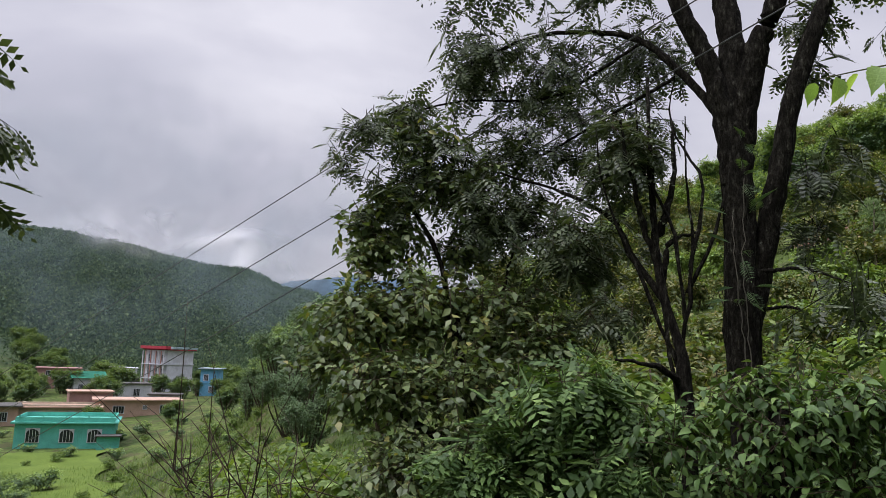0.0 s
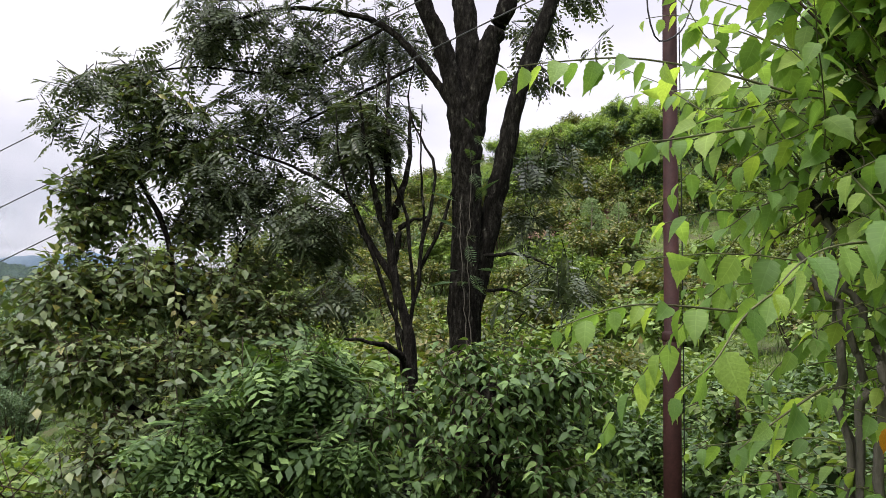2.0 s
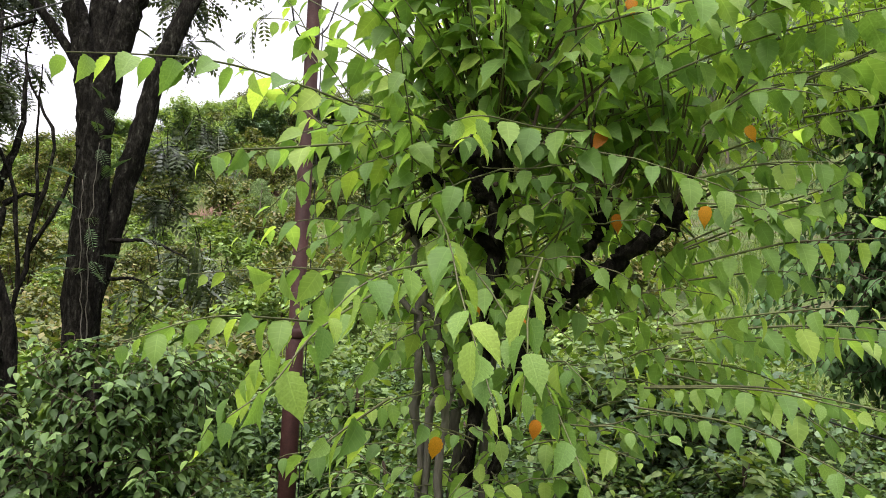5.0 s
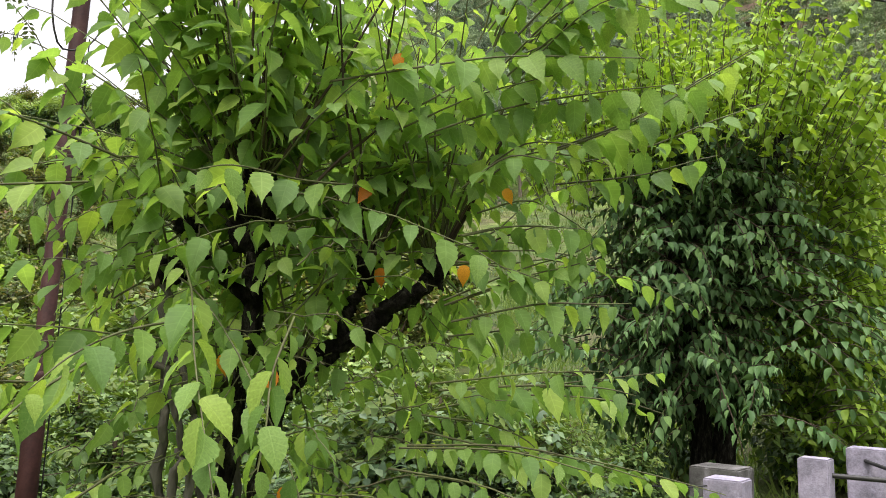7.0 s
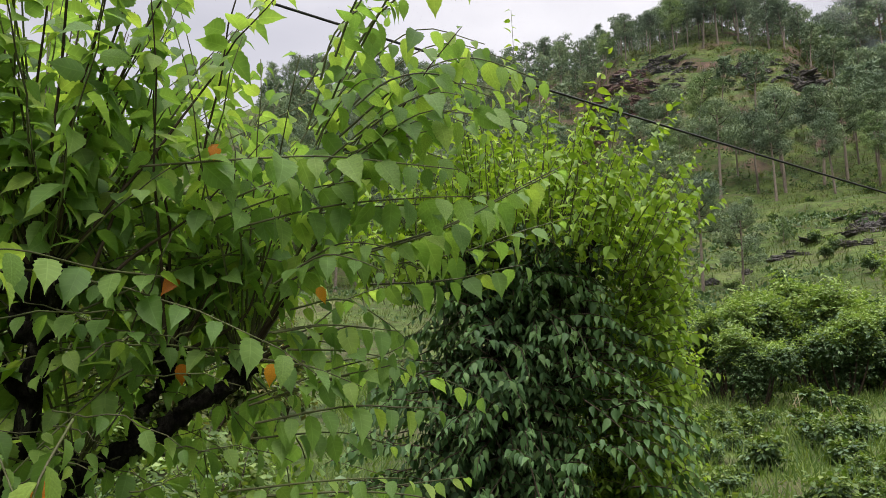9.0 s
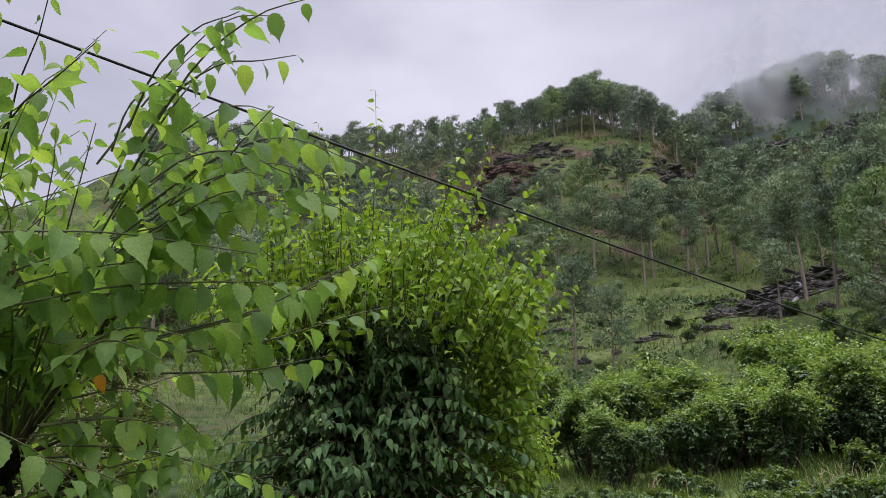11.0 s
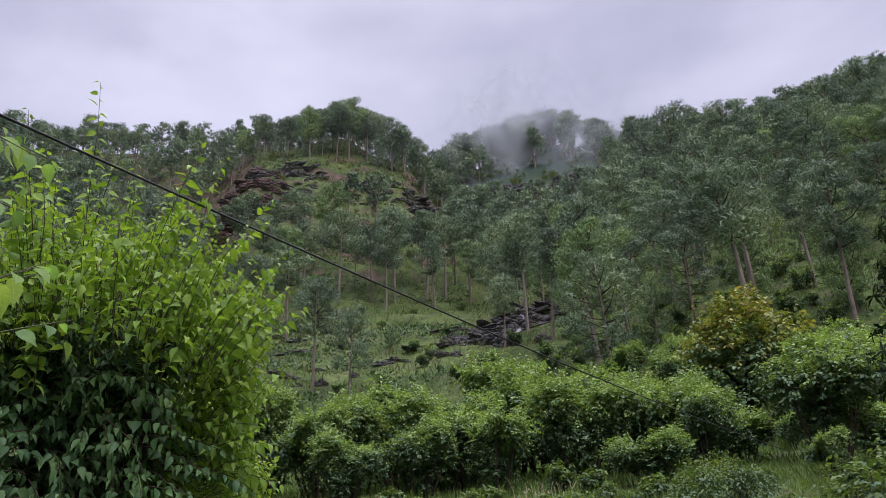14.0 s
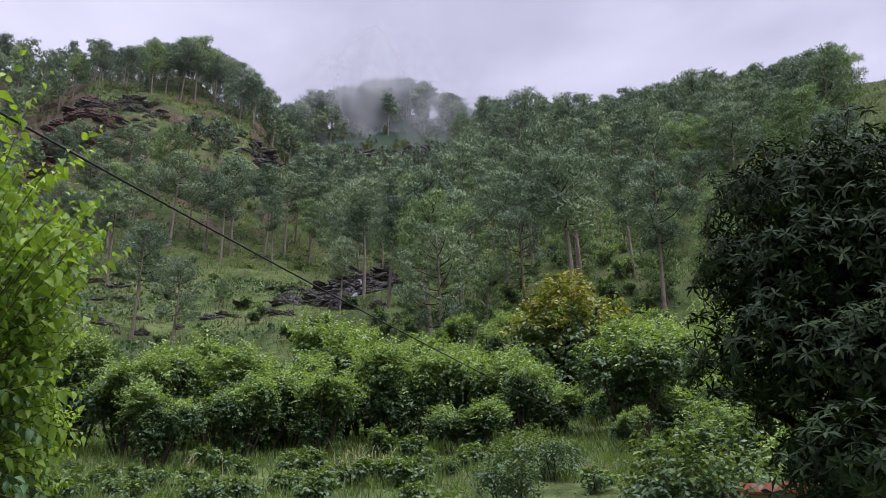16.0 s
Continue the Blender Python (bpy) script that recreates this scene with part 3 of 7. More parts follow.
# ---- far mountains beyond the valley ----
def build_mountains():
    a = np.radians(np.arange(-70, 60, 0.25))
    # the blue of distance haze is put into each range's base colour
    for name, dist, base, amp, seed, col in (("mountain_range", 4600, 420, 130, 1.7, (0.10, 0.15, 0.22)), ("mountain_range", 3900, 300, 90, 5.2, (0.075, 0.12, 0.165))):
        h = base + amp * fbm(a * 9 + seed, a * 0 + seed, 5)
        x, y = dist * np.sin(a), dist * np.cos(a)
        n = len(a)
        rows = []
        for k, (f, push) in enumerate(((0, -300), (0.5, -120), (0.8, -40), (1.0, 0), (0.4, 250))):
            rr = (dist + push + 40 * fbm(a * 30 + k, a * 0 + k, 3)) / dist
            rows.append(np.stack([x * rr, y * rr, -120 + (h + 120) * f], -1))
        v = np.concatenate(rows)
        i, k = np.meshgrid(np.arange(n - 1), np.arange(4), indexing="ij")
        q = np.stack([k * n + i, k * n + i + 1, (k + 1) * n + i + 1, (k + 1) * n + i], -1).reshape(-1, 4)
        mat = surface("haze_blue_slope", [(0.3, tuple(c * 0.8 for c in col)), (0.7, tuple(c * 1.2 for c in col))], 0.004, 1.0, 0.03, 0.3, 5.0, spec=0.0)
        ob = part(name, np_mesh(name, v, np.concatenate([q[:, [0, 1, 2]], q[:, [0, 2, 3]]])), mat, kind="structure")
        tagged(ob, "far forested mountains coloured in haze blue under the clouds", "mountain")


build_mountains()


# ---- pines on the hillside ----
SHARD = (np.array([(-0.13, 0.0, 0), (0.13, 0.08, 0), (0.02, 1.0, -0.1)], float), np.array([(0, 1, 2)]))


def pine_meshes(seed, height, low, spread, limbs_n, shards, cone=0.0, size=1.0):
    """Trunk, limbs and crown arrays of one long-needled pine: tufts of needles in clumps along rising limbs."""
    rng = np.random.default_rng(seed)
    h = height
    lean = rng.normal(0, 0.02)
    top = np.array((lean * h, rng.normal(0, 0.02) * h, h * 0.93))
    tr = curve_pts([(0, 0, -0.8), (lean * h * 0.2 + rng.normal(0, 0.15), rng.normal(0, 0.15), h * 0.45), top], 11)
    limbs, P, U, S = [], [], [], []
    for k in range(limbs_n):
        q = (k + rng.uniform(0.2, 0.8)) / limbs_n
        s = low + (0.97 - low) * q
        j = min(int(s * 10), 9)
        p0 = tr[j] + (tr[j + 1] - tr[j]) * (s * 10 - j)
        az = k * 2.4 + rng.normal(0, 0.5)
        dome = math.sin(math.pi * min(1.0, 0.22 + 0.74 * q)) * (1 - cone) + cone * (1.05 - q)
        L = h * 0.235 * spread * max(0.12, dome) * rng.uniform(0.65, 1.25)
        d = np.array((math.cos(az), math.sin(az), 0.12 + 0.75 * q + 0.3 * cone))
        line = curve_pts([p0, p0 + d * L * 0.5 - np.array((0, 0, 0.06 * L)), p0 + d * L + np.array((0, 0, 0.14 * L))], 5)
        limbs.append(tube(line, 0.075 * h / 14, 0.025, 3))
        for at, big in ((4, 1.0), (3, 0.8), (2, 0.6)) if L > 0.1 * h else ((4, 1.0),):
            c = line[at] + rng.normal(0, 0.028 * h, 3) * (at < 4)
            R = h * rng.uniform(0.06, 0.098) * big * size
            n = int(shards * big)
            u = unit(rng.normal(size=(n, 3)) + (0, 0, 0.55))
            P.append(c + u * R * rng.uniform(0.45, 1.0, (n, 1)) * np.array((1.2, 1.2, 0.72)))
            U.append(u)
            S.append(rng.uniform(0.6, 1.25, n) * (0.021 * h + 0.22 * R) * (110.0 / shards) ** 0.5)
    P, U, S = np.concatenate(P), np.concatenate(U), np.concatenate(S)
    D = unit(np.cross(U, rng.normal(size=U.shape))) * 0.8 + U * rng.uniform(0.1, 0.8, (len(U), 1)) + (0, 0, 0.3 + 0.5 * cone)
    crown = leaves(P - unit(D) * S[:, None] * 0.35, D, U + (0, 0, 0.2) + 0.24 * rng.normal(size=U.shape), S, SHARD)
    return rough_tube(tr, 0.22 * h / 14, 0.06, 7, seed, 0.06), join(limbs), crown


# tall bare-stemmed pines, round-headed crest pines, broad spreading pines, pointed young pines
PINES = []
for k, (ph, lo, sp, ln, sh, co) in enumerate(((15, 0.55, 0.66, 17, 150, 0.0), (16, 0.6, 0.6, 15, 150, 0.0), (14, 0.45, 0.9, 19, 150, 0.0), (15, 0.5, 0.78, 18, 150, 0.0), (13, 0.3, 1.15, 22, 140, 0.0), (9, 0.12, 0.85, 22, 110, 0.75), (7, 0.1, 0.8, 20, 100, 0.9))):
    a, b, c = pine_meshes(100 + k, ph, lo, sp, ln, sh, co)
    a2, b2, c2 = pine_meshes(100 + k, ph, lo, sp, int(ln * 0.85), int(sh * 0.2), co, 1.15)
    PINES.append((np_mesh("trunk", *a), np_mesh("limb", *b), np_mesh("crown", *c), join([a2, b2]), c2))
    for me, mt in zip(PINES[-1][:3], (M_BARK_PINE, M_TWIG, M_NEEDLE_GREEN if k in (2, 5, 6) else M_NEEDLE)):
        me.materials.append(mt)
PINE_HEIGHT = (15, 16, 14, 15, 13, 9, 7)


def pine_tree(k, m, label="tall long-needled pine with a bare lower trunk on the grassy slope"):
    ob = thing("pine_tree", m, label, "pine tree", "pines on the hillside")
    for name, me in zip(("trunk", "limb", "crown"), PINES[k][:3]):
        part(name, me, None, ob, kind="stuff" if name == "limb" else "")
    return ob


# single pines that stand clear: bearing, distance, height, kind
SLOPE_PINES = ((94.1, 119, 17.8, 0), (90.0, 126, 13.8, 1), (91.4, 127, 14.2, 0), (96.7, 123, 15, 1), (98.5, 123.5, 18.4, 0), (101.0, 128.5, 18.4, 1), (102.5, 131, 17.7, 0), (104.5, 131, 18.4, 1), (107.3, 110, 11.5, 4), (90.3, 97, 13.8, 0), (92.5, 73, 11.6, 3), (95.2, 70, 8.2, 4), (98.1, 92, 3.4, 6), (107.0, 80.5, 9.0, 3), (88.0, 104, 12, 1), (106.4, 117, 13, 4))
CREST_PINES = ((98.3, 185, 17.5, 3), (102.6, 205, 21, 0), (94.7, 185, 20.5, 2), (93.6, 183, 18.5, 3), (91.4, 181, 15.5, 2), (89.5, 181, 13, 3), (96.2, 187, 17, 0), (97.2, 190, 16, 1), (99.4, 190, 15, 1), (100.5, 196, 15, 3), (87.6, 184, 14, 3), (86.0, 187, 13, 2))
SPUR_PINES = ((121.4, 160, 24, 4), (125.6, 185, 21, 4), (115.0, 149, 13, 4), (119.9, 72, 13, 3), (125.3, 70, 9.5, 5), (135.8, 141, 19, 4), (129.0, 170, 19, 3), (117.5, 92, 13, 5), (122.5, 95, 14, 3), (113.0, 88, 10, 5), (131.5, 120, 17, 4), (127.0, 118, 14, 3))


def pine_density(b, r):
    """How thickly pines stand: thick on the northern flank and the spur, sparse on the open slope and the knoll."""
    if r < (56 if b > 110.5 else 76):
        return 0.0
    if b < 82.5:
        return 1.0 if r > 80 + max(0, (70 - b)) * 0.6 else 0.15
    if 82.5 < b < 103.2 and 146 < r < 183:
        return 0.0
    if b < 108.0:
        return (1.0 if r < 193 or b < 104.5 else 0.0) if r > 182 else (0.3 if r > 116 else 0.0)
    if b < 112.7 and r < 118:
        return 0.05
    if b < 116.5 and r > 193:
        return 0.0
    return 1.0


def plant_pines():
    rng = np.random.default_rng(5)
    spots, rest_a, rest_b = [], [], []
    for b, r, h, k in SLOPE_PINES + CREST_PINES + SPUR_PINES:
        p = polar(b, r)
        s = h / PINE_HEIGHT[k]
        pine_tree(k, pose(p.x, p.y, p.z, rng.normal(0, 1.5), rng.normal(0, 1.5), rng.uniform(0, 360)) @ Matrix.Diagonal((s, s, s, 1)), "tall pine standing clear with a pale bare trunk")
        spots.append((p.x, p.y, b, r))
    done = len(spots)
    tries = 0
    while tries < 60000 and len(spots) < 1900:
        tries += 1
        b = rng.uniform(58, 146)
        r = 52 + 176 * rng.random() ** 0.8
        if rng.random() > pine_density(b, r):
            continue
        x, y = r * math.sin(radians(b)), r * math.cos(radians(b))
        gap = 3.9 if r > 180 else 4.4 if b < 82.5 else 4.9 if b > 108 else 6.2
        if any((x - p[0]) ** 2 + (y - p[1]) ** 2 < gap * gap for p in spots):
            continue
        spots.append((x, y, b, r))

    def joined(k, m):
        mm = np.array(m)
        for lst, (v, f) in ((rest_a, PINES[k][3]), (rest_b, PINES[k][4])):
            lst.append((v @ mm[:3, :3].T + mm[:3, 3], f))

    own = sorted(spots[done:], key=lambda p: p[3])
    for n, (x, y, b, r) in enumerate(own):
        tall = 0.8 if r > 180 else 0.95 if 82.5 < b < 108 else 0.45 if b > 108 and r < 130 else 0.65
        k = int(rng.choice((0, 1, 2, 3) if 82.5 < b < 108 and r < 180 else (1, 2, 3, 3, 4))) if rng.random() < tall else int(rng.integers(5, 7))
        s = rng.uniform(0.7, 1.05) * (0.8 if r > 180 and b < 90 else 1.0) * (1.15 if k > 4 else 1.0)
        m = pose(x, y, gz(x, y), rng.normal(0, 2), rng.normal(0, 2), rng.uniform(0, 360)) @ Matrix.Diagonal((s, s, s * rng.uniform(0.92, 1.1), 1))
        if n < 258:
            pine_tree(k, m)
        else:
            joined(k, m)
    for k in range(240):
        b, r = rng.uniform(99, 124), rng.uniform(262, 345)
        x, y = r * math.sin(radians(b)), r * math.cos(radians(b))
        joined(int(rng.integers(0, 6)), pose(x, y, gz(x, y), 0, 0, rng.uniform(0, 360)) @ Matrix.Scale(rng.uniform(0.9, 1.35), 4))
    wood = part("far_pine_wood", np_mesh("far_pine_wood", *join(rest_b)), M_NEEDLE, kind="stuff")
    tagged(wood, "dense grey-green pine wood along the hill crest", "pine wood")
    part("trunk_growth", np_mesh("trunk_growth", *join(rest_a)), M_BARK_PINE, wood, kind="stuff")


plant_pines()


# ---- the pollarded mulberry beside the camera ----
def shoot_line(rng, p0, d, length, droop):
    """An arching shoot from a pollard head."""
    s = np.linspace(0, 1, 9)[:, None]
    p = np.asarray(p0) + np.asarray(d) * length * s + np.array((0, 0, -droop * length)) * s ** 2.2
    return p + np.cumsum(rng.normal(0, 0.008, p.shape), 0)


def shoot_leaves(rng, line, spacing, size, hang=0.9, first=0.18):
    """Places, directions, facings and sizes of the leaves hanging in two ranks from a shoot."""
    seg = np.linalg.norm(np.diff(line, axis=0), axis=1)
    at = np.concatenate([[0], np.cumsum(seg)])
    n = max(3, int(at[-1] * (1 - first) / spacing))
    u = np.linspace(first * at[-1], at[-1], n)
    P = np.stack([np.interp(u, at, line[:, k]) for k in range(3)], -1)
    T = unit(np.stack([np.interp(u, at, np.gradient(line, axis=0)[:, k]) for k in range(3)], -1))
    side = unit(np.cross(T, (0, 0, 1.0)) + 1e-6)
    sg = np.where(np.arange(n) % 2, 1.0, -1.0)[:, None]
    D = 0.42 * T + sg * side * 0.5 + np.array((0, 0, -hang)) * rng.uniform(0.5, 1.25, (n, 1)) + rng.normal(0, 0.16, (n, 3))
    N = np.array((0, 0, 0.75)) + sg * side * 0.55 + 0.25 * T + rng.normal(0, 0.25, (n, 3))
    D = D + rng.normal(0, 0.16, (n, 3))
    N = N + rng.normal(0, 0.3, (n, 3))
    taper = np.interp(np.linspace(0, 1, n), [0, 0.2, 0.75, 1.0], [0.8, 1.0, 0.95, 0.45])
    S = size * taper * rng.uniform(0.7, 1.3, n)
    P = P + unit(D) * 0.012
    return P, D, N, S


def knobbly(centre, r, seed):
    """A swollen, scarred pollard head."""
    bm = bmesh.new()
    bmesh.ops.create_icosphere(bm, subdivisions=3, radius=r)
    for v in bm.verts:
        n = v.co.normalized()
        k = 1 + 0.55 * noise.noise(n * 2.3 + Vector((seed, 0, 0))) + 0.4 * noise.noise(n * 6 + Vector((0, seed, 0)))
        v.co = Vector(centre) + n * r * k * Vector((1, 1, 0.85)).length / 1.65
    for f in bm.faces:
        f.smooth = True
    return bm


def mulberry():
    rng = np.random.default_rng(11)
    base = Vector((2.50, 1.92, gz(2.50, 1.92)))
    tree = thing("mulberry_tree", Matrix.Translation(base), "pollarded mulberry with dark knobbly stems and drooping leafy shoots", "tree")
    off = np.array(base)
    low = base.z - 0.1

    def loc(p):
        return np.asarray(p, float) - off

    stems = [
        ([(2.52, 2.00, low), (2.50, 1.96, 0.7), (2.48, 1.87, 1.32), (2.45, 1.79, 1.74), (2.42, 1.76, 1.87), (2.40, 1.72, 2.03), (2.37, 1.72, 2.17)], 0.018, 0.042, M_BARK),
        ([(2.56, 2.02, low), (2.58, 1.92, 0.8), (2.61, 1.79, 1.38), (2.63, 1.73, 1.58)], 0.015, 0.034, M_BARK),
        ([(2.33, 1.95, low), (2.35, 1.92, 1.12), (2.37, 1.92, 1.31), (2.37, 1.97, 1.49), (2.31, 2.02, 1.69)], 0.017, 0.012, M_BARK_GREY),
        ([(2.52, 2.06, low), (2.53, 2.02, 1.09), (2.55, 2.00, 1.29), (2.55, 1.97, 1.49), (2.49, 1.99, 1.70)], 0.019, 0.012, M_BARK_GREY),
        ([(2.36, 2.08, low), (2.38, 2.03, 1.11), (2.40, 2.03, 1.33), (2.34, 2.06, 1.53), (2.24, 2.14, 1.76)], 0.015, 0.01, M_BARK_GREY),
        ([(2.60, 1.90, low), (2.57, 1.90, 1.09), (2.56, 1.89, 1.33), (2.55, 1.86, 1.52), (2.46, 1.92, 1.78)], 0.016, 0.01, M_BARK_GREY),
        ([(2.44, 2.12, low), (2.42, 2.10, 0.9), (2.36, 2.10, 1.5), (2.32, 2.07, 1.93)], 0.015, 0.015, M_BARK_GREY),
    ]
    for k, (c, a, b, bark) in enumerate(stems):
        pts = curve_pts([loc(p) for p in c], 30, 0.008, rng)
        part("trunk", np_mesh("trunk", *rough_tube(pts, a, b, 12, k, 0.26)), bark, tree)
    for k, (c, a, b) in enumerate((
            ([(2.63, 1.73, 1.58), (2.72, 1.59, 1.69), (2.77, 1.50, 1.77), (2.80, 1.43, 1.83), (2.85, 1.36, 1.89), (2.88, 1.29, 1.96)], 0.042, 0.036),
            ([(2.72, 1.60, 1.71), (2.75, 1.57, 1.83), (2.76, 1.53, 1.91), (2.76, 1.51, 1.99)], 0.026, 0.026),
            ([(2.42, 1.76, 1.85), (2.36, 1.90, 1.95), (2.30, 1.98, 2.08)], 0.03, 0.02))):
        pts = curve_pts([loc(p) for p in c], 24, 0.006, rng)
        part("limb", np_mesh("limb", *rough_tube(pts, a * 0.8, b * 0.9, 11, 20 + k, 0.28)), M_BARK, tree)
    heads = [((2.37, 1.73, 2.19), 0.085), ((2.32, 1.81, 2.21), 0.06), ((2.88, 1.29, 1.98), 0.045), ((2.76, 1.51, 2.00), 0.042), ((2.63, 1.73, 1.59), 0.065), ((2.39, 1.76, 2.05), 0.065), ((2.32, 2.07, 1.93), 0.05), ((2.30, 1.98, 2.08), 0.035)]
    for k, (c, r) in enumerate(heads):
        part("pollard_head", knobbly(loc(c), r, 3.0 * k), M_BARK, tree)
        # cut snags bristling from the swollen wood
        for j in range(7):
            d = unit(rng.normal(size=3) + (0, 0, 0.5))
            part("snag", np_mesh("snag", *rough_tube([loc(c) + d * r * 0.6, loc(c) + d * (r + rng.uniform(0.01, 0.05))], 0.014, 0.009, 6, j, 0.2)), M_BARK if j % 3 else M_TWIG, tree)
    part("mossy_stump", knobbly(loc((2.47, 1.84, base.z + 0.72)), 0.13, 40.0), M_OLDCON, tree, "moss-covered cut stump at the base")

    # bare-based shoots rising from the heads
    rising = [
        [(2.39, 1.71, 2.27), (2.38, 1.74, 2.58), (2.39, 1.81, 3.28)],
        [(2.44, 1.62, 2.21), (2.45, 1.55, 2.53), (2.47, 1.48, 3.09)],
        [(2.47, 1.58, 2.21), (2.50, 1.48, 2.32), (2.53, 1.31, 2.45), (2.61, 1.10, 2.76)],
        [(2.76, 1.49, 2.01), (2.73, 1.38, 2.17), (2.71, 1.31, 2.31), (2.70, 1.22, 2.7)],
        [(2.79, 1.46, 2.03), (2.80, 1.27, 2.13), (2.78, 1.20, 2.27), (2.75, 1.1, 2.6)],
        [(2.88, 1.28, 1.99), (2.88, 1.13, 2.24), (2.87, 1.02, 2.44), (2.88, 0.87, 2.73)],
        [(2.89, 1.25, 2.00), (2.86, 1.05, 2.07), (2.83, 0.86, 2.11)],
    ]
    # long arching shoots towards the fence
    arching = [
        ([(2.35, 1.47, 2.55), (2.50, 1.12, 2.61), (2.56, 0.86, 2.62), (2.62, 0.58, 2.59), (2.64, 0.44, 2.57)], 0.108),
        ([(2.56, 1.19, 2.39), (2.65, 0.90, 2.48), (2.71, 0.61, 2.51), (2.74, 0.36, 2.51)], 0.105),
        ([(2.74, 1.06, 2.25), (2.77, 0.88, 2.35), (2.78, 0.72, 2.33), (2.80, 0.60, 2.29)], 0.09),
        ([(2.77, 1.12, 2.08), (2.81, 0.92, 2.11), (2.84, 0.69, 2.09)], 0.09),
        ([(2.80, 1.17, 1.78), (2.83, 0.86, 1.84), (2.85, 0.67, 1.84), (2.84, 0.54, 1.84)], 0.09),
        ([(2.78, 1.20, 1.54), (2.85, 0.87, 1.57), (2.87, 0.65, 1.57), (2.88, 0.54, 1.55)], 0.09),
        ([(2.73, 1.29, 1.35), (2.80, 0.94, 1.37), (2.84, 0.70, 1.34), (2.85, 0.50, 1.30)], 0.085),
    ]
    # shoots hanging over the terrace
    hanging = [
        ([(2.15, 1.70, 1.75), (1.80, 1.60, 1.69), (1.58, 1.51, 1.62), (1.46, 1.48, 1.54)], 0.11),
        ([(2.18, 1.36, 1.75), (2.00, 1.27, 1.59), (1.92, 1.21, 1.45), (1.87, 1.19, 1.31)], 0.115),
        ([(2.46, 1.34, 2.21), (2.22, 1.40, 2.18), (1.98, 1.44, 2.17), (1.86, 1.48, 2.13)], 0.1),
        ([(1.86, 1.79, 2.20), (1.60, 1.83, 2.24), (1.31, 1.85, 2.24), (1.09, 1.87, 2.20), (0.92, 1.89, 2.16)], 0.105),
        ([(1.96, 2.11, 1.53), (1.62, 2.13, 1.54), (1.44, 2.13, 1.52), (1.23, 2.13, 1.45)], 0.095),
        ([(1.94, 1.85, 1.64), (1.62, 1.74, 1.50), (1.42, 1.65, 1.36), (1.28, 1.63, 1.28)], 0.105),
        ([(1.91, 1.74, 1.30), (1.68, 1.68, 1.22), (1.53, 1.69, 1.13)], 0.1),
    ]
    # shoots that top the crown
    topping = [
        ([(1.92, 2.01, 2.16), (1.64, 2.05, 2.09), (1.48, 2.04, 2.05), (1.38, 2.04, 2.00)], 0.095),
        ([(2.68, 0.97, 2.76), (2.63, 0.84, 3.00), (2.63, 0.72, 3.21), (2.62, 0.60, 3.30)], 0.09),
        ([(2.71, 0.91, 2.68), (2.74, 0.70, 2.86), (2.79, 0.51, 2.96), (2.84, 0.33, 2.93)], 0.1),
        ([(2.46, 0.77, 2.87), (2.45, 0.68, 3.03), (2.47, 0.56, 3.14), (2.52, 0.46, 3.18), (2.57, 0.36, 3.23)], 0.08),
        ([(2.71, 0.92, 2.74), (2.80, 0.69, 3.00), (2.88, 0.48, 3.11), (2.97, 0.22, 3.03)], 0.1),
        ([(2.79, 0.80, 2.36), (2.87, 0.54, 2.46), (2.93, 0.33, 2.59), (2.98, 0.16, 2.69)], 0.1),
    ]
    lines = [(curve_pts([loc(p) for p in c], 14), 0.055, 0.1, 0.42, 0.0075) for c in rising]
    lines += [(curve_pts([loc(p) for p in c], 14), 0.046, s, 0.12, 0.0045) for c, s in arching + hanging + topping]
    # more of the same, ranked one below another on the fence side
    for c, s in arching[1:] + topping[1:]:
        for k in range(4):
            d = rng.normal(0, 0.17, 3) + (0.05, 0.03, -0.03)
            q = curve_pts([loc(np.array(p) + d * (0.4 + 0.25 * j)) for j, p in enumerate(c)], 12)
            lines.append((q[: 12 - int(rng.integers(0, 4))], 0.043, s * rng.uniform(0.75, 0.95), 0.1, 0.004))
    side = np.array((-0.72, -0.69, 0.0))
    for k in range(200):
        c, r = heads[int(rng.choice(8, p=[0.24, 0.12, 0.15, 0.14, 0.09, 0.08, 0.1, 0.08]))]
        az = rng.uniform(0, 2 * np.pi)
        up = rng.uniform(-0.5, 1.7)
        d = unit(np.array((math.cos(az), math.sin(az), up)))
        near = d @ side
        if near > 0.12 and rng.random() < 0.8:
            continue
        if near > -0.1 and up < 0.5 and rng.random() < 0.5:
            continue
        L = rng.uniform(0.5, 1.4) * (1.15 if up > 0.9 else 0.95)
        line = shoot_line(rng, loc(c) + d * r * 0.7, d, L, rng.uniform(0.05, 0.42) * (1.4 if up < 0.5 else 0.7))
        lines.append((line, 0.052, rng.uniform(0.075, 0.108), 0.12, 0.0042))
    for k in range(92):
        c, r = heads[int(rng.choice(5, p=[0.36, 0.14, 0.25, 0.2, 0.05]))]
        az = rng.uniform(0, 2 * np.pi)
        d = unit(np.array((0.42 * math.cos(az), 0.42 * math.sin(az), 1.0)) + rng.normal(0, 0.1, 3))
        lines.append((shoot_line(rng, loc(c) + d * r * 0.5, d, rng.uniform(0.9, 1.75), rng.uniform(0.0, 0.16)), 0.055, rng.uniform(0.08, 0.112), 0.2, 0.005 + 0.002 * (k % 4 == 0)))
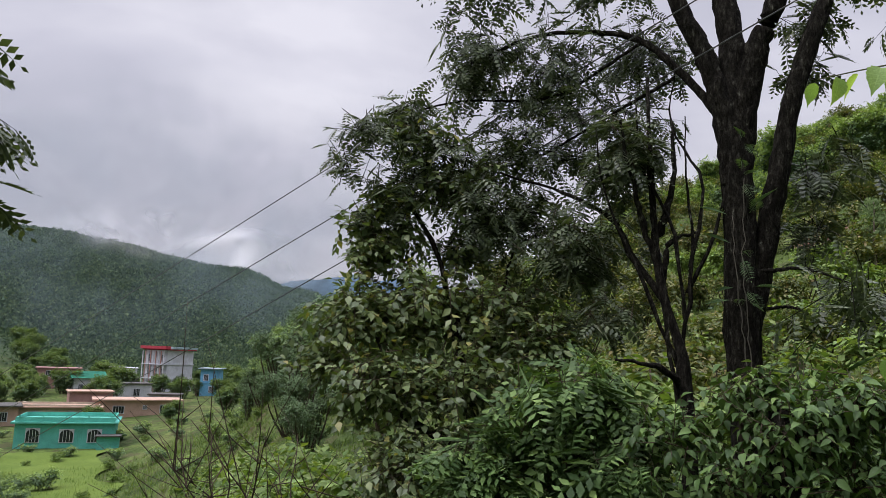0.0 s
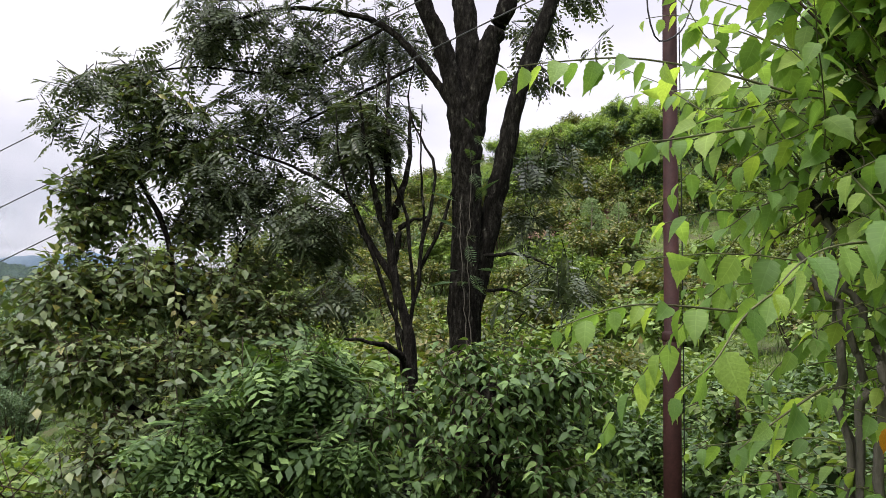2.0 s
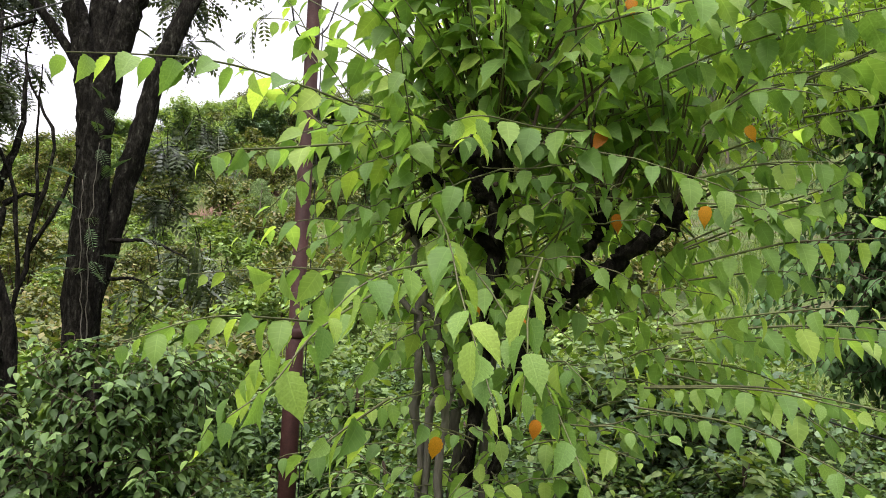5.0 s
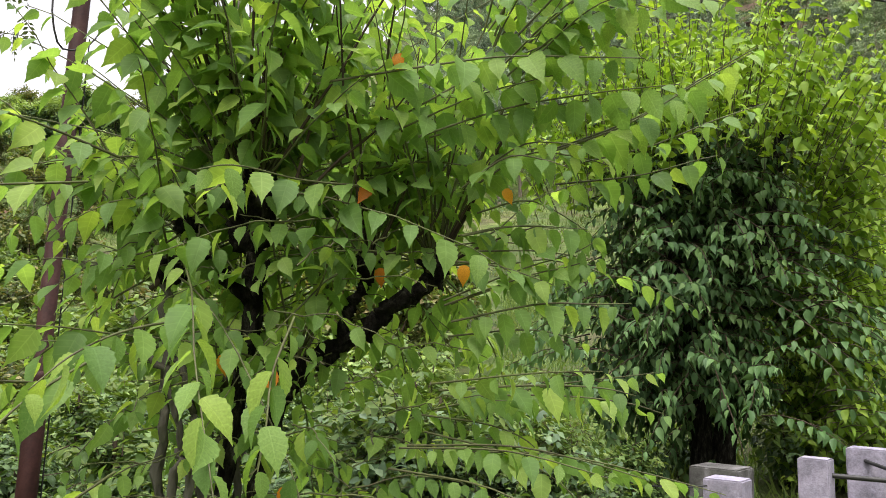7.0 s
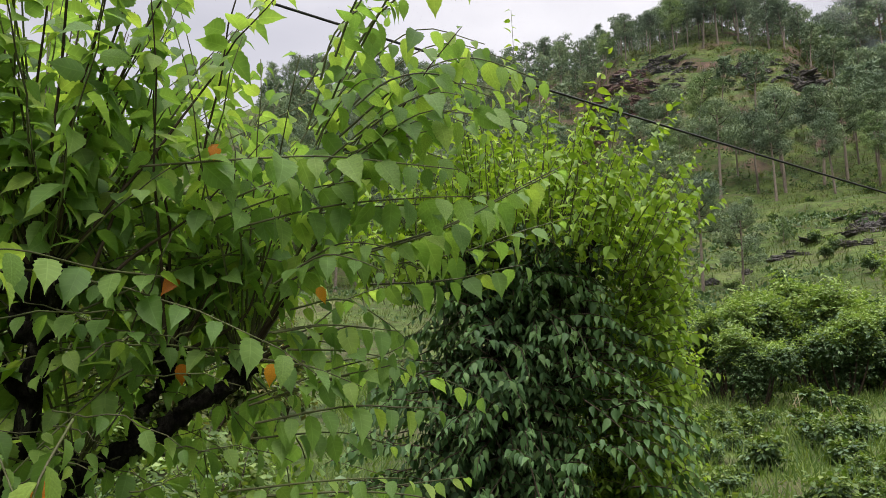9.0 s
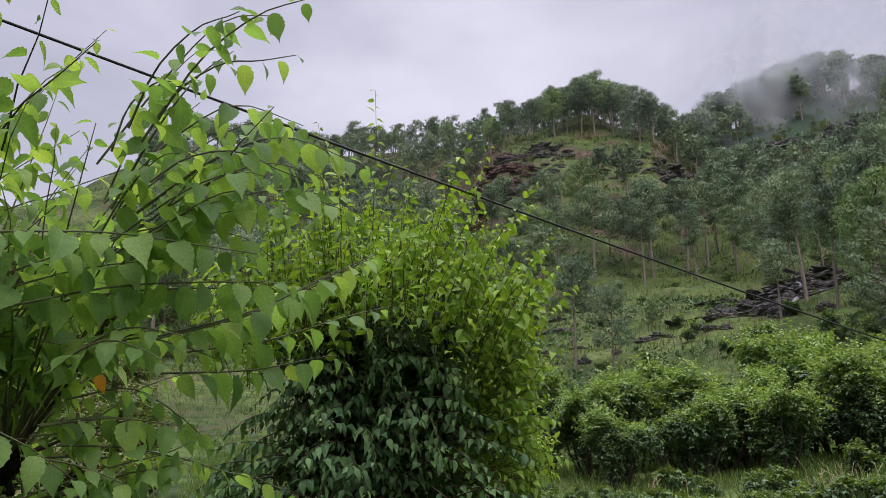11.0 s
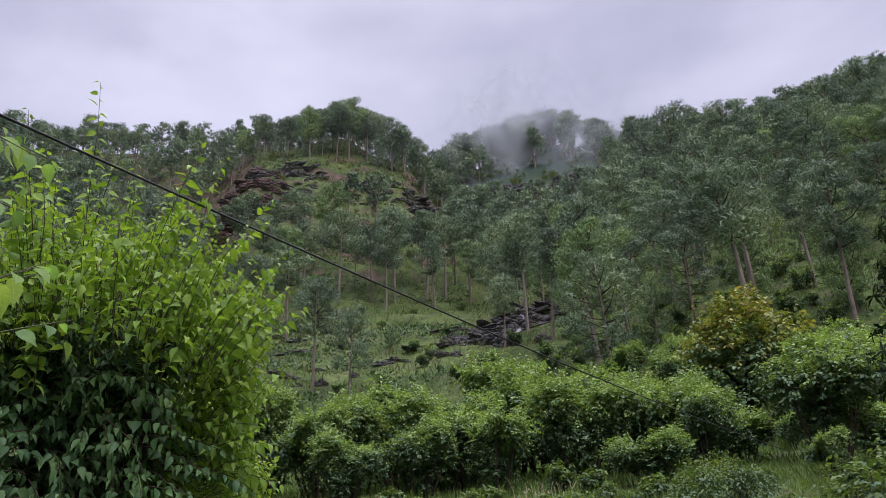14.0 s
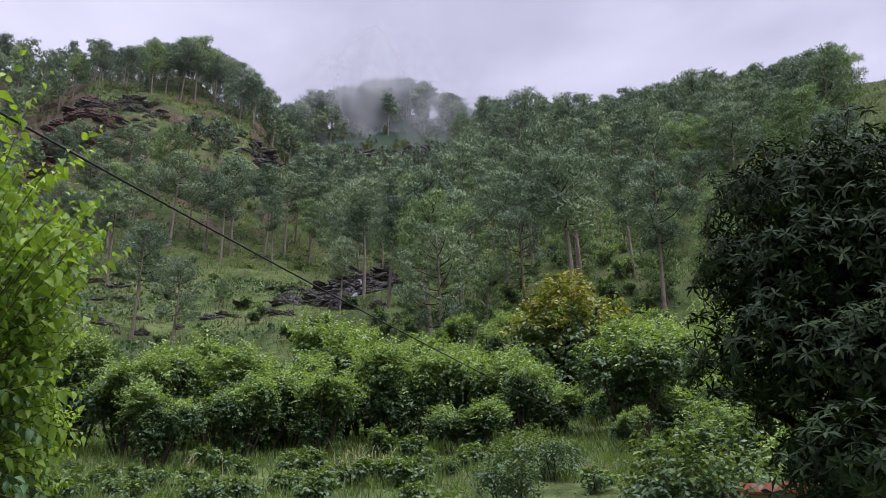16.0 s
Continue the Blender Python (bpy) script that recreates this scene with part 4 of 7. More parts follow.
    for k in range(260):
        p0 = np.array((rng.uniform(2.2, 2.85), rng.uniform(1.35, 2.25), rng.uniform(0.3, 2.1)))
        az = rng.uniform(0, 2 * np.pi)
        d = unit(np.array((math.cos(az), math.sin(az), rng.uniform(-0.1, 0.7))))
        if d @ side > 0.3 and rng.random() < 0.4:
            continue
        lines.append((shoot_line(rng, loc(p0), d, rng.uniform(0.2, 0.5), rng.uniform(0.1, 0.4)), 0.045, rng.uniform(0.055, 0.085), 0.2, 0.003))
    for k in range(16):
        p0 = np.array((rng.uniform(2.0, 2.7), rng.uniform(1.5, 2.2), rng.uniform(0.0, 1.2)))
        d = unit(rng.normal(size=3) + (-0.5, -0.4, 0.6))
        lines.append((shoot_line(rng, loc(p0), d, rng.uniform(0.2, 0.45), rng.uniform(0.1, 0.4)), 0.045, rng.uniform(0.055, 0.08), 0.1, 0.003))
    P, D, N, S = [], [], [], []
    for k, (line, sp, size, first, thick) in enumerate(lines):
        part("shoot", np_mesh("shoot", *tube(line, thick, 0.0016, 5)), M_TWIG if thick > 0.0055 else M_SHOOT, tree)
        a = shoot_leaves(rng, line, sp * 1.08, size * 1.15, hang=0.75 if k > 30 else 0.95, first=first)
        for lst, v in zip((P, D, N, S), a):
            lst.append(v)
    P, D, N, S = (np.concatenate(v) for v in (P, D, N, S))
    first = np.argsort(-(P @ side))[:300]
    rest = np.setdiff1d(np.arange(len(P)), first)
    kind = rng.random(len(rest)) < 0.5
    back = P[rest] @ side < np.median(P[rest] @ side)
    chunks, spans = [], []
    for sel, tmpl in ((rest[kind & ~back], TOOTHED), (rest[~kind & ~back], TOOTHED_B), (rest[back], HEART_B)):
        chunks.append(leaves(P[sel], D[sel], N[sel], S[sel], tmpl))
        spans.append(np.tile(blade_span(tmpl), (len(sel), 1)))
    me = np_mesh("leaf_growth", *join(chunks))
    blade_uv(me, np.concatenate(spans))
    part("leaf_growth", me, M_MUL, tree, "pointed toothed mulberry leaves", "stuff")
    leaf_me = []
    for tmpl in (TOOTHED, TOOTHED_B):
        me = np_mesh("leaf", *tmpl)
        blade_uv(me, blade_span(tmpl))
        me.materials.append(M_MUL_OB)
        leaf_me.append(me)
    dry_me = leaf_me[1].copy()
    dry_me.materials.clear()
    dry_me.materials.append(M_ORANGE)

    def blade(name, i, me, label=""):
        y = unit(D[i])
        x = unit(np.cross(y, N[i]))
        z = np.cross(x, y)
        ob = part(name, me, None, tree, label)
        ob.matrix_basis = Matrix.Translation(P[i]) @ Matrix(((x[0], y[0], z[0]), (x[1], y[1], z[1]), (x[2], y[2], z[2]))).to_4x4() @ Matrix.Scale(float(S[i]), 4)

    for i in first.tolist():
        blade("leaf", i, leaf_me[i % 2])
    # withered leaves hanging among the green ones
    for p, s in (((2.29, 1.53, 1.55), 0.085), ((2.62, 1.42, 2.21), 0.085), ((2.70, 1.42, 1.93), 0.075), ((2.72, 1.08, 1.93), 0.075), ((2.10, 1.55, 1.60), 0.07), ((2.46, 1.22, 2.62), 0.07), ((2.75, 0.95, 2.2), 0.06), ((2.0, 1.62, 1.15), 0.08), ((2.35, 1.5, 1.2), 0.07)):
        D[0], N[0], P[0], S[0] = rng.normal(0, 0.25, 3) + (0, 0, -1), np.array((-0.7, -0.6, 0.2)) + rng.normal(0, 0.3, 3), loc(p) + (0, 0, s * 0.5), s
        blade("leaf", 0, dry_me, "withered orange leaf")


mulberry()


# ---- second mulberry, past the fence posts ----
def second_mulberry():
    rng = np.random.default_rng(23)
    bx, by = 7.80, 1.25
    base = Vector((bx, by, gz(bx, by)))
    tree = thing("mulberry_tree", Matrix.Translation(base) @ Matrix.Diagonal((1.05, 1.05, 1.2, 1)), "dense mulberry with shade-coloured leaves below and bright upright tips", "tree")
    for k, c in enumerate(([(0, 0, -0.2), (0.05, 0.05, 0.9), (-0.15, 0.2, 1.9), (-0.2, 0.5, 2.8)], [(0.1, -0.1, -0.2), (0.15, -0.2, 1.0), (0.1, -0.5, 2.0), (0.2, -0.7, 2.9)], [(0.05, 0, 0.8), (0.4, 0.1, 1.6), (0.5, 0.1, 2.6)])):
        part("trunk", np_mesh("trunk", *rough_tube(curve_pts(c, 14, 0.01, rng), 0.11, 0.05, 8, 50 + k)), M_BARK, tree)
    low = [(0, 0.1, 1.6, 1.15, 0.9, 1.3), (0.1, 0.6, 1.2, 0.8, 0.6, 0.9), (0, -0.3, 1.5, 0.8, 0.5, 1.0), (0.1, 0.1, 2.6, 1.0, 1.0, 0.7)]
    st, en, _ = blob_twigs(rng, low, 1150, 0.45, up=-0.1, inner=0.3)
    part("twig_growth", np_mesh("twig_growth", *twig_tubes(st, en)), M_TWIG, tree, kind="stuff")
    # shade inside the lower crown is put into this darker leaf colour
    part("lower_crown", np_mesh("lower_crown", *twig_leaves(rng, st, en, 9, 0.092, HEART_B, 0.75)), M_BROAD_DARK, tree, "lower leaves in a dark colour that holds shade", "stuff")
    # drooping sprays in a lighter colour than the shade-dark lower crown
    sp, dn, nn, ss, tw = [], [], [], [], []
    for k in range(210):
        a = rng.uniform(0, 2 * np.pi)
        z = rng.uniform(0.7, 2.7)
        wide = 1.05 * math.sin(math.pi * min(0.92, 0.25 + z / 4.2))
        o = np.array((wide * math.cos(a), 1.2 * wide * math.sin(a), z))
        d = unit(np.array((math.cos(a), math.sin(a), rng.uniform(-0.2, 0.25))) + rng.normal(0, 0.25, 3))
        line = shoot_line(rng, o - d * 0.25, d, rng.uniform(0.5, 0.85), rng.uniform(0.2, 0.45))
        tw.append(tube(line[::2], 0.007, 0.002, 3))
        for lst, v in zip((sp, dn, nn, ss), shoot_leaves(rng, line, 0.044, 0.092, hang=0.55, first=0.05)):
            lst.append(v)
    part("spray_growth", np_mesh("spray_growth", *join(tw)), M_TWIG, tree, kind="stuff")
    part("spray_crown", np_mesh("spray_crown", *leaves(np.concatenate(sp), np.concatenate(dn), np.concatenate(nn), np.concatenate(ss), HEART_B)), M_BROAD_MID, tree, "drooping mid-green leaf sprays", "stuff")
    P, D, N, S, T = [], [], [], [], []
    lump = rng.uniform(0.75, 1.25, 12)
    for k in range(780):
        a, q = rng.uniform(0, 2 * np.pi), math.sqrt(rng.random())
        g = lump[int(a / (2 * np.pi) * 12) % 12]
        o = np.array((1.1 * g * q * math.cos(a), 1.35 * g * q * math.sin(a), 2.45 + 0.6 * (1 - q * q) + rng.normal(0, 0.2)))
        flank = k % 3 == 0
        if flank:
            q = rng.uniform(0.85, 1.1)
            a = rng.uniform(-1.75, -0.5)
            o = np.array((1.05 * q * math.cos(a), 1.1 * q * math.sin(a), rng.uniform(0.5, 2.6)))
        d = unit(np.array((0.6 * q * math.cos(a), 0.6 * q * math.sin(a) - 0.15, 0.3 if flank else 1.0)) + rng.normal(0, 0.2, 3))
        line = shoot_line(rng, o, d, rng.uniform(0.3, 0.6) if flank else rng.uniform(0.35, 1.0) + (0.5 if k % 11 == 0 else 0.0), rng.uniform(0.0, 0.25))
        T.append(tube(line[::2], 0.006, 0.002, 3))
        for lst, v in zip((P, D, N, S), shoot_leaves(rng, line, 0.043, 0.098, hang=0.5, first=0.05)):
            lst.append(v)
    part("shoot_growth", np_mesh("shoot_growth", *join(T)), M_SHOOT, tree, kind="stuff")
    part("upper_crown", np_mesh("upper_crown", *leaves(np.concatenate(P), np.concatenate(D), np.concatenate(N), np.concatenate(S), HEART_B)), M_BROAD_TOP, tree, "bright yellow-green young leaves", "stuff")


second_mulberry()


# ---- the tall dark tree with feather leaves ----
def tall_tree():
    rng = np.random.default_rng(31)
    bx, by = 2.62, 6.03
    base = Vector((bx, by, gz(bx, by)))
    tree = thing("feather_leaved_tree", Matrix.Translation(base), "tall dark-barked tree with feathery hanging leaves", "tree")
    off = np.array(base)

    def limb(name, c, a, b, sides=10, seed=0):
        pts = curve_pts([np.array(p) - off for p in c], 46, 0.003, rng)
        return part(name, np_mesh(name, *rough_tube(pts, a, b, sides + 6, seed, 0.09)), M_BARK, tree)

    limb("trunk", [(2.70, 5.99, base.z - 0.3), (2.66, 6.01, 0.35), (2.59, 6.04, 1.54), (2.6, 6.09, 2.54), (2.6, 6.15, 3.4), (2.63, 6.24, 4.15), (2.61, 6.36, 4.83), (2.73, 6.42, 5.75), (2.7, 6.5, 7.2)], 0.152, 0.085, 14, 1)
    limb("limb", [(2.58, 6.12, 2.9), (2.52, 6.15, 3.45), (2.4, 6.23, 4.03), (2.18, 6.31, 4.57), (2.07, 6.35, 5.22), (1.9, 6.5, 6.6)], 0.11, 0.05, 10, 2)
    limb("limb", [(2.6, 6.12, 2.9), (2.66, 6.12, 3.45), (2.77, 6.07, 4.09), (2.93, 5.99, 4.56), (3.09, 6.02, 5.3), (3.3, 6.0, 6.5)], 0.12, 0.05, 10, 4)
    limb("limb", [(2.65, 6.06, 1.7), (2.78, 6.06, 2.32), (2.9, 6.0, 3.01), (3.03, 5.94, 3.71), (3.26, 5.92, 4.4), (3.47, 5.92, 4.96), (3.7, 5.9, 6.0)], 0.1, 0.05, 10, 5)
    limb("limb", [(2.5, 6.18, 3.5), (2.26, 6.39, 3.93), (1.95, 6.6, 4.32), (1.58, 6.81, 4.48), (1.03, 7.02, 4.5), (0.4, 7.05, 4.2)], 0.042, 0.012, 8, 6)
    limb("limb", [(2.2, 6.5, 3.95), (1.7, 7.0, 3.7), (1.0, 7.2, 3.3), (0.2, 7.0, 3.1)], 0.018, 0.006, 6, 7)
    limb("limb", [(1.95, 6.6, 4.32), (1.2, 7.0, 3.9), (0.3, 7.0, 3.8), (-0.3, 7.0, 3.6)], 0.016, 0.006, 6, 8)
    limb("branch", [(2.71, 6.04, 2.17), (2.91, 5.66, 2.16), (3.06, 5.34, 2.03)], 0.018, 0.006, 6, 9)
    limb("branch", [(2.71, 6.04, 1.86), (2.88, 5.79, 1.87), (2.96, 5.63, 1.76)], 0.016, 0.006, 6, 10)
    canopy = [(-0.28, 7.01, 3.64, 0.45, 0.45, 0.31), (0.5, 7.09, 4.32, 0.64, 0.64, 0.54), (1.27, 7.08, 4.25, 0.65, 0.65, 0.55), (0.16, 6.91, 3.15, 0.6, 0.6, 0.51), (0.98, 7.23, 3.33, 0.77, 0.77, 0.65), (1.87, 7.25, 3.66, 0.68, 0.68, 0.58), (2.19, 7.37, 4.54, 0.64, 0.64, 0.54), (-0.23, 6.91, 2.71, 0.36, 0.36, 0.31), (0.66, 7.07, 2.57, 0.59, 0.59, 0.5), (1.52, 7.13, 2.56, 0.6, 0.6, 0.51), (-0.26, 6.7, 2.9, 0.4, 0.4, 0.4), (-0.59, 6.85, 3.42, 0.35, 0.35, 0.25), (0.5, 6.65, 2.6, 0.5, 0.4, 0.4), (0.43, 7.02, 4.07, 0.40, 0.40, 0.34), (-0.22, 7.02, 3.69, 0.40, 0.40, 0.34), (0.91, 6.97, 2.73, 0.45, 0.45, 0.38), (1.03, 6.96, 3.85, 0.45, 0.45, 0.38), (-0.68, 6.99, 3.16, 0.30, 0.30, 0.26)]
    upper = [(0.53, 7.09, 5.19, 0.75, 0.75, 0.64), (1.65, 7.1, 5.45, 0.82, 0.82, 0.7), (3.02, 6.94, 6.2, 0.86, 0.86, 0.73), (3.73, 6.46, 5.1, 0.55, 0.55, 0.45), (3.56, 6.78, 4.16, 0.3, 0.3, 0.3), (4.3, 6.6, 4.7, 0.3, 0.3, 0.25)]
    SIDE_SPRAYS = [(3.3, 6.2, 2.55, 0.32, 0.32, 0.2), (3.35, 6.2, 3.0, 0.3, 0.3, 0.22), (3.5, 5.9, 1.95, 0.3, 0.3, 0.2), (3.7, 6.3, 3.3, 0.3, 0.3, 0.25), (3.4, 6.4, 4.5, 0.35, 0.35, 0.3)]
    side = [(2.97, 5.62, 2.18, 0.29, 0.29, 0.14), (3.12, 5.31, 1.99, 0.28, 0.28, 0.17), (3.23, 6.05, 2.7, 0.28, 0.28, 0.22), (2.9, 5.66, 1.76, 0.24, 0.24, 0.14), *SIDE_SPRAYS]
    for name, bl, n, per, sz in (("crown", canopy, 600, 5, 0.2), ("crown", upper, 190, 5, 0.25), ("side_crown", side, 85, 4, 0.22)):
        bl = [(b[0] - off[0], b[1] - off[1], b[2] - off[2], *b[3:]) for b in bl]
        st, en, _ = blob_twigs(rng, bl, n, 0.34, up=0.1, inner=0.25)
        part("twig_growth", np_mesh("twig_growth", *twig_tubes(st, en, 0.005)), M_BARK, tree, kind="stuff")
        part(name, np_mesh(name, *twig_leaves(rng, st, en, per, sz, FEATHER, 0.55, 0.9)), M_PINNATE, tree, "dark feathery leaves", "stuff")
    for k in range(2):
        a0 = 4.2 + 0.5 * k
        vine = [np.array((2.62 - 0.02 * z + 0.157 * math.cos(a0 + 0.25 * math.sin(1.7 * z + k)), 6.03 + 0.157 * math.sin(a0 + 0.25 * math.sin(1.7 * z + k)), z)) - off for z in np.linspace(0.4, 2.6 + 0.3 * k, 16)]
        part("vine", np_mesh("vine", *tube(curve_pts(vine, 30, 0.006, rng), 0.006, 0.003, 5)), M_BARK_GREY, tree, "thin grey vine climbing the trunk")
    P = np.array([(2.59, 6.04, z) for z in (1.9, 2.0, 2.3, 2.55, 2.9, 3.2)]) - off
    a = rng.uniform(3.4, 5.2, 18)
    D = np.stack([np.cos(a), np.sin(a), rng.normal(0.1, 0.3, 18)], -1)
    part("stem_leaves", np_mesh("stem_leaves", *leaves(np.repeat(P, 3, 0) + D * 0.14, D, rng.normal(0, 0.3, (18, 3)) + (0, 0, 1), np.full(18, 0.26), FEATHER_FINE)), M_BELT, tree, "small feathery sprays on the trunk", "stuff")


tall_tree()


def stem_tree(name, label, base_xy, stems, groups, seed, bark, up=0.15, inner=0.3, slim=1.0):
    """A tree from stem lines and crown lobes, all in world metres."""
    rng = np.random.default_rng(seed)
    base = Vector((*base_xy, gz(*base_xy)))
    tree = thing(name, Matrix.Translation(base), label, "tree" if "tree" in name else "shrub")
    off = np.array(base)
    for k, (c, a, b) in enumerate(stems):
        pts = curve_pts([np.array(p) - off for p in c], 14, 0.008, rng)
        part("trunk" if k == 0 else "limb", np_mesh("trunk", *rough_tube(pts, a * slim, b * slim, 9, seed + k, 0.18)), bark, tree)
    for part_name, blobs, n, per, size, tmpl, mat, tl in groups:
        bl = [(b[0] - off[0], b[1] - off[1], b[2] - off[2], *b[3:]) for b in blobs]
        st, en, _ = blob_twigs(rng, bl, n, tl, up=up, inner=inner)
        part("twig_growth", np_mesh("twig_growth", *twig_tubes(st, en, 0.004)), M_TWIG, tree, kind="stuff")
        part(part_name, np_mesh(part_name, *twig_leaves(rng, st, en, per, size, tmpl, 0.5)), mat, tree, kind="stuff")
    return tree


# bright leafy growth past the second mulberry
stem_tree("leafy_tree", "loose bright yellow-green tree beside the dark mulberry", (9.2, 0.45),
          [([(9.2, 0.45, -0.3), (9.15, 0.5, 1.4), (9.0, 0.8, 2.6), (8.9, 1.1, 3.8)], 0.07, 0.015), ([(9.18, 0.45, 1.0), (9.2, 0.15, 1.7), (9.1, 0.05, 2.3)], 0.04, 0.012)],
          [("crown", [(8.9, 1.1, 3.7, 0.55, 0.55, 0.6), (9.0, 0.85, 3.0, 0.65, 0.6, 0.6), (9.1, 0.5, 2.3, 0.7, 0.65, 0.6), (9.1, 0.2, 1.6, 0.7, 0.65, 0.6), (9.1, 0.08, 0.9, 0.7, 0.7, 0.6), (8.8, 0.45, 1.7, 0.65, 0.6, 0.6), (8.7, 0.3, 0.9, 0.65, 0.6, 0.6), (9.4, 0.1, 3.3, 0.5, 0.45, 0.5), (9.45, -0.2, 2.75, 0.5, 0.45, 0.5), (9.4, -0.1, 2.1, 0.5, 0.5, 0.5)], 1600, 8, 0.085, HEART_B, M_BROAD_TOP, 0.35)], 52, M_TWIG, up=0.4)

# the many-stemmed snag beside the tall tree
FORKS = [([(2.05 + 0.03 * k, 6.04 + 0.02 * k, 1.1 + 0.22 * k), (1.95 + 0.13 * k - 0.3 * (k % 2), 6.1, 1.9 + 0.2 * k), (1.9 + 0.16 * k - 0.55 * (k % 2), 6.15 + 0.05 * k, 2.6 + 0.17 * k), (1.85 + 0.17 * k - 0.6 * (k % 2), 6.2, 3.2 + 0.15 * k)], 0.024, 0.006) for k in range(6)]
stem_tree("many_stemmed_tree", "dark many-stemmed tree with broken limbs and few leaves", (2.1, 5.95),
          [([(2.15, 5.98, -1.3), (2.12, 6.01, 1.0), (2.07, 6.04, 1.52), (1.96, 6.13, 1.97), (1.92, 6.19, 2.53), (1.93, 6.3, 3.13), (1.93, 6.4, 3.9)], 0.085, 0.02),
           ([(2.0, 6.11, 1.88), (1.8, 6.34, 2.26), (1.66, 6.48, 2.62), (1.36, 6.66, 2.84), (1.13, 6.8, 2.96), (0.7, 6.9, 3.1)], 0.045, 0.012),
           ([(1.98, 6.17, 2.07), (2.04, 6.15, 2.39), (2.28, 6.17, 2.5)], 0.04, 0.015),
           ([(2.08, 6.03, 1.26), (1.82, 5.91, 1.38), (1.51, 5.9, 1.42)], 0.045, 0.012),
           ([(1.96, 6.18, 2.16), (1.8, 6.13, 2.56), (1.69, 6.06, 2.82), (1.6, 6.1, 3.4)], 0.045, 0.015),
           ([(1.92, 6.19, 2.4), (2.08, 6.2, 2.9), (2.1, 6.3, 3.5)], 0.05, 0.015), *FORKS],
          [("crown", [(1.3, 6.5, 2.3, 0.55, 0.4, 0.4), (1.75, 6.3, 3.1, 0.4, 0.4, 0.5), (1.5, 6.3, 1.8, 0.4, 0.3, 0.3)], 130, 5, 0.22, FEATHER, M_PINNATE, 0.3)], 41, M_BARK, slim=0.72)

# the broad-leaved tree in front of the valley
stem_tree("broad_leaved_tree", "slender tree with rounded grey-green leaves and thin dark stems", (0.5, 6.5),
          [([(0.5, 6.5, -1.6), (0.48, 6.49, 0.29), (0.38, 6.6, 1.37), (0.27, 6.7, 1.85), (0.14, 6.81, 2.3), (-0.19, 6.91, 2.92)], 0.07, 0.012),
           ([(0.44, 6.49, 0.64), (-0.1, 6.31, 0.91), (-0.26, 6.41, 1.3), (-0.42, 6.6, 1.72)], 0.04, 0.01),
           ([(0.37, 6.6, 1.46), (0.68, 6.67, 1.86), (0.84, 6.85, 2.39)], 0.03, 0.01)],
          [("crown", [(-0.52, 6.7, 1.72, 0.53, 0.53, 0.45), (0.05, 6.71, 1.79, 0.6, 0.6, 0.51), (0.69, 6.67, 1.76, 0.58, 0.58, 0.49), (-0.33, 6.31, 1.12, 0.54, 0.54, 0.46), (0.34, 6.3, 1.15, 0.59, 0.59, 0.5), (1.04, 6.41, 1.53, 0.49, 0.49, 0.42), (-0.79, 6.67, 1.33, 0.35, 0.35, 0.3), (-0.42, 6.9, 2.26, 0.39, 0.39, 0.33), (0.59, 5.97, 0.67, 0.59, 0.59, 0.5), (-0.08, 6.01, 0.56, 0.52, 0.52, 0.44), (0.3, 6.2, 0.1, 0.9, 0.6, 0.5)], 2100, 7, 0.085, OVAL, M_KACH, 0.34),
           ("top_crown", [(-0.21, 7.02, 2.46, 0.40, 0.40, 0.34), (0.37, 7.02, 2.33, 0.40, 0.40, 0.34), (-0.55, 7.00, 2.56, 0.35, 0.35, 0.30), (-0.3, 6.9, 2.75, 0.4, 0.4, 0.35), (0.3, 6.9, 2.9, 0.5, 0.4, 0.4), (0.0, 6.9, 3.4, 0.5, 0.4, 0.3)], 330, 7, 0.085, OVAL, M_KACH, 0.34)], 43, M_BARK)

# low feather-leaved shrub
stem_tree("feather_shrub", "low shrub with feathery green leaves", (1.2, 5.45),
          [([(1.2, 5.45, -1.2), (1.15, 5.45, 0.3), (1.1, 5.5, 0.9)], 0.03, 0.01)],
          [("crown", [(0.93, 5.52, 0.89, 0.46, 0.46, 0.39), (1.39, 5.31, 1.04, 0.41, 0.41, 0.35), (1.14, 5.58, 1.21, 0.34, 0.34, 0.29), (1.0, 5.4, 0.4, 0.7, 0.5, 0.4)], 150, 5, 0.27, FEATHER, M_UNDER, 0.3)], 45, M_TWIG)

stem_tree("feather_shrub", "leaning shrub with long feathery leaves over the bank", (0.95, 5.1),
          [([(0.95, 5.15, -1.2), (0.95, 5.15, 0.3), (1.0, 5.2, 1.1)], 0.025, 0.008)],
          [("crown", [(1.0, 5.2, 1.2, 0.42, 0.25, 0.25), (1.3, 4.95, 0.72, 0.42, 0.25, 0.25), (0.7, 5.2, 0.9, 0.38, 0.25, 0.22), (0.35, 5.1, 0.7, 0.4, 0.25, 0.25)], 95, 4, 0.3, FEATHER, M_UNDER, 0.25)], 145, M_TWIG)
stem_tree("feather_shrub", "young feathery shrub among broad-leaved vines", (2.8, 5.15),
          [([(2.8, 5.15, -1.0), (2.8, 5.12, 0.4), (2.75, 5.1, 1.1)], 0.02, 0.008)],
          [("crown", [(2.55, 5.1, 1.25, 0.36, 0.22, 0.2), (3.0, 5.05, 1.2, 0.36, 0.22, 0.2), (3.1, 4.95, 0.8, 0.36, 0.22, 0.22)], 60, 4, 0.3, FEATHER, M_UNDER, 0.25)], 146, M_TWIG)
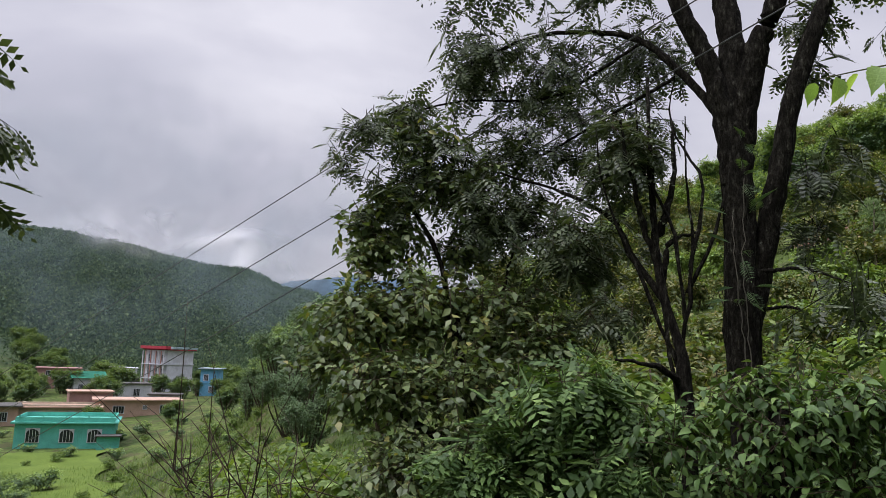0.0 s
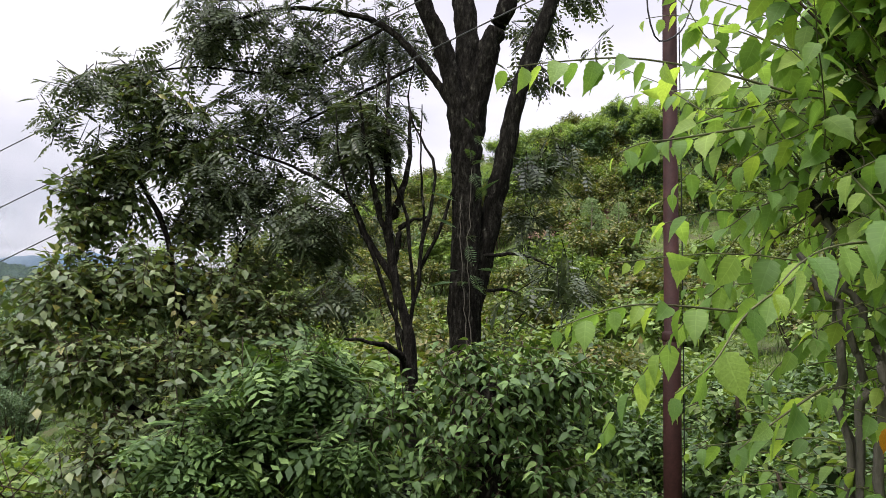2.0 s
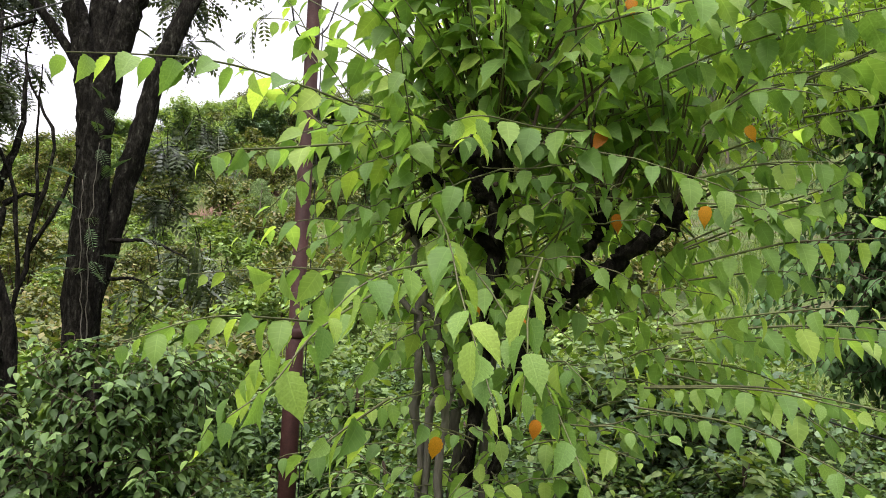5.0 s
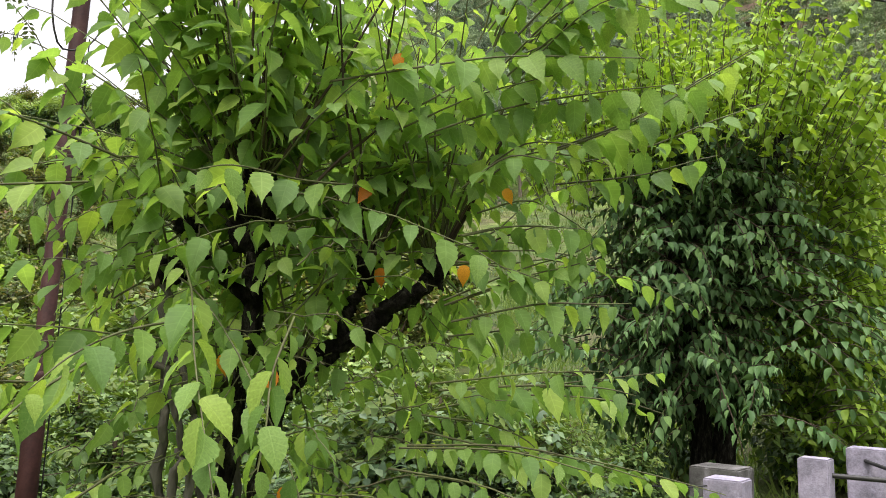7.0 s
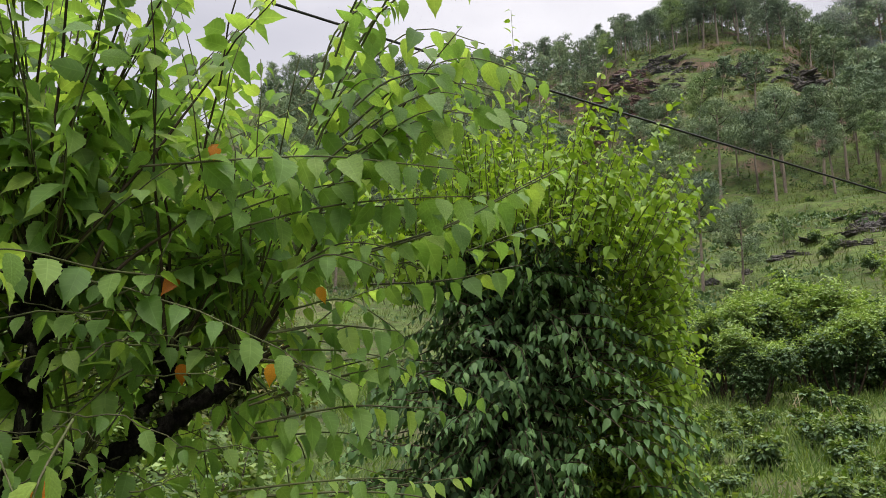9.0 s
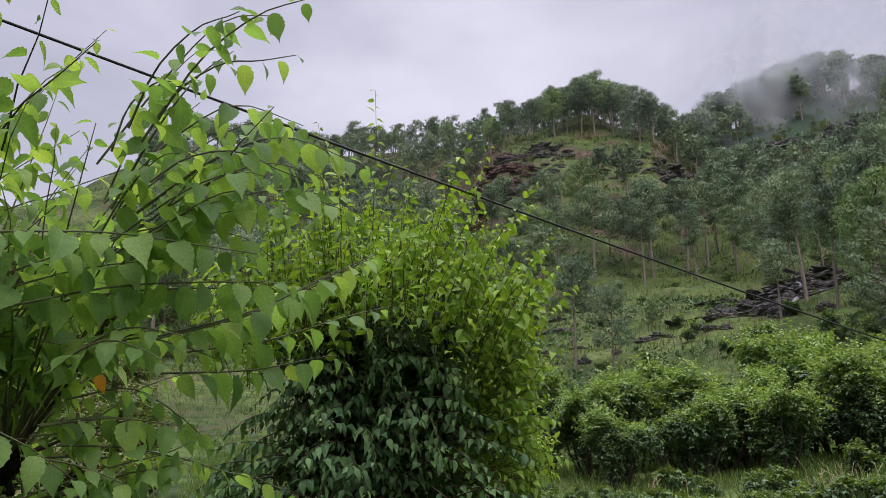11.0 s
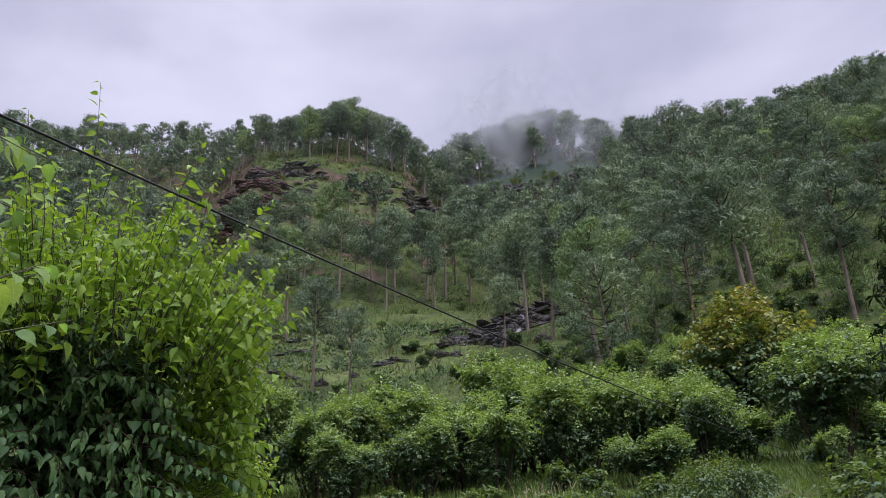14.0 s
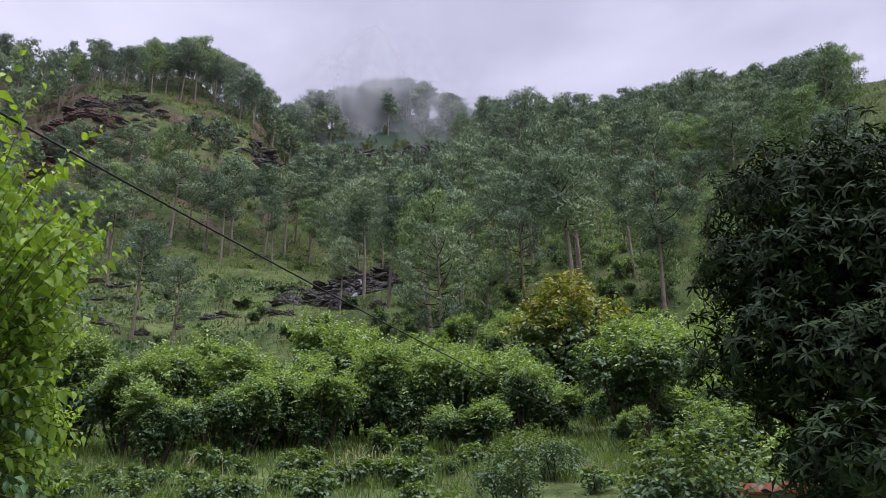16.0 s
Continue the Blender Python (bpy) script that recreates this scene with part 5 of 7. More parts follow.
stem_tree("creeper", "dark-leaved creeper clinging round an old stump", (2.2, 4.62),
          [([(2.22, 4.62, -1.0), (2.2, 4.62, 0.3), (2.18, 4.62, 1.15)], 0.13, 0.08)],
          [("leaf_cover", [(2.18, 4.6, 1.1, 0.2, 0.2, 0.2), (2.19, 4.6, 0.8, 0.2, 0.2, 0.25), (2.2, 4.6, 0.5, 0.2, 0.2, 0.25), (2.2, 4.6, 0.2, 0.2, 0.2, 0.25)], 130, 5, 0.06, HEART_B, M_BROAD_DARK, 0.1)], 147, M_BARK)

# vines and broad leaves at the foot of the tall tree
stem_tree("broad_leaved_shrub", "tangle of broad-leaved vines over the foot of a tree", (2.1, 4.9),
          [([(2.1, 4.9, -1.0), (2.1, 4.85, 0.2), (2.0, 4.8, 1.1)], 0.03, 0.01), ([(2.5, 4.4, -1.0), (2.5, 4.4, 0.4), (2.45, 4.4, 1.2)], 0.025, 0.01)],
          [("crown", [(1.67, 5.01, 0.9, 0.44, 0.44, 0.37), (2.08, 4.84, 1.2, 0.4, 0.4, 0.34), (2.22, 4.54, 0.98, 0.45, 0.45, 0.38), (2.57, 4.45, 1.15, 0.42, 0.42, 0.36), (1.93, 4.75, 0.6, 0.42, 0.42, 0.36), (2.45, 4.4, 0.65, 0.4, 0.4, 0.34), (2.2, 4.7, 0.2, 0.8, 0.5, 0.5)], 798, 5, 0.079, HEART_B, M_UNDER, 0.26)], 47, M_TWIG)

# feather-leaved bough at the valley's edge
stem_tree("feather_leaved_tree", "slender tree with hanging feathery leaves at the edge of the view", (-2.9, 4.5),
          [([(-2.95, 4.5, -1.3), (-2.9, 4.5, 0.8), (-2.8, 4.45, 2.2), (-2.75, 4.4, 3.2)], 0.05, 0.015)],
          [("crown", [(-2.68, 4.42, 2.62, 0.32, 0.32, 0.3), (-2.62, 4.45, 2.26, 0.21, 0.21, 0.18), (-3.0, 4.5, 3.1, 0.5, 0.5, 0.4)], 34, 4, 0.28, FEATHER, M_PINNATE, 0.28)], 49, M_BARK)


# ---- dark glossy tree at the end of the walk ----
def star_leaf(count):
    """A rosette of lance leaves round a twig's tip."""
    ch = []
    for k in range(count):
        a = 2 * math.pi * k / count + 0.3 * (k % 2)
        d = np.array([(math.cos(a), math.sin(a), 0.25 - 0.45 * (k % 2))])
        ch.append(leaves(np.zeros((1, 3)), d, np.array([(0, 0, 1.0)]), [1.0], LANCE))
    v, f = join(ch)
    return np.stack([v[:, 0], v[:, 2], v[:, 1]], -1), f


STAR = star_leaf(7)


def glossy_tree():
    rng = np.random.default_rng(61)
    base = Vector((4.63, -5.81, gz(4.63, -5.81)))
    tree = thing("lance_leaved_tree", Matrix.Translation(base), "dark glossy tree with whorls of narrow leaves", "tree")
    off = np.array(base)
    for k, c in enumerate(([(4.63, -5.81, 0), (4.58, -5.81, 1.8), (4.48, -5.80, 3.2), (4.44, -5.80, 4.4)], [(4.58, -5.81, 1.9), (4.75, -5.52, 2.8), (4.97, -5.33, 3.6)], [(4.53, -5.80, 2.4), (4.36, -5.39, 2.9), (4.19, -4.98, 2.5)], [(4.58, -5.81, 2.0), (4.82, -5.32, 2.4), (4.99, -5.03, 2.6)])):
        part("trunk" if k == 0 else "limb", np_mesh("trunk", *rough_tube(curve_pts([np.array(p) - off for p in c], 14, 0.01, rng), 0.13 if k == 0 else 0.05, 0.02, 9, 70 + k)), M_BARK, tree)
    blobs = [(4.85, -5.50, 4.22, 0.62, 0.62, 0.53), (4.46, -5.80, 4.25, 0.62, 0.62, 0.53), (5.04, -5.22, 3.67, 0.45, 0.45, 0.4), (4.69, -5.50, 3.51, 0.66, 0.66, 0.56), (4.93, -5.18, 3.01, 0.56, 0.56, 0.47), (4.48, -5.29, 2.81, 0.59, 0.59, 0.5), (4.30, -5.90, 3.66, 0.72, 0.72, 0.61), (4.04, -4.75, 2.1, 0.48, 0.48, 0.4), (4.17, -5.63, 2.77, 0.69, 0.69, 0.58), (4.57, -5.31, 2.25, 0.5, 0.4, 0.3)]
    bl = [(b[0] - off[0], b[1] - off[1], b[2] - off[2], *b[3:]) for b in blobs]
    st, en, out = blob_twigs(rng, bl, 4500, 0.22, up=0.15, inner=0.35)
    part("twig_growth", np_mesh("twig_growth", *twig_tubes(st[::3], en[::3], 0.005)), M_BARK, tree, kind="stuff")
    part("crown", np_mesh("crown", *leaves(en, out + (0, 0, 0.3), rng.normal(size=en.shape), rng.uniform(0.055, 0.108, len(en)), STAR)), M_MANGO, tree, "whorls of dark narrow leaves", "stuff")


glossy_tree()


# ---- bushes: a few kinds, planted over the slopes ----
def bush_kind(seed, blobs, n, per, size, tmpl, mat, top_mat=None, top_from=0.6, tl=0.4, inner=0.5, feather=False):
    """Meshes of one bush: stems, lower leaves, and upper leaves in their own colour."""
    rng = np.random.default_rng(seed)
    st, en, _ = blob_twigs(rng, blobs, n, tl, up=0.25, inner=inner)
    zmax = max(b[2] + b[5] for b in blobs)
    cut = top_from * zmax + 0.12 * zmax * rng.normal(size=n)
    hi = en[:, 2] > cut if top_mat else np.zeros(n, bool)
    stems = []
    for b in blobs:
        stems.append(tube(curve_pts([(b[0] * 0.2, b[1] * 0.2, -0.4), (b[0] * 0.7, b[1] * 0.7, b[2] * 0.5), (b[0], b[1], b[2] + b[5] * 0.5)], 6), 0.035 * zmax / 2, 0.01, 5))
    tw = twig_tubes(st[::4], en[::4], 0.004 * max(1, zmax / 2))
    out = [("stem_growth", np_mesh("stem_growth", *join([*stems, tw])), M_TWIG)]
    for name, sel, mt in (("foliage", ~hi, mat), ("upper_foliage", hi, top_mat)):
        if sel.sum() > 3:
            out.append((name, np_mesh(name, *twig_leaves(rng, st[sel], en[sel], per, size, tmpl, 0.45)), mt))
    for _, me, mt in out:
        me.materials.append(mt)
    return out


def lobes(seed, n, r, h, lobe):
    rng = np.random.default_rng(seed)
    res = []
    for k in range(n):
        a, q = rng.uniform(0, 6.28), math.sqrt(rng.random())
        z = h * (0.35 + 0.5 * rng.random() * (1 - 0.5 * q))
        s = lobe * rng.uniform(0.75, 1.2)
        res.append((r * q * math.cos(a), r * q * math.sin(a), z, s, s, s * 0.85))
    res.append((0, 0, h * 0.3, r * 0.8, r * 0.8, h * 0.3))
    return res


BUSH = {
    "broad": [bush_kind(200 + k, lobes(200 + k, 4, 0.5, 1.1, 0.38), 420, 8, 0.066, BLADE, M_UNDER, M_FIELD if k == 1 else None, 0.75, 0.25) for k in range(3)],
    "weed": [bush_kind(250 + k, lobes(250 + k, 4, 0.5, 1.0, 0.36), 150, 6, 0.13, SMALL, M_BELT, M_FIELD, 0.6, 0.25) for k in range(3)],
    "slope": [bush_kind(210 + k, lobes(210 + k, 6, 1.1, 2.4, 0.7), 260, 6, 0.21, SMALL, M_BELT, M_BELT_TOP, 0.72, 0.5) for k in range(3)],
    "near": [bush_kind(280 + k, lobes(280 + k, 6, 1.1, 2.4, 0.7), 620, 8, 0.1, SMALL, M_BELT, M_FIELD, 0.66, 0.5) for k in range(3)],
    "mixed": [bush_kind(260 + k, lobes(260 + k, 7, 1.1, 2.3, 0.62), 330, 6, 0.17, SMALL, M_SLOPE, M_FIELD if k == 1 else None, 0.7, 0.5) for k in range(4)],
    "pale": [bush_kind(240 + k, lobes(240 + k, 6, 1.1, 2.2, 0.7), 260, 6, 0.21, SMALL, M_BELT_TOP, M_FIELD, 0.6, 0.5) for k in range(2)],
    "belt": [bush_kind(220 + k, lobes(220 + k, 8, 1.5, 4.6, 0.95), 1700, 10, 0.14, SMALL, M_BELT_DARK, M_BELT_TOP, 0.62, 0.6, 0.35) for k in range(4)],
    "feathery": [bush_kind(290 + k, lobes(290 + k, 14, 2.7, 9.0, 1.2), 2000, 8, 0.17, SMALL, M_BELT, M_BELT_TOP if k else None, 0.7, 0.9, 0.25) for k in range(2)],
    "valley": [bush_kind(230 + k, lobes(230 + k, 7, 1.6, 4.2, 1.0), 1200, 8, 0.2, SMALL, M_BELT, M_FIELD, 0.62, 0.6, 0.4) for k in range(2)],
}


def plant(kind, k, x, y, s, turn, name, label, group, sz=1.0):
    ob = thing(name, pose(x, y, gz(x, y) - 0.05, 0, 0, turn) @ Matrix.Diagonal((s, s, s * sz, 1)), label, "tree" if "tree" in name else "shrub", group)
    for pn, me, _ in BUSH[kind][k % len(BUSH[kind])]:
        part(pn, me, None, ob, kind="stuff")
    return ob


def joined_shrubs(name, label, seed, n, b0, b1, r0, r1, s0, s1):
    """Far shrubs past counting, in one mesh."""
    rng = np.random.default_rng(seed)
    src = []
    for _, me, _ in (k[1] for k in BUSH["mixed"]):
        v, f = np.zeros(len(me.vertices) * 3, np.float32), np.zeros(len(me.loops), np.int32)
        me.vertices.foreach_get("co", v)
        me.loops.foreach_get("vertex_index", f)
        src.append((v.reshape(-1, 3), f.reshape(-1, 3)))
    out = []
    for k in range(n):
        b, r = rng.uniform(b0, b1), rng.uniform(r0, r1)
        x, y = r * math.sin(radians(b)), r * math.cos(radians(b))
        m = np.array(pose(x, y, gz(x, y), 0, 0, rng.uniform(0, 360)))
        v, f = src[k % len(src)]
        pick = rng.random(len(f) // 2) < 0.3
        out.append(((v * rng.uniform(s0, s1)) @ m[:3, :3].T + m[:3, 3], f[np.repeat(pick, 2)[:len(f)]]))
    ob = part(name, np_mesh(name, *join(out)), M_SLOPE, kind="stuff")
    tagged(ob, label, "shrubs")


# feathery trees above the meadow: place and size
FEATHERY = ((-10.4, 74.0, 1.15), (-8.0, 66.0, 1.2), (-6.0, 60.0, 1.2), (-12.5, 80.0, 1.0), (-4.5, 70.0, 1.35), (-2.5, 62.0, 1.25), (-7.0, 52.0, 0.8), (-14.5, 84.0, 0.85), (-17.5, 92.0, 0.75), (-1.0, 48.0, 1.0), (-9.5, 88.0, 1.3), (0.8, 58.0, 1.3), (-5.2, 44.0, 0.62))
# trees of the belt: bearing, distance, height
BELT = ((90.5, 30, 3.9), (93.8, 27, 3.1), (96.6, 29, 3.8), (99.0, 31, 4.6), (102.0, 27, 3.4), (104.0, 29, 3.5), (107.4, 33, 5.3), (109.7, 32, 4.8), (111.9, 27, 3.4), (114.0, 30, 4.1), (116.0, 28, 3.5), (118.9, 30, 3.9), (120.6, 27, 3.0), (100.8, 25, 2.7), (106.2, 25, 2.8), (117.3, 24, 1.9), (95.6, 24, 2.3), (88.2, 30, 3.7), (85.8, 31, 3.9), (122.7, 28, 2.4), (83.4, 31, 3.8), (80.5, 30, 3.8), (126.4, 40, 3.6), (131.9, 38, 5.7), (134.2, 40, 7.0))


def plant_bushes():
    rng = np.random.default_rng(77)
    spots = []

    def spread(n, b0, b1, r0, r1, gap, fn, power=1.0):
        k = tries = 0
        while k < n and tries < n * 40:
            tries += 1
            b, r = rng.uniform(b0, b1), r0 + (r1 - r0) * rng.random() ** power
            x, y = r * math.sin(radians(b)), r * math.cos(radians(b))
            if any((x - p[0]) ** 2 + (y - p[1]) ** 2 < (gap * 0.5 + p[2]) ** 2 for p in spots):
                continue
            spots.append((x, y, gap * 0.5))
            fn(k, x, y, b, r)
            k += 1

    # undergrowth below the terrace
    spread(46, -4, 62, 4.6, 13, 0.85, lambda k, x, y, b, r: plant("broad", k, x, y, rng.uniform(0.95, 1.35) * (0.9 + r * 0.025), rng.uniform(0, 360), "broad_leaved_shrub", "knee-high to chest-high broad-leaved undergrowth", "undergrowth"))
    spread(26, 48, 77, 3.9, 7.2, 0.6, lambda k, x, y, b, r: plant("broad", k, x, y, rng.uniform(0.75, 1.1), rng.uniform(0, 360), "broad_leaved_shrub", "knee-high to chest-high broad-leaved undergrowth", "undergrowth"))
    spread(150, -34, -2, 9, 70, 1.2, lambda k, x, y, b, r: plant("weed" if k % 3 == 0 else "pale", 1 + k, x, y, rng.uniform(0.35, 0.6) * (2 if k % 3 == 0 else 1), rng.uniform(0, 360), "meadow_shrub", "small leafy shrub in the sloping meadow", "meadow shrubs"))
    # bushes on the slope behind
    spread(320, 6, 62, 13, 115, 1.7, lambda k, x, y, b, r: plant("mixed" if k % 4 else "pale", k // 2, x, y, rng.uniform(0.7, 1.25) * (1 + r * 0.007), rng.uniform(0, 360), "leafy_shrub", "rounded leafy shrub on the hill slope", "slope shrubs"), 0.9)
    # bright belt below the pine hill
    for k, (b, r, h) in enumerate(BELT):
        x, y = r * math.sin(radians(b)), r * math.cos(radians(b))
        spots.append((x, y, 1.2))
        w = min(1.3, h / 4.4 + 0.2) * rng.uniform(0.85, 1.05)
        plant("belt", k, x, y, w, rng.uniform(0, 360), "leafy_tree", "bushy green tree with shade-dark lower leaves and pale tips below the hill", "trees below the hill", h / 3.7 / w)
    spread(16, 118.7, 151.7, 12, 34, 2.6, lambda k, x, y, b, r: plant("near" if r < 22 else "belt", k, x, y, rng.uniform(0.6, 0.95) * (0.5 if 22 < r and b < 130 else 1.0), rng.uniform(0, 360), "meadow_bush", "leafy shrub beside the meadow", "shrubs beside the meadow"))
    spread(90, 77.7, 131.7, 8, 24, 0.9, lambda k, x, y, b, r: plant("weed", k, x, y, rng.uniform(0.5, 1.0), rng.uniform(0, 360), "meadow_shrub", "low weedy shrub in the meadow", "meadow weeds"))
    spread(90, 75.7, 153.7, 42, 120, 2.4, lambda k, x, y, b, r: plant("slope", k, x, y, rng.uniform(0.4, 0.95), rng.uniform(0, 360), "hill_shrub", "low shrub on the open grass slope", "hill shrubs"))
    joined_shrubs("ridge_shrubs", "dark shrubs below the misty ridge", 902, 240, 99, 118, 196, 284, 0.8, 1.7)
    spread(16, 110, 138, 41, 54, 2.8, lambda k, x, y, b, r: plant("belt", k, x, y, rng.uniform(0.8, 1.15), rng.uniform(0, 360), "leafy_tree", "bushy dark green tree at the foot of the pines", "trees below the hill"))
    spread(9, 128, 137, 27, 40, 2.6, lambda k, x, y, b, r: plant("belt", k + 2, x, y, rng.uniform(1.1, 1.4), rng.uniform(0, 360), "leafy_tree", "bushy dark green tree beside the blossoming tree", "trees below the hill"))
    joined_shrubs("knoll_shrubs", "low dark shrubs dotted over the rocky knoll", 901, 330, 82.5, 104, 140, 190, 0.3, 0.75)
    spread(90, 109, 150, 46, 80, 1.8, lambda k, x, y, b, r: plant("slope", k, x, y, rng.uniform(0.5, 1.0), rng.uniform(0, 360), "hill_shrub", "low shrub under the pines", "hill shrubs"))
    # taller trees on the slope behind
    spread(20, 22, 47, 55, 105, 4.5, lambda k, x, y, b, r: plant("belt", k, x, y, rng.uniform(1.2, 1.8), rng.uniform(0, 360), "slope_tree", "rounded leafy tree on the hill slope", "slope trees"))
    spread(7, 129.7, 143.7, 9, 14, 1.6, lambda k, x, y, b, r: plant("near", k, x, y, rng.uniform(0.5, 0.75), rng.uniform(0, 360), "meadow_bush", "leafy shrub before a small house", "shrubs beside the meadow"))
    # yellow-green bushes at the foot of the valley slope
    for k, (x, y, s) in enumerate(((-2.1, 15.0, 1.0), (-1.7, 12.6, 0.75), (-5.1, 13.4, 0.55), (-3.8, 11.6, 0.5), (-6.6, 14.8, 0.6), (-2.5, 11.4, 0.55), (-0.7, 8.3, 0.6), (-4.5, 12.2, 0.5), (-7.6, 17.0, 0.6), (-6.0, 19.0, 0.7), (-3.2, 17.5, 0.8), (-8.4, 40.0, 1.2), (-6.8, 36.0, 1.1), (-1.6, 13.9, 1.05), (-0.9, 12.0, 1.0), (-3.1, 19.8, 1.4), (-2.6, 17.0, 1.1), (-4.2, 24.0, 1.3))):
        plant("pale", k, x, y, s, 75.0 * k, "leafy_shrub", "yellow-green shrub at the edge of the meadow", "slope bushes")
    spread(80, -33, -9, 30, 125, 2.0, lambda k, x, y, b, r: plant("slope" if k % 3 else "pale", k, x, y, rng.uniform(0.45, 1.0), rng.uniform(0, 360), "meadow_shrub", "rounded shrub by the village fields", "meadow shrubs"))
    spread(26, -38, -23, 225, 330, 7.0, lambda k, x, y, b, r: plant("valley", k, x, y, rng.uniform(1.2, 2.2), rng.uniform(0, 360), "slope_tree", "rounded leafy tree on a low spur behind the village", "spur trees"))
    spread(34, -31, -12, 160, 235, 5.0, lambda k, x, y, b, r: plant("valley", k, x, y, rng.uniform(0.8, 1.4), rng.uniform(0, 360), "village_tree", "leafy tree among the village houses", "village trees"))
    # bushes just below the terrace, and behind the mulberry
    for k, (x, y, s) in enumerate(((-3.2, 8.6, 0.62), (-4.5, 9.6, 0.6), (-2.2, 8.1, 0.55), (-3.9, 7.7, 0.55), (-5.3, 10.6, 0.62), (-1.5, 7.4, 0.5), (4.9, 2.9, 0.9), (5.2, 2.5, 0.8), (5.5, 2.1, 0.65), (4.6, 2.4, 0.65))):
        plant("near", k, x, y, s, 50.0 * k, "meadow_bush", "leafy green shrub with paler tips below the terrace", "shrubs below the terrace")
    # trees on the valley side
    for k, (x, y, s) in enumerate(FEATHERY):
        plant("feathery", k, x, y, s, 65.0 * k, "feathery_tree", "spreading tree with feathery leaves on the valley side", "valley trees")
    for k, (x, y, s) in enumerate(((-29.0, 150.0, 1.6), (-55.0, 150.0, 1.5), (-62.0, 175.0, 1.7), (-40.0, 185.0, 1.8), (-70.0, 165.0, 1.5), (-34.0, 118.0, 0.9), (-47.0, 122.0, 0.8), (-58.0, 112.0, 0.9), (-44.0, 160.0, 1.2), (-52.0, 170.0, 1.3), (-38.0, 165.0, 1.1), (-66.0, 140.0, 1.3), (-47.0, 205.0, 1.7), (-60.0, 205.0, 1.8), (-75.0, 200.0, 1.8), (-30.0, 175.0, 1.6), (-24.0, 160.0, 1.8), (-28.0, 128.0, 1.3), (-20.0, 118.0, 1.4), (-33.0, 210.0, 2.0))):
        plant("valley", k, x, y, s, 60.0 * k, "feathery_tree", "spreading tree with feathery leaves on the valley side", "valley trees")


plant_bushes()


# ---- steel pole and overhead wires ----
def ring_lathe(rows, sides=14):
    """A turned form from (radius, height) rows."""
    bm = bmesh.new()
    rings = [[bm.verts.new((r * math.cos(2 * math.pi * k / sides), r * math.sin(2 * math.pi * k / sides), z)) for k in range(sides)] for r, z in rows]
    for a, b in zip(rings, rings[1:]):
        for k in range(sides):
            bm.faces.new((a[k], a[(k + 1) % sides], b[(k + 1) % sides], b[k])).smooth = True
    bm.faces.new(rings[-1])
    bm.faces.new(rings[0][::-1])
    return bm


def box_bm(x0, x1, y0, y1, z0, z1, bevel=0.0):
    bm = bmesh.new()
    bmesh.ops.create_cube(bm, size=1.0)
    for v in bm.verts:
        v.co = Vector(((x0 + x1) / 2 + v.co.x * (x1 - x0), (y0 + y1) / 2 + v.co.y * (y1 - y0), (z0 + z1) / 2 + v.co.z * (z1 - z0)))
    if bevel:
        bmesh.ops.bevel(bm, geom=bm.edges[:], offset=bevel, segments=2, affect="EDGES")
    return bm


POLE = Vector((3.22, 4.11, gz(3.22, 4.11)))
pole = thing("utility_pole", Matrix.Translation(POLE), "rust-red painted steel tube pole with stepped sleeve joints", "pole")
part("shaft", ring_lathe([(0.058, -0.4), (0.058, 1.50 - POLE.z), (0.050, 1.51 - POLE.z), (0.048, 4.0 - POLE.z), (0.040, 4.02 - POLE.z), (0.038, 5.6 - POLE.z), (0.030, 5.63 - POLE.z)]), M_POLE, pole)
part("sleeve", ring_lathe([(0.061, 1.46 - POLE.z), (0.064, 1.47 - POLE.z), (0.064, 1.50 - POLE.z), (0.056, 1.525 - POLE.z)]), M_POLE, pole, "welded sleeve ring")
for z in (4.26, 4.67, 5.16):
    arm = part("bracket", box_bm(-0.16, 0.16, -0.02, 0.02, z - 0.03 - POLE.z, z + 0.01 - POLE.z, 0.004), M_IRON, pole)
    arm.rotation_euler = (0, 0, radians(60))
    ins = part("insulator", ring_lathe([(0.012, z - POLE.z), (0.03, z + 0.02 - POLE.z), (0.02, z + 0.04 - POLE.z), (0.03, z + 0.06 - POLE.z), (0.01, z + 0.09 - POLE.z)], 10), M_CONCRETE, pole, "white porcelain insulator")
loop_pts = curve_pts([(-0.06, -0.03, 3.9 - POLE.z), (-0.22, -0.05, 3.75 - POLE.z), (-0.15, -0.06, 3.45 - POLE.z), (0.05, -0.06, 3.55 - POLE.z), (0.16, -0.05, 3.8 - POLE.z)], 16)
part("loose_cable", np_mesh("loose_cable", *tube(loop_pts, 0.006, 0.006, 5)), M_WIRE, pole, "looped slack black cable")
part("ground_wire", np_mesh("ground_wire", *tube(curve_pts([(0.085, -0.01, -0.2), (0.075, -0.02, 1.6 - POLE.z), (0.08, 0.0, 3.6 - POLE.z)], 12), 0.005, 0.005, 4)), M_WIRE, pole)


def wire(a, b, sag, r, mat, label, r_end=None):
    a, b = np.array(a, float), np.array(b, float)
    s = np.linspace(0, 1, 40)[:, None]
    pts = a + (b - a) * s
    pts[:, 2] -= sag * 4 * s[:, 0] * (1 - s[:, 0])
    ob = part("overhead_wire", np_mesh("overhead_wire", *tube(pts - a, r, r_end or r, 5)), mat)
    ob.matrix_basis = Matrix.Translation(a)
    tagged(ob, label, "wire", "overhead wires")


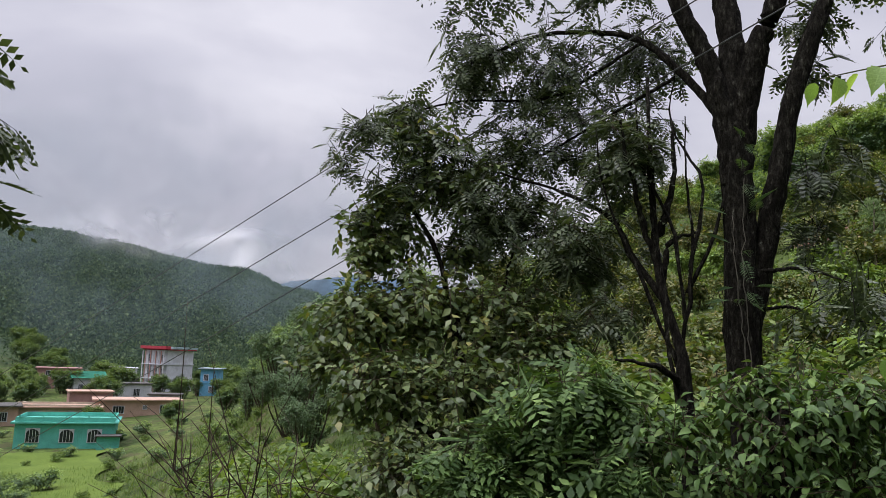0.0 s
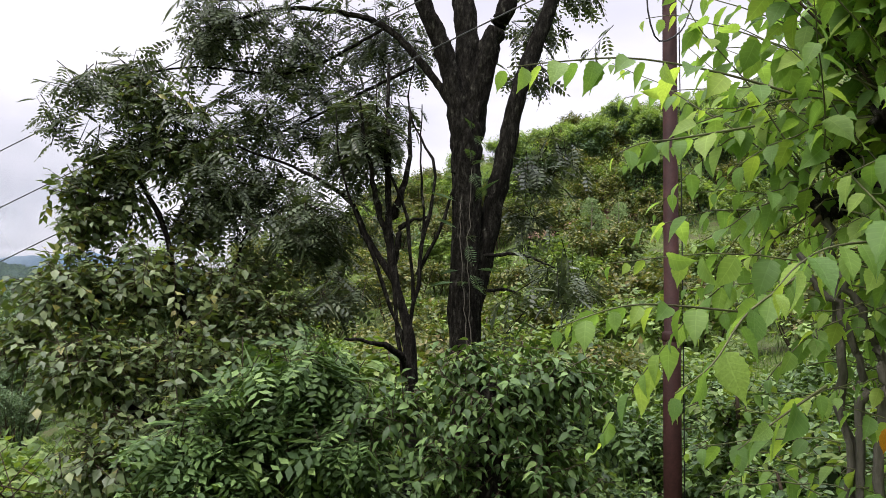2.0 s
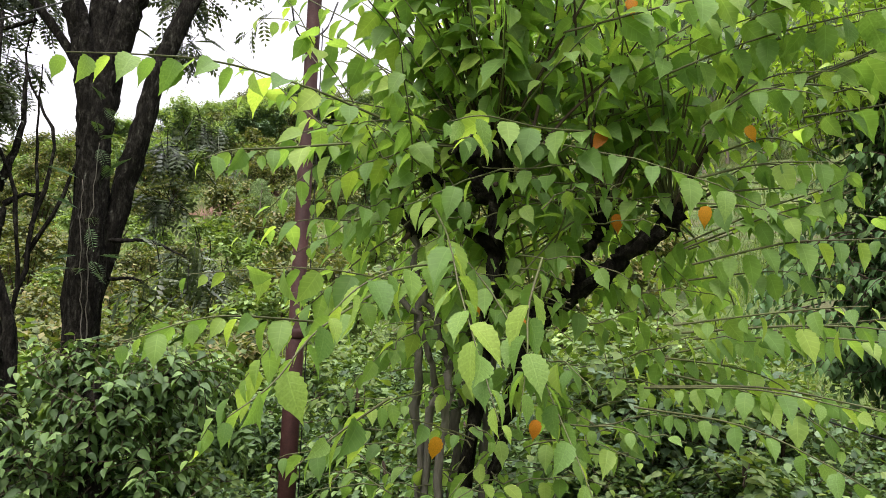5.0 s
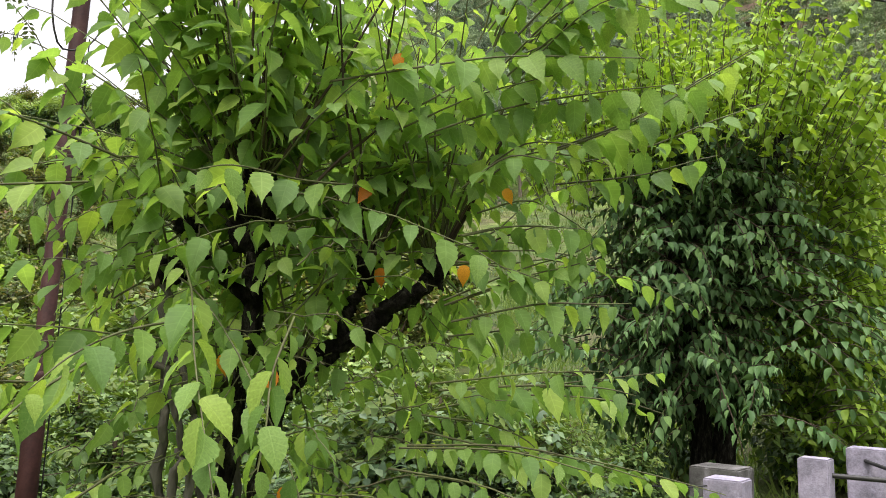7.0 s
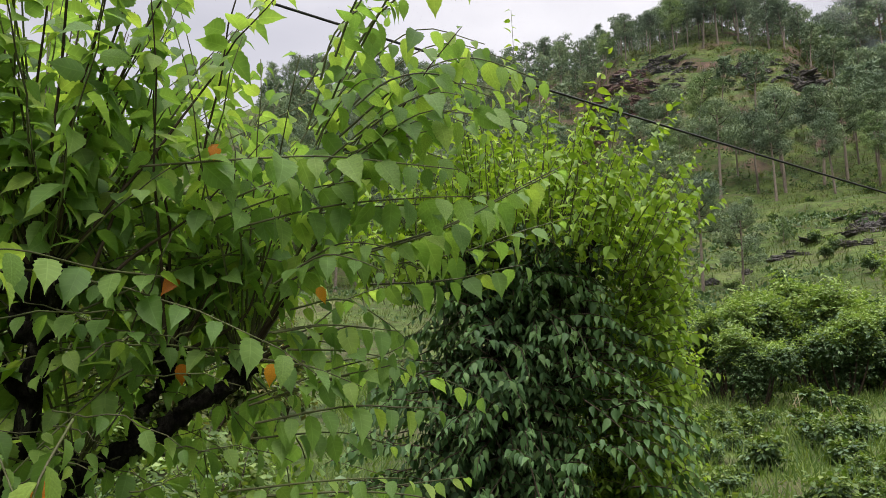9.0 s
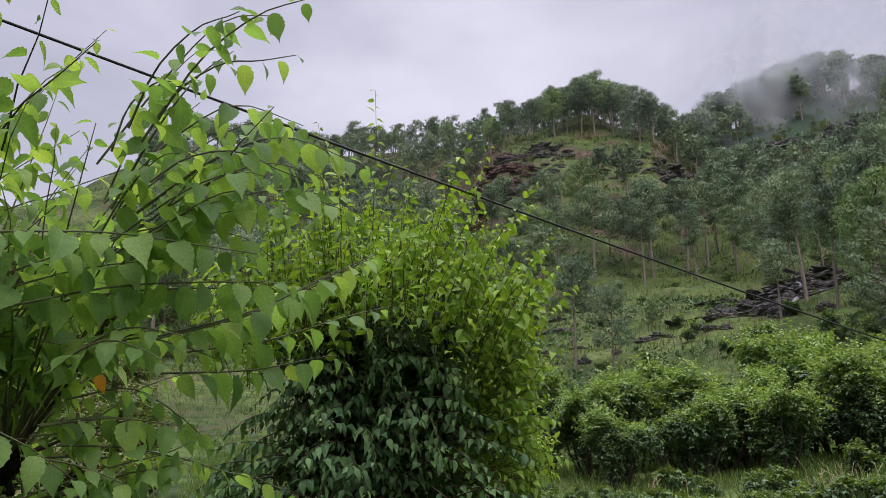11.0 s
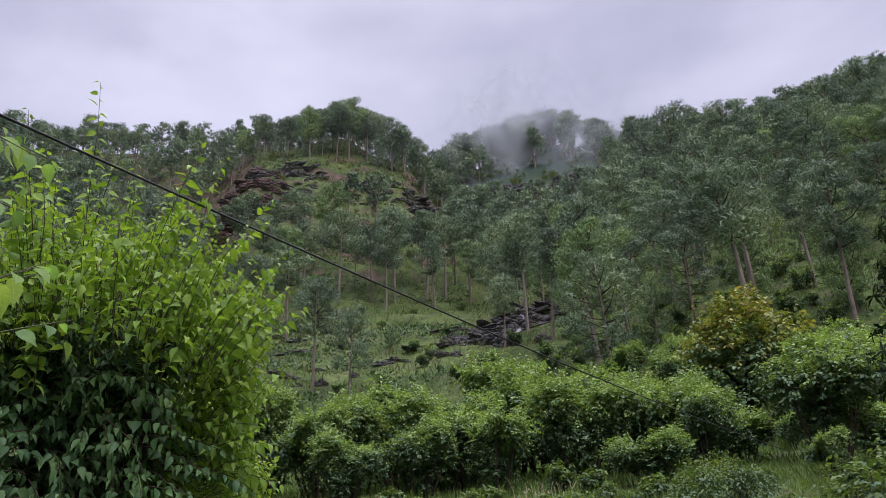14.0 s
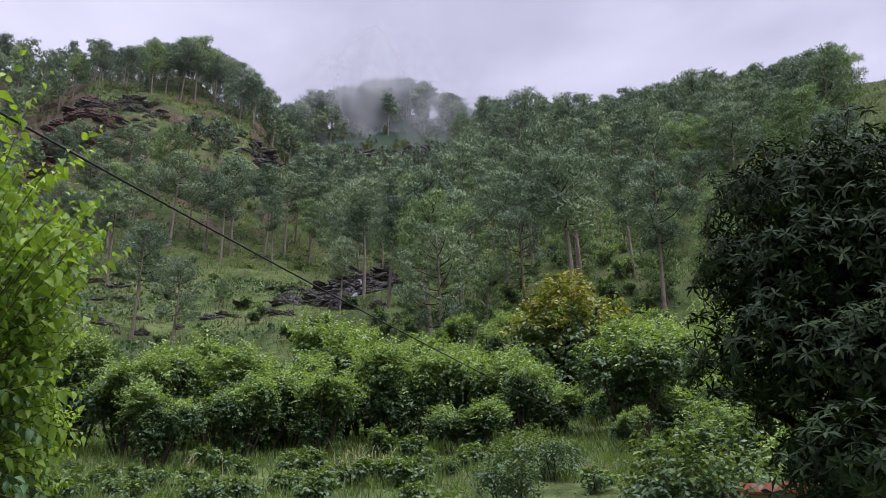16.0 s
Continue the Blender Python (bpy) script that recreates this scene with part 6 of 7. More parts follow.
for top, far in (((3.24, 4.13, 5.19), (-30.16, 51.97, -3.66)), ((3.24, 4.13, 4.70), (-28.51, 52.89, -4.83)), ((3.24, 4.13, 4.29), (-29.71, 52.23, -8.56))):
    wire(top, far, 0.08, 0.006, M_WIRE_PALE, "thin bare aluminium wire strung across the valley slope", 0.018)
wire((3.24, 4.13, 4.97), (20.54, -14.70, 4.67), 0.2, 0.011, M_WIRE, "thick twisted black cable strung above the meadow")


# ---- fence posts by the terrace ----
def fence_post(x, y, top, w, turn, mat, label):
    z = gz(x, y)
    ob = part("fence_post", box_bm(-w / 2, w / 2, -w / 2, w / 2, -0.25, top - z, 0.008), mat)
    ob.matrix_basis = pose(x, y, z, 0, 0, turn)
    return tagged(ob, label, "post", "fence posts")


fence_post(5.31, 0.18, 1.19, 0.16, -8, M_CONCRETE, "square grey concrete fence post with a flat top")
fence_post(5.92, -0.08, 1.22, 0.22, -8, M_CONCRETE, "wide square grey concrete fence post")
fence_post(5.38, -0.42, 1.17, 0.16, -8, M_CONCRETE, "square grey concrete fence post tied with wire")
fence_post(5.56, -0.81, 1.12, 0.16, -8, M_CONCRETE, "square grey concrete fence post with a flat top")
fence_post(4.85, 0.58, 1.09, 0.20, -8, M_CONCRETE, "square grey concrete fence post beside an old pillar")
fence_post(5.40, 0.70, 1.09, 0.29, -10, M_OLDCON, "old mossy concrete pillar stained black")


def rod(name, a, b, r, label, category):
    a, b = np.array(a, float), np.array(b, float)
    ob = part(name, np_mesh(name, *tube(np.linspace(a, b, 4) - a, r, r, 8)), M_IRON)
    ob.matrix_basis = Matrix.Translation(a)
    return tagged(ob, label, category, "fence rails")


rod("fence_rail", (5.31, 0.10, 1.10), (5.38, -0.36, 1.09), 0.014, "thin black iron rail between the posts", "rail")
rod("fence_rail", (5.81, -0.06, 1.15), (5.38, -0.36, 1.09), 0.012, "black iron brace from post to post", "rail")
rod("fence_rail", (5.92, -0.21, 1.14), (6.24, -2.61, 1.00), 0.016, "black iron pipe rail along the meadow", "rail")
wire((4.80, 0.66, 1.05), (3.40, 1.10, 1.3), 0.06, 0.004, M_WIRE, "thin slack wire tied to a fence post")


# ---- rocks on the hill ----
def rock_mesh(seed, sx, sy, sz):
    bm = bmesh.new()
    bmesh.ops.create_icosphere(bm, subdivisions=4, radius=1.0)
    for v in bm.verts:
        n = v.co.normalized()
        k = 1 + 0.35 * noise.noise(n * 1.6 + Vector((seed, 0, 0))) + 0.22 * noise.noise(n * 4 + Vector((0, seed, 0))) + 0.1 * noise.noise(n * 10)
        k += 0.12 * math.floor(3 * noise.noise(Vector((0, 0, n.z * 2.5 + seed)) + n * 0.6))
        v.co = Vector((n.x * sx, n.y * sy, n.z * sz)) * k
    return bm


ROCKS, RED_ROCKS = [], []
for k, (sx, sy, sz) in enumerate(((3.2, 1.6, 1.2), (2.2, 1.5, 1.5), (4.2, 1.4, 0.9), (1.6, 1.2, 0.9))):
    bm = rock_mesh(7.3 * k + 2, sx, sy, sz)
    me = bpy.data.meshes.new("boulder")
    bm.to_mesh(me)
    bm.free()
    me.materials.append(M_ROCK)
    ROCKS.append(me)
    red = me.copy()
    red.materials.clear()
    red.materials.append(M_RED_ROCK)
    RED_ROCKS.append(red)


def outcrop(bearing, r, width, depth, n, scale, seed, label):
    """Ledges and boulders breaking through the turf, strung across the slope."""
    rng = np.random.default_rng(seed)
    c = polar(bearing, r)
    ob = thing("rock_outcrop", Matrix.Translation(c), label, "rock", "outcrops on the hill")
    out, across = Vector((math.sin(radians(bearing)), math.cos(radians(bearing)), 0)), Vector((math.cos(radians(bearing)), -math.sin(radians(bearing)), 0))
    for k in range(n * 2):
        p = c + across * rng.uniform(-0.5, 0.5) * width + out * rng.uniform(-0.5, 0.5) * depth
        s = scale * (rng.uniform(0.25, 0.75) if r > 130 else rng.uniform(0.4, 1.1))
        b = part("boulder", (RED_ROCKS if bearing < 88 else ROCKS)[int(rng.integers(0, 4))], None, ob)
        b.matrix_basis = pose(p.x - c.x, p.y - c.y, gz(p.x, p.y) - c.z, rng.normal(0, 12), rng.normal(0, 12), -bearing + rng.normal(0, 25)) @ Matrix.Scale(s, 4)
    return ob


for k, a in enumerate(((85.5, 156, 18, 10, 22, 1.7), (87.2, 162, 16, 14, 18, 1.4), (94, 166, 26, 14, 12, 0.9), (98, 170, 16, 14, 12, 1.0), (101, 170, 9, 14, 12, 1.4), (85, 166, 24, 16, 30, 1.3), (88.5, 172, 22, 8, 16, 1.0), (101.3, 170, 7, 12, 10, 1.5), (89.7, 172, 14, 10, 8, 1.2), (98.2, 174, 12, 3, 6, 0.7), (91.7, 160, 22, 8, 6, 0.6), (108.7, 96, 8, 8, 11, 0.95), (104.9, 95, 9, 8, 7, 0.55), (101.7, 84, 12, 9, 6, 0.4), (94.7, 80, 14, 9, 5, 0.35), (110.2, 150, 18, 20, 14, 2.0), (120.7, 88, 8, 6, 4, 0.5), (89.7, 100, 20, 20, 6, 0.5), (113.0, 236, 30, 24, 22, 2.6), (108.0, 240, 22, 26, 14, 2.0), (110.0, 222, 20, 14, 10, 1.6), (106.6, 88, 12, 10, 10, 0.7))):
    outcrop(*a, 300 + k, "dark weathered rock ledge breaking through the grass")


def waterfall():
    c = polar(107.9, 95)
    rng = np.random.default_rng(9)
    across = np.array((math.cos(radians(107.9)), -math.sin(radians(107.9)), 0))
    out = np.array((math.sin(radians(107.9)), math.cos(radians(107.9)), 0))
    rows = []
    for k, s in enumerate(np.linspace(0, 1, 16)):
        p = out * (3.5 - 8.5 * s) + across * (1.1 * math.sin(3 * s))
        x, y = c.x + p[0], c.y + p[1]
        w = 0.1 + 0.16 * s + 0.05 * math.sin(9 * s)
        lift = 0.5 * (1 - s) ** 0.5 + 0.2
        for u in (-1, -0.3, 0.3, 1):
            q = p + across * u * w
            rows.append((q[0], q[1], gz(x, y) - c.z + lift + rng.normal(0, 0.05) - 0.15 * u * u))
    v = np.array(rows)
    i, j = np.meshgrid(np.arange(15), np.arange(3), indexing="ij")
    f = np.stack([i * 4 + j, i * 4 + j + 1, (i + 1) * 4 + j + 1, (i + 1) * 4 + j], -1).reshape(-1, 4)
    ob = part("waterfall", np_mesh("waterfall", v, f), M_WATER)
    ob.matrix_basis = Matrix.Translation(c)
    tagged(ob, "thin pale waterfall running down dark rocks", "waterfall")


waterfall()

# ---- the yellow-tinged tree at the foot of the hill ----
zy = gz(32.46, -21.84)
stem_tree("blossoming_tree", "dense tree with yellowish and russet blossom tips", (32.46, -21.84),
          [([(32.46, -21.84, zy - 0.3), (32.46, -21.84, zy + 2.0), (32.24, -22.13, zy + 4.5)], 0.25, 0.08), ([(32.46, -21.84, zy + 1.8), (33.12, -20.88, zy + 3.5)], 0.12, 0.05)],
          [("lower_crown", [(32.4, -21.9, zy + 1.4, 2.6, 2.6, 1.5), (32.41, -21.86, zy + 3.0, 2.8, 2.8, 2.1), (33.07, -20.84, zy + 2.8, 2.1, 2.1, 1.7), (31.56, -23.29, zy + 3.0, 2.2, 2.2, 1.8)], 620, 6, 0.26, OVAL, M_BELT, 0.7),
           ("blossom_crown", [(32.26, -21.85, zy + 4.9, 2.4, 2.4, 1.7), (32.93, -20.67, zy + 4.1, 1.8, 1.8, 1.4), (31.46, -23.28, zy + 4.4, 1.8, 1.8, 1.4), (32.14, -22.12, zy + 6.1, 1.4, 1.4, 1.0)], 460, 7, 0.28, OVAL, M_YELLOW, 0.6)], 91, M_BARK, up=0.5, inner=0.6)


# ---- grass, weeds and far woods, past counting ----
def tufts(name, label, seed, n, b0, b1, r0, r1, height, mat, power=0.7, keep=None):
    rng = np.random.default_rng(seed)
    b, r = np.radians(rng.uniform(b0, b1, n)), r0 + (r1 - r0) * rng.random(n) ** power
    x, y = r * np.sin(b), r * np.cos(b)
    ok = fbm(x / 2.3, y / 2.3, 3) > -0.75
    x, y, r = x[ok], y[ok], r[ok]
    z = ground_z(x, y)
    nb = 5
    P = np.repeat(np.stack([x, y, z - 0.03], -1), nb, 0) + rng.normal(0, 1, (len(x) * nb, 3)) * np.array((0.09, 0.09, 0)) * np.repeat(1 + r / 20, nb)[:, None]
    D = rng.normal(0, 0.42, P.shape) + (0, 0, 1)
    S = height * rng.uniform(0.5, 1.25, len(P)) * np.repeat(1 + r / 60, nb)
    blade = (np.array([(-0.05, 0, 0), (0.05, 0, 0), (0, 1, -0.2)], float), np.array([(0, 1, 2)]))
    ob = part(name, np_mesh(name, *leaves(P, D, rng.normal(size=P.shape), S, blade)), mat, kind="stuff")
    return tagged(ob, label, "grass")


tufts("meadow_grass", "rank green meadow grass and weeds", 501, 24000, 66, 150, 6, 45, 0.27, M_FIELD)
tufts("slope_grass", "long pale grass on the valley slope", 502, 22000, -34, 62, 7, 90, 0.26, M_FIELD)
tufts("hill_grass", "tussocks of grass on the open hillside", 503, 26000, 60, 150, 45, 200, 0.3, M_HILLGRASS, 0.9)


def dry_stalks(bearing, r, n, seed):
    """A stand of pale dead stems."""
    rng = np.random.default_rng(seed)
    c = polar(bearing, r)
    ob = thing("dry_stalks", Matrix.Translation(c), "stand of straw-coloured dead stems in the meadow", "weeds")
    for k in range(n):
        x, y = rng.normal(0, 0.6), rng.normal(0, 0.4)
        z = gz(c.x + x, c.y + y) - c.z
        h = rng.uniform(0.35, 0.8)
        tip = np.array((x, y, z)) + (rng.normal(0, 0.12), rng.normal(0, 0.12), h)
        part("stalk", np_mesh("stalk", *tube(curve_pts([(x, y, z - 0.05), (x + rng.normal(0, 0.03), y, z + h * 0.5), tip], 5), 0.014, 0.006, 4)), M_STRAW, ob)


M_STRAW = surface("dry_stem", [(0.3, (0.22, 0.19, 0.1)), (0.7, (0.42, 0.38, 0.22))], 5.0, 0.9, 40, 0.2, 0.003)
dry_stalks(109.5, 21.5, 34, 71)
dry_stalks(99.0, 21.5, 10, 72)


def scrub():
    rng = np.random.default_rng(93)
    n = 14000
    b, r = np.radians(np.where(rng.random(n) < 0.35, rng.uniform(80, 104, n), rng.uniform(4, 150, n))), 44 + 155 * rng.random(n) ** 0.8
    x, y = r * np.sin(b), r * np.cos(b)
    ok = fbm(x / 9, y / 9, 4) > 0.0
    x, y = x[ok], y[ok]
    s = rng.uniform(0.25, 1.0, len(x))
    m = 9
    u = unit(rng.normal(size=(len(x), m, 3)) + (0, 0, 0.6))
    P = np.stack([x, y, ground_z(x, y) + s * 0.2], -1)[:, None] + u * s[:, None, None] * np.array((0.7, 0.7, 0.45))
    ob = part("hill_scrub", np_mesh("hill_scrub", *leaves(P.reshape(-1, 3), (u + rng.normal(0, 0.6, u.shape)).reshape(-1, 3), rng.normal(size=(len(x) * m, 3)), np.repeat(s * 0.6, m), SMALL)), M_BELT, kind="stuff")
    tagged(ob, "low dark scrub dotted over the hillside", "scrub")


scrub()


def far_woods():
    rng = np.random.default_rng(88)
    n = 42000
    b, r = np.radians(rng.uniform(-34, 2, n)), 230 + 850 * rng.random(n) ** 0.65
    x, y = r * np.sin(b), r * np.cos(b)
    ok = fbm(x / 60, y / 60, 3) > -1.35
    x, y = x[ok], y[ok]
    z = ground_z(x, y)
    s = rng.uniform(2.0, 6.0, len(x)) * (1 + 0.3 * fbm(x / 130, y / 130, 2)) * np.clip(np.hypot(x, y) / 600, 0.5, 1)
    m = 8
    u = unit(rng.normal(size=(len(x), m, 3)) + (0, 0, 0.5))
    P = np.stack([x, y, z + s * 0.55], -1)[:, None] + u * s[:, None, None] * np.array((0.55, 0.55, 0.6)) * rng.uniform(0.5, 1.0, (len(x), m, 1))
    D = u + rng.normal(0, 0.6, u.shape)
    ob = part("far_wood", np_mesh("far_wood", *leaves(P.reshape(-1, 3), D.reshape(-1, 3), rng.normal(size=(len(x) * m, 3)), np.repeat(s * 0.45, m), SMALL)), M_FARLEAF, kind="stuff")
    tagged(ob, "hazy green woods on the far side of the valley", "woods")


far_woods()


# ---- mist drifting along the ridges, and sheets for distance haze ----
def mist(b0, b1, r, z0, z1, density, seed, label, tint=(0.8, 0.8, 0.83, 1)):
    """A thin curved sheet for cloud or distance haze, thinning out to its edges."""
    a = np.radians(np.linspace(b0, b1, 60))
    h = np.linspace(0, 1, 14)
    A, H = np.meshgrid(a, h, indexing="ij")
    R = r * (1 + 0.05 * fbm(A * 20 + seed, H * 2, 3))
    v = np.stack([R * np.sin(A), R * np.cos(A), z0 + (z1 - z0) * H], -1).reshape(-1, 3)
    i, j = np.meshgrid(np.arange(59), np.arange(13), indexing="ij")
    f = np.stack([i * 14 + j, i * 14 + j + 1, (i + 1) * 14 + j + 1, (i + 1) * 14 + j], -1).reshape(-1, 4)
    me = np_mesh("mist_or_haze_sheet", v, f)
    uv = me.uv_layers.new(name="span")
    idx = np.zeros(len(me.loops), np.int32)
    me.loops.foreach_get("vertex_index", idx)
    uv.data.foreach_set("uv", np.stack([idx // 14 / 59.0, idx % 14 / 13.0], -1).astype(np.float32).ravel())
    m, nt, out = node_mat("mist")
    uvn = nt.nodes.new("ShaderNodeUVMap")
    uvn.uv_map = "span"
    sp = nt.nodes.new("ShaderNodeSeparateXYZ")
    nt.links.new(uvn.outputs["UV"], sp.inputs[0])

    def fade(sock):
        k = nt.nodes.new("ShaderNodeMath")
        k.operation = "PINGPONG"
        k.inputs[1].default_value = 0.5
        nt.links.new(sock, k.inputs[0])
        e = nt.nodes.new("ShaderNodeMapRange")
        e.interpolation_type = "SMOOTHSTEP"
        e.inputs["From Max"].default_value = 0.42
        nt.links.new(k.outputs[0], e.inputs["Value"])
        return e.outputs["Result"]

    def times(p, q):
        k = nt.nodes.new("ShaderNodeMath")
        k.operation = "MULTIPLY"
        for s, v in zip(k.inputs, (p, q)):
            if isinstance(v, float):
                s.default_value = v
            else:
                nt.links.new(v, s)
        return k.outputs[0]

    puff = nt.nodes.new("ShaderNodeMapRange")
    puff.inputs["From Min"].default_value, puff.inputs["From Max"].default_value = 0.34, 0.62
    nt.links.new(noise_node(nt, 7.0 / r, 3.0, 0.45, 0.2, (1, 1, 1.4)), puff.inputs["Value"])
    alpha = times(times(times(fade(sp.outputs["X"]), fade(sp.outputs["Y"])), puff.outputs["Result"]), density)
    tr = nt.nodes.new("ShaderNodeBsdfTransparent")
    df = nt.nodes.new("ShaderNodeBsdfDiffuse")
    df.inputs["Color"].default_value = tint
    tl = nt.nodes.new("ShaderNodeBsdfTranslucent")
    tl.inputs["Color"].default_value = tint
    ms = nt.nodes.new("ShaderNodeMixShader")
    nt.links.new(df.outputs[0], ms.inputs[1])
    nt.links.new(tl.outputs[0], ms.inputs[2])
    mx = nt.nodes.new("ShaderNodeMixShader")
    nt.links.new(alpha, mx.inputs[0])
    nt.links.new(tr.outputs[0], mx.inputs[1])
    nt.links.new(ms.outputs[0], mx.inputs[2])
    nt.links.new(mx.outputs[0], out.inputs["Surface"])
    ob = part("mist_or_haze_sheet", me, m, kind="structure")
    ob.visible_shadow = False
    tagged(ob, label, "mist")


mist(96.7, 121.7, 255, 124, 196, 0.42, 1.0, "low grey cloud drifting over the pine ridge")
mist(98.7, 123.7, 276, 136, 212, 0.5, 4.0, "low grey cloud drifting over the pine ridge")
# two tinted sheets added to stand in for the haze of distance
mist(58, 152, 152, 20, 190, 0.03, 5.0, "thin tinted sheet for the distance haze before the pine hill", (0.62, 0.66, 0.7, 1))
mist(-48, 12, 430, -30, 170, 0.3, 3.0, "thin blue-tinted sheet for the distance haze over the far valley", (0.36, 0.46, 0.54, 1))
mist(-25.5, -12, 840, 84, 150, 0.9, 2.0, "white mist rising over the far valley slope")
mist(-30, -2, 1150, 70, 190, 0.9, 7.0, "white mist rising over the far valley slope")


# ---- paddy and village in the valley ----
M_PADDY = surface("young_rice", [(0.3, (0.085, 0.135, 0.025)), (0.6, (0.125, 0.18, 0.035)), (0.8, (0.16, 0.21, 0.05))], 0.25, 0.9, 6.0, 0.5, 0.05, spec=0.1)


def paddy(b0, b1, r0, r1):
    a, r = np.radians(np.linspace(b0, b1, 30)), np.linspace(r0, r1, 30)
    A, R = np.meshgrid(a, r, indexing="ij")
    A = A + (A - a[0]) / (a[-1] - a[0]) * 0.03 * fbm(R / 7, R * 0, 3)
    x, y = R * np.sin(A), R * np.cos(A)
    v = np.stack([x, y, ground_z(x, y) + 0.25], -1).reshape(-1, 3)
    i, j = np.meshgrid(np.arange(29), np.arange(29), indexing="ij")
    f = np.stack([i * 30 + j, i * 30 + j + 1, (i + 1) * 30 + j + 1, (i + 1) * 30 + j], -1).reshape(-1, 4)
    ob = part("paddy_field", np_mesh("paddy_field", v, f[:, ::-1]), M_PADDY, kind="structure")
    tagged(ob, "bright green rice paddy beside the village", "field")


paddy(-44, -20.5, 60, 104)


def plaster(name, c):
    return surface(name, [(0.3, tuple(k * 0.75 for k in c)), (0.6, c), (0.8, tuple(min(1, k * 1.1) for k in c))], 0.9, 0.9, 8.0, 0.2, 0.01)


M_TEAL, M_WHITE, M_PEACH = plaster("teal_paint", (0.13, 0.52, 0.43)), plaster("white_paint", (0.62, 0.63, 0.7)), plaster("peach_paint", (0.55, 0.37, 0.29))
M_PINK, M_BLUE, M_CREAM = plaster("pink_paint", (0.42, 0.24, 0.22)), plaster("blue_paint", (0.16, 0.42, 0.66)), plaster("cream_paint", (0.6, 0.52, 0.42))
M_RED, M_GREEN, M_TIN = plaster("red_sheet", (0.5, 0.06, 0.09)), plaster("green_sheet", (0.06, 0.33, 0.22)), plaster("pale_sheet", (0.36, 0.46, 0.5))
M_TERRA = plaster("terracotta_paint", (0.4, 0.15, 0.1))
M_PANE, _pt, _po = node_mat("dark_glass")
_pb = _pt.nodes.new("ShaderNodeBsdfPrincipled")
_pb.inputs["Base Color"].default_value = (0.02, 0.025, 0.03, 1)
_pb.inputs["Roughness"].default_value = 0.15
_pt.links.new(_pb.outputs[0], _po.inputs["Surface"])


def window(parent, x, z, w, h, face, arched=False, bars=3, frame_mat=None):
    """A window set in a wall's face (y = face): frame, pane and bars."""
    fr = part("window", box_bm(x - w / 2 - 0.1, x + w / 2 + 0.1, face - 0.06, face + 0.05, z - 0.1, z + h + 0.1, 0.01), frame_mat or M_WHITE, parent)
    if arched:
        bm = bmesh.new()
        pts = [(x - w / 2, z), (x + w / 2, z)] + [(x + w / 2 * math.cos(t), z + h * 0.62 + h * 0.38 * math.sin(t)) for t in np.linspace(0, math.pi, 11)]
        vs = [bm.verts.new((px, face - 0.09, pz)) for px, pz in pts]
        f = bm.faces.new(vs)
        r = bmesh.ops.extrude_face_region(bm, geom=[f])
        bmesh.ops.translate(bm, verts=[g for g in r["geom"] if isinstance(g, bmesh.types.BMVert)], vec=(0, 0.05, 0))
        part("pane", bm, M_PANE, fr)
    else:
        part("pane", box_bm(x - w / 2, x + w / 2, face - 0.09, face - 0.02, z, z + h), M_PANE, fr)
    for k in range(bars):
        bx = x - w / 2 + w * (k + 1) / (bars + 1)
        part("bar", box_bm(bx - 0.025, bx + 0.025, face - 0.12, face - 0.08, z, z + h * 0.95), M_WHITE, fr)


def house(bearing, r, turn, w, d, h, wall_mat, label, roof="flat", roof_mat=None, windows=(), arched=False, storeys=1, parapet=0.0, overhang=0.3, ledge_mat=None):
    c = polar(bearing, r)
    ob = thing("house", pose(c.x, c.y, c.z, 0, 0, -bearing + turn), label, "house", "village houses")
    part("wall", box_bm(-w / 2, w / 2, 0, d, -0.8, h, 0.02), wall_mat, ob)
    lm = ledge_mat or wall_mat
    for s in range(1, storeys):
        part("floor_band", box_bm(-w / 2 - 0.15, w / 2 + 0.15, -0.15, d + 0.15, h * s / storeys - 0.12, h * s / storeys + 0.12, 0.02), lm, ob)
    if roof == "flat":
        part("roof", box_bm(-w / 2 - overhang, w / 2 + overhang, -overhang, d + overhang, h + 0.003, h + 0.22, 0.03), roof_mat or lm, ob)
        if parapet:
            for x0, x1, y0, y1 in ((-w / 2, w / 2, 0, 0.15), (-w / 2, w / 2, d - 0.15, d), (-w / 2, -w / 2 + 0.15, 0.16, d - 0.16), (w / 2 - 0.15, w / 2, 0.16, d - 0.16)):
                part("parapet", box_bm(x0, x1, y0, y1, h + 0.223, h + 0.22 + parapet, 0.02), lm, ob)
    else:
        bm = bmesh.new()
        o = overhang
        z0, z1 = h + 0.01, h + 0.01 + 0.22 * d
        vs = [bm.verts.new(p) for p in ((-w / 2 - o, -o, z0), (w / 2 + o, -o, z0), (w / 2 + o, d / 2, z1), (-w / 2 - o, d / 2, z1), (-w / 2 - o, d + o, z0), (w / 2 + o, d + o, z0))]
        bm.faces.new((vs[0], vs[1], vs[2], vs[3]))
        bm.faces.new((vs[3], vs[2], vs[5], vs[4]))
        bm.faces.new((vs[0], vs[3], vs[4]))
        bm.faces.new((vs[1], vs[5], vs[2]))
        bmesh.ops.solidify(bm, geom=bm.faces[:], thickness=0.08)
        part("roof", bm, roof_mat, ob)
    for x, z, ww, hh in windows:
        window(ob, x, z, ww, hh, 0.0, arched)
    return ob


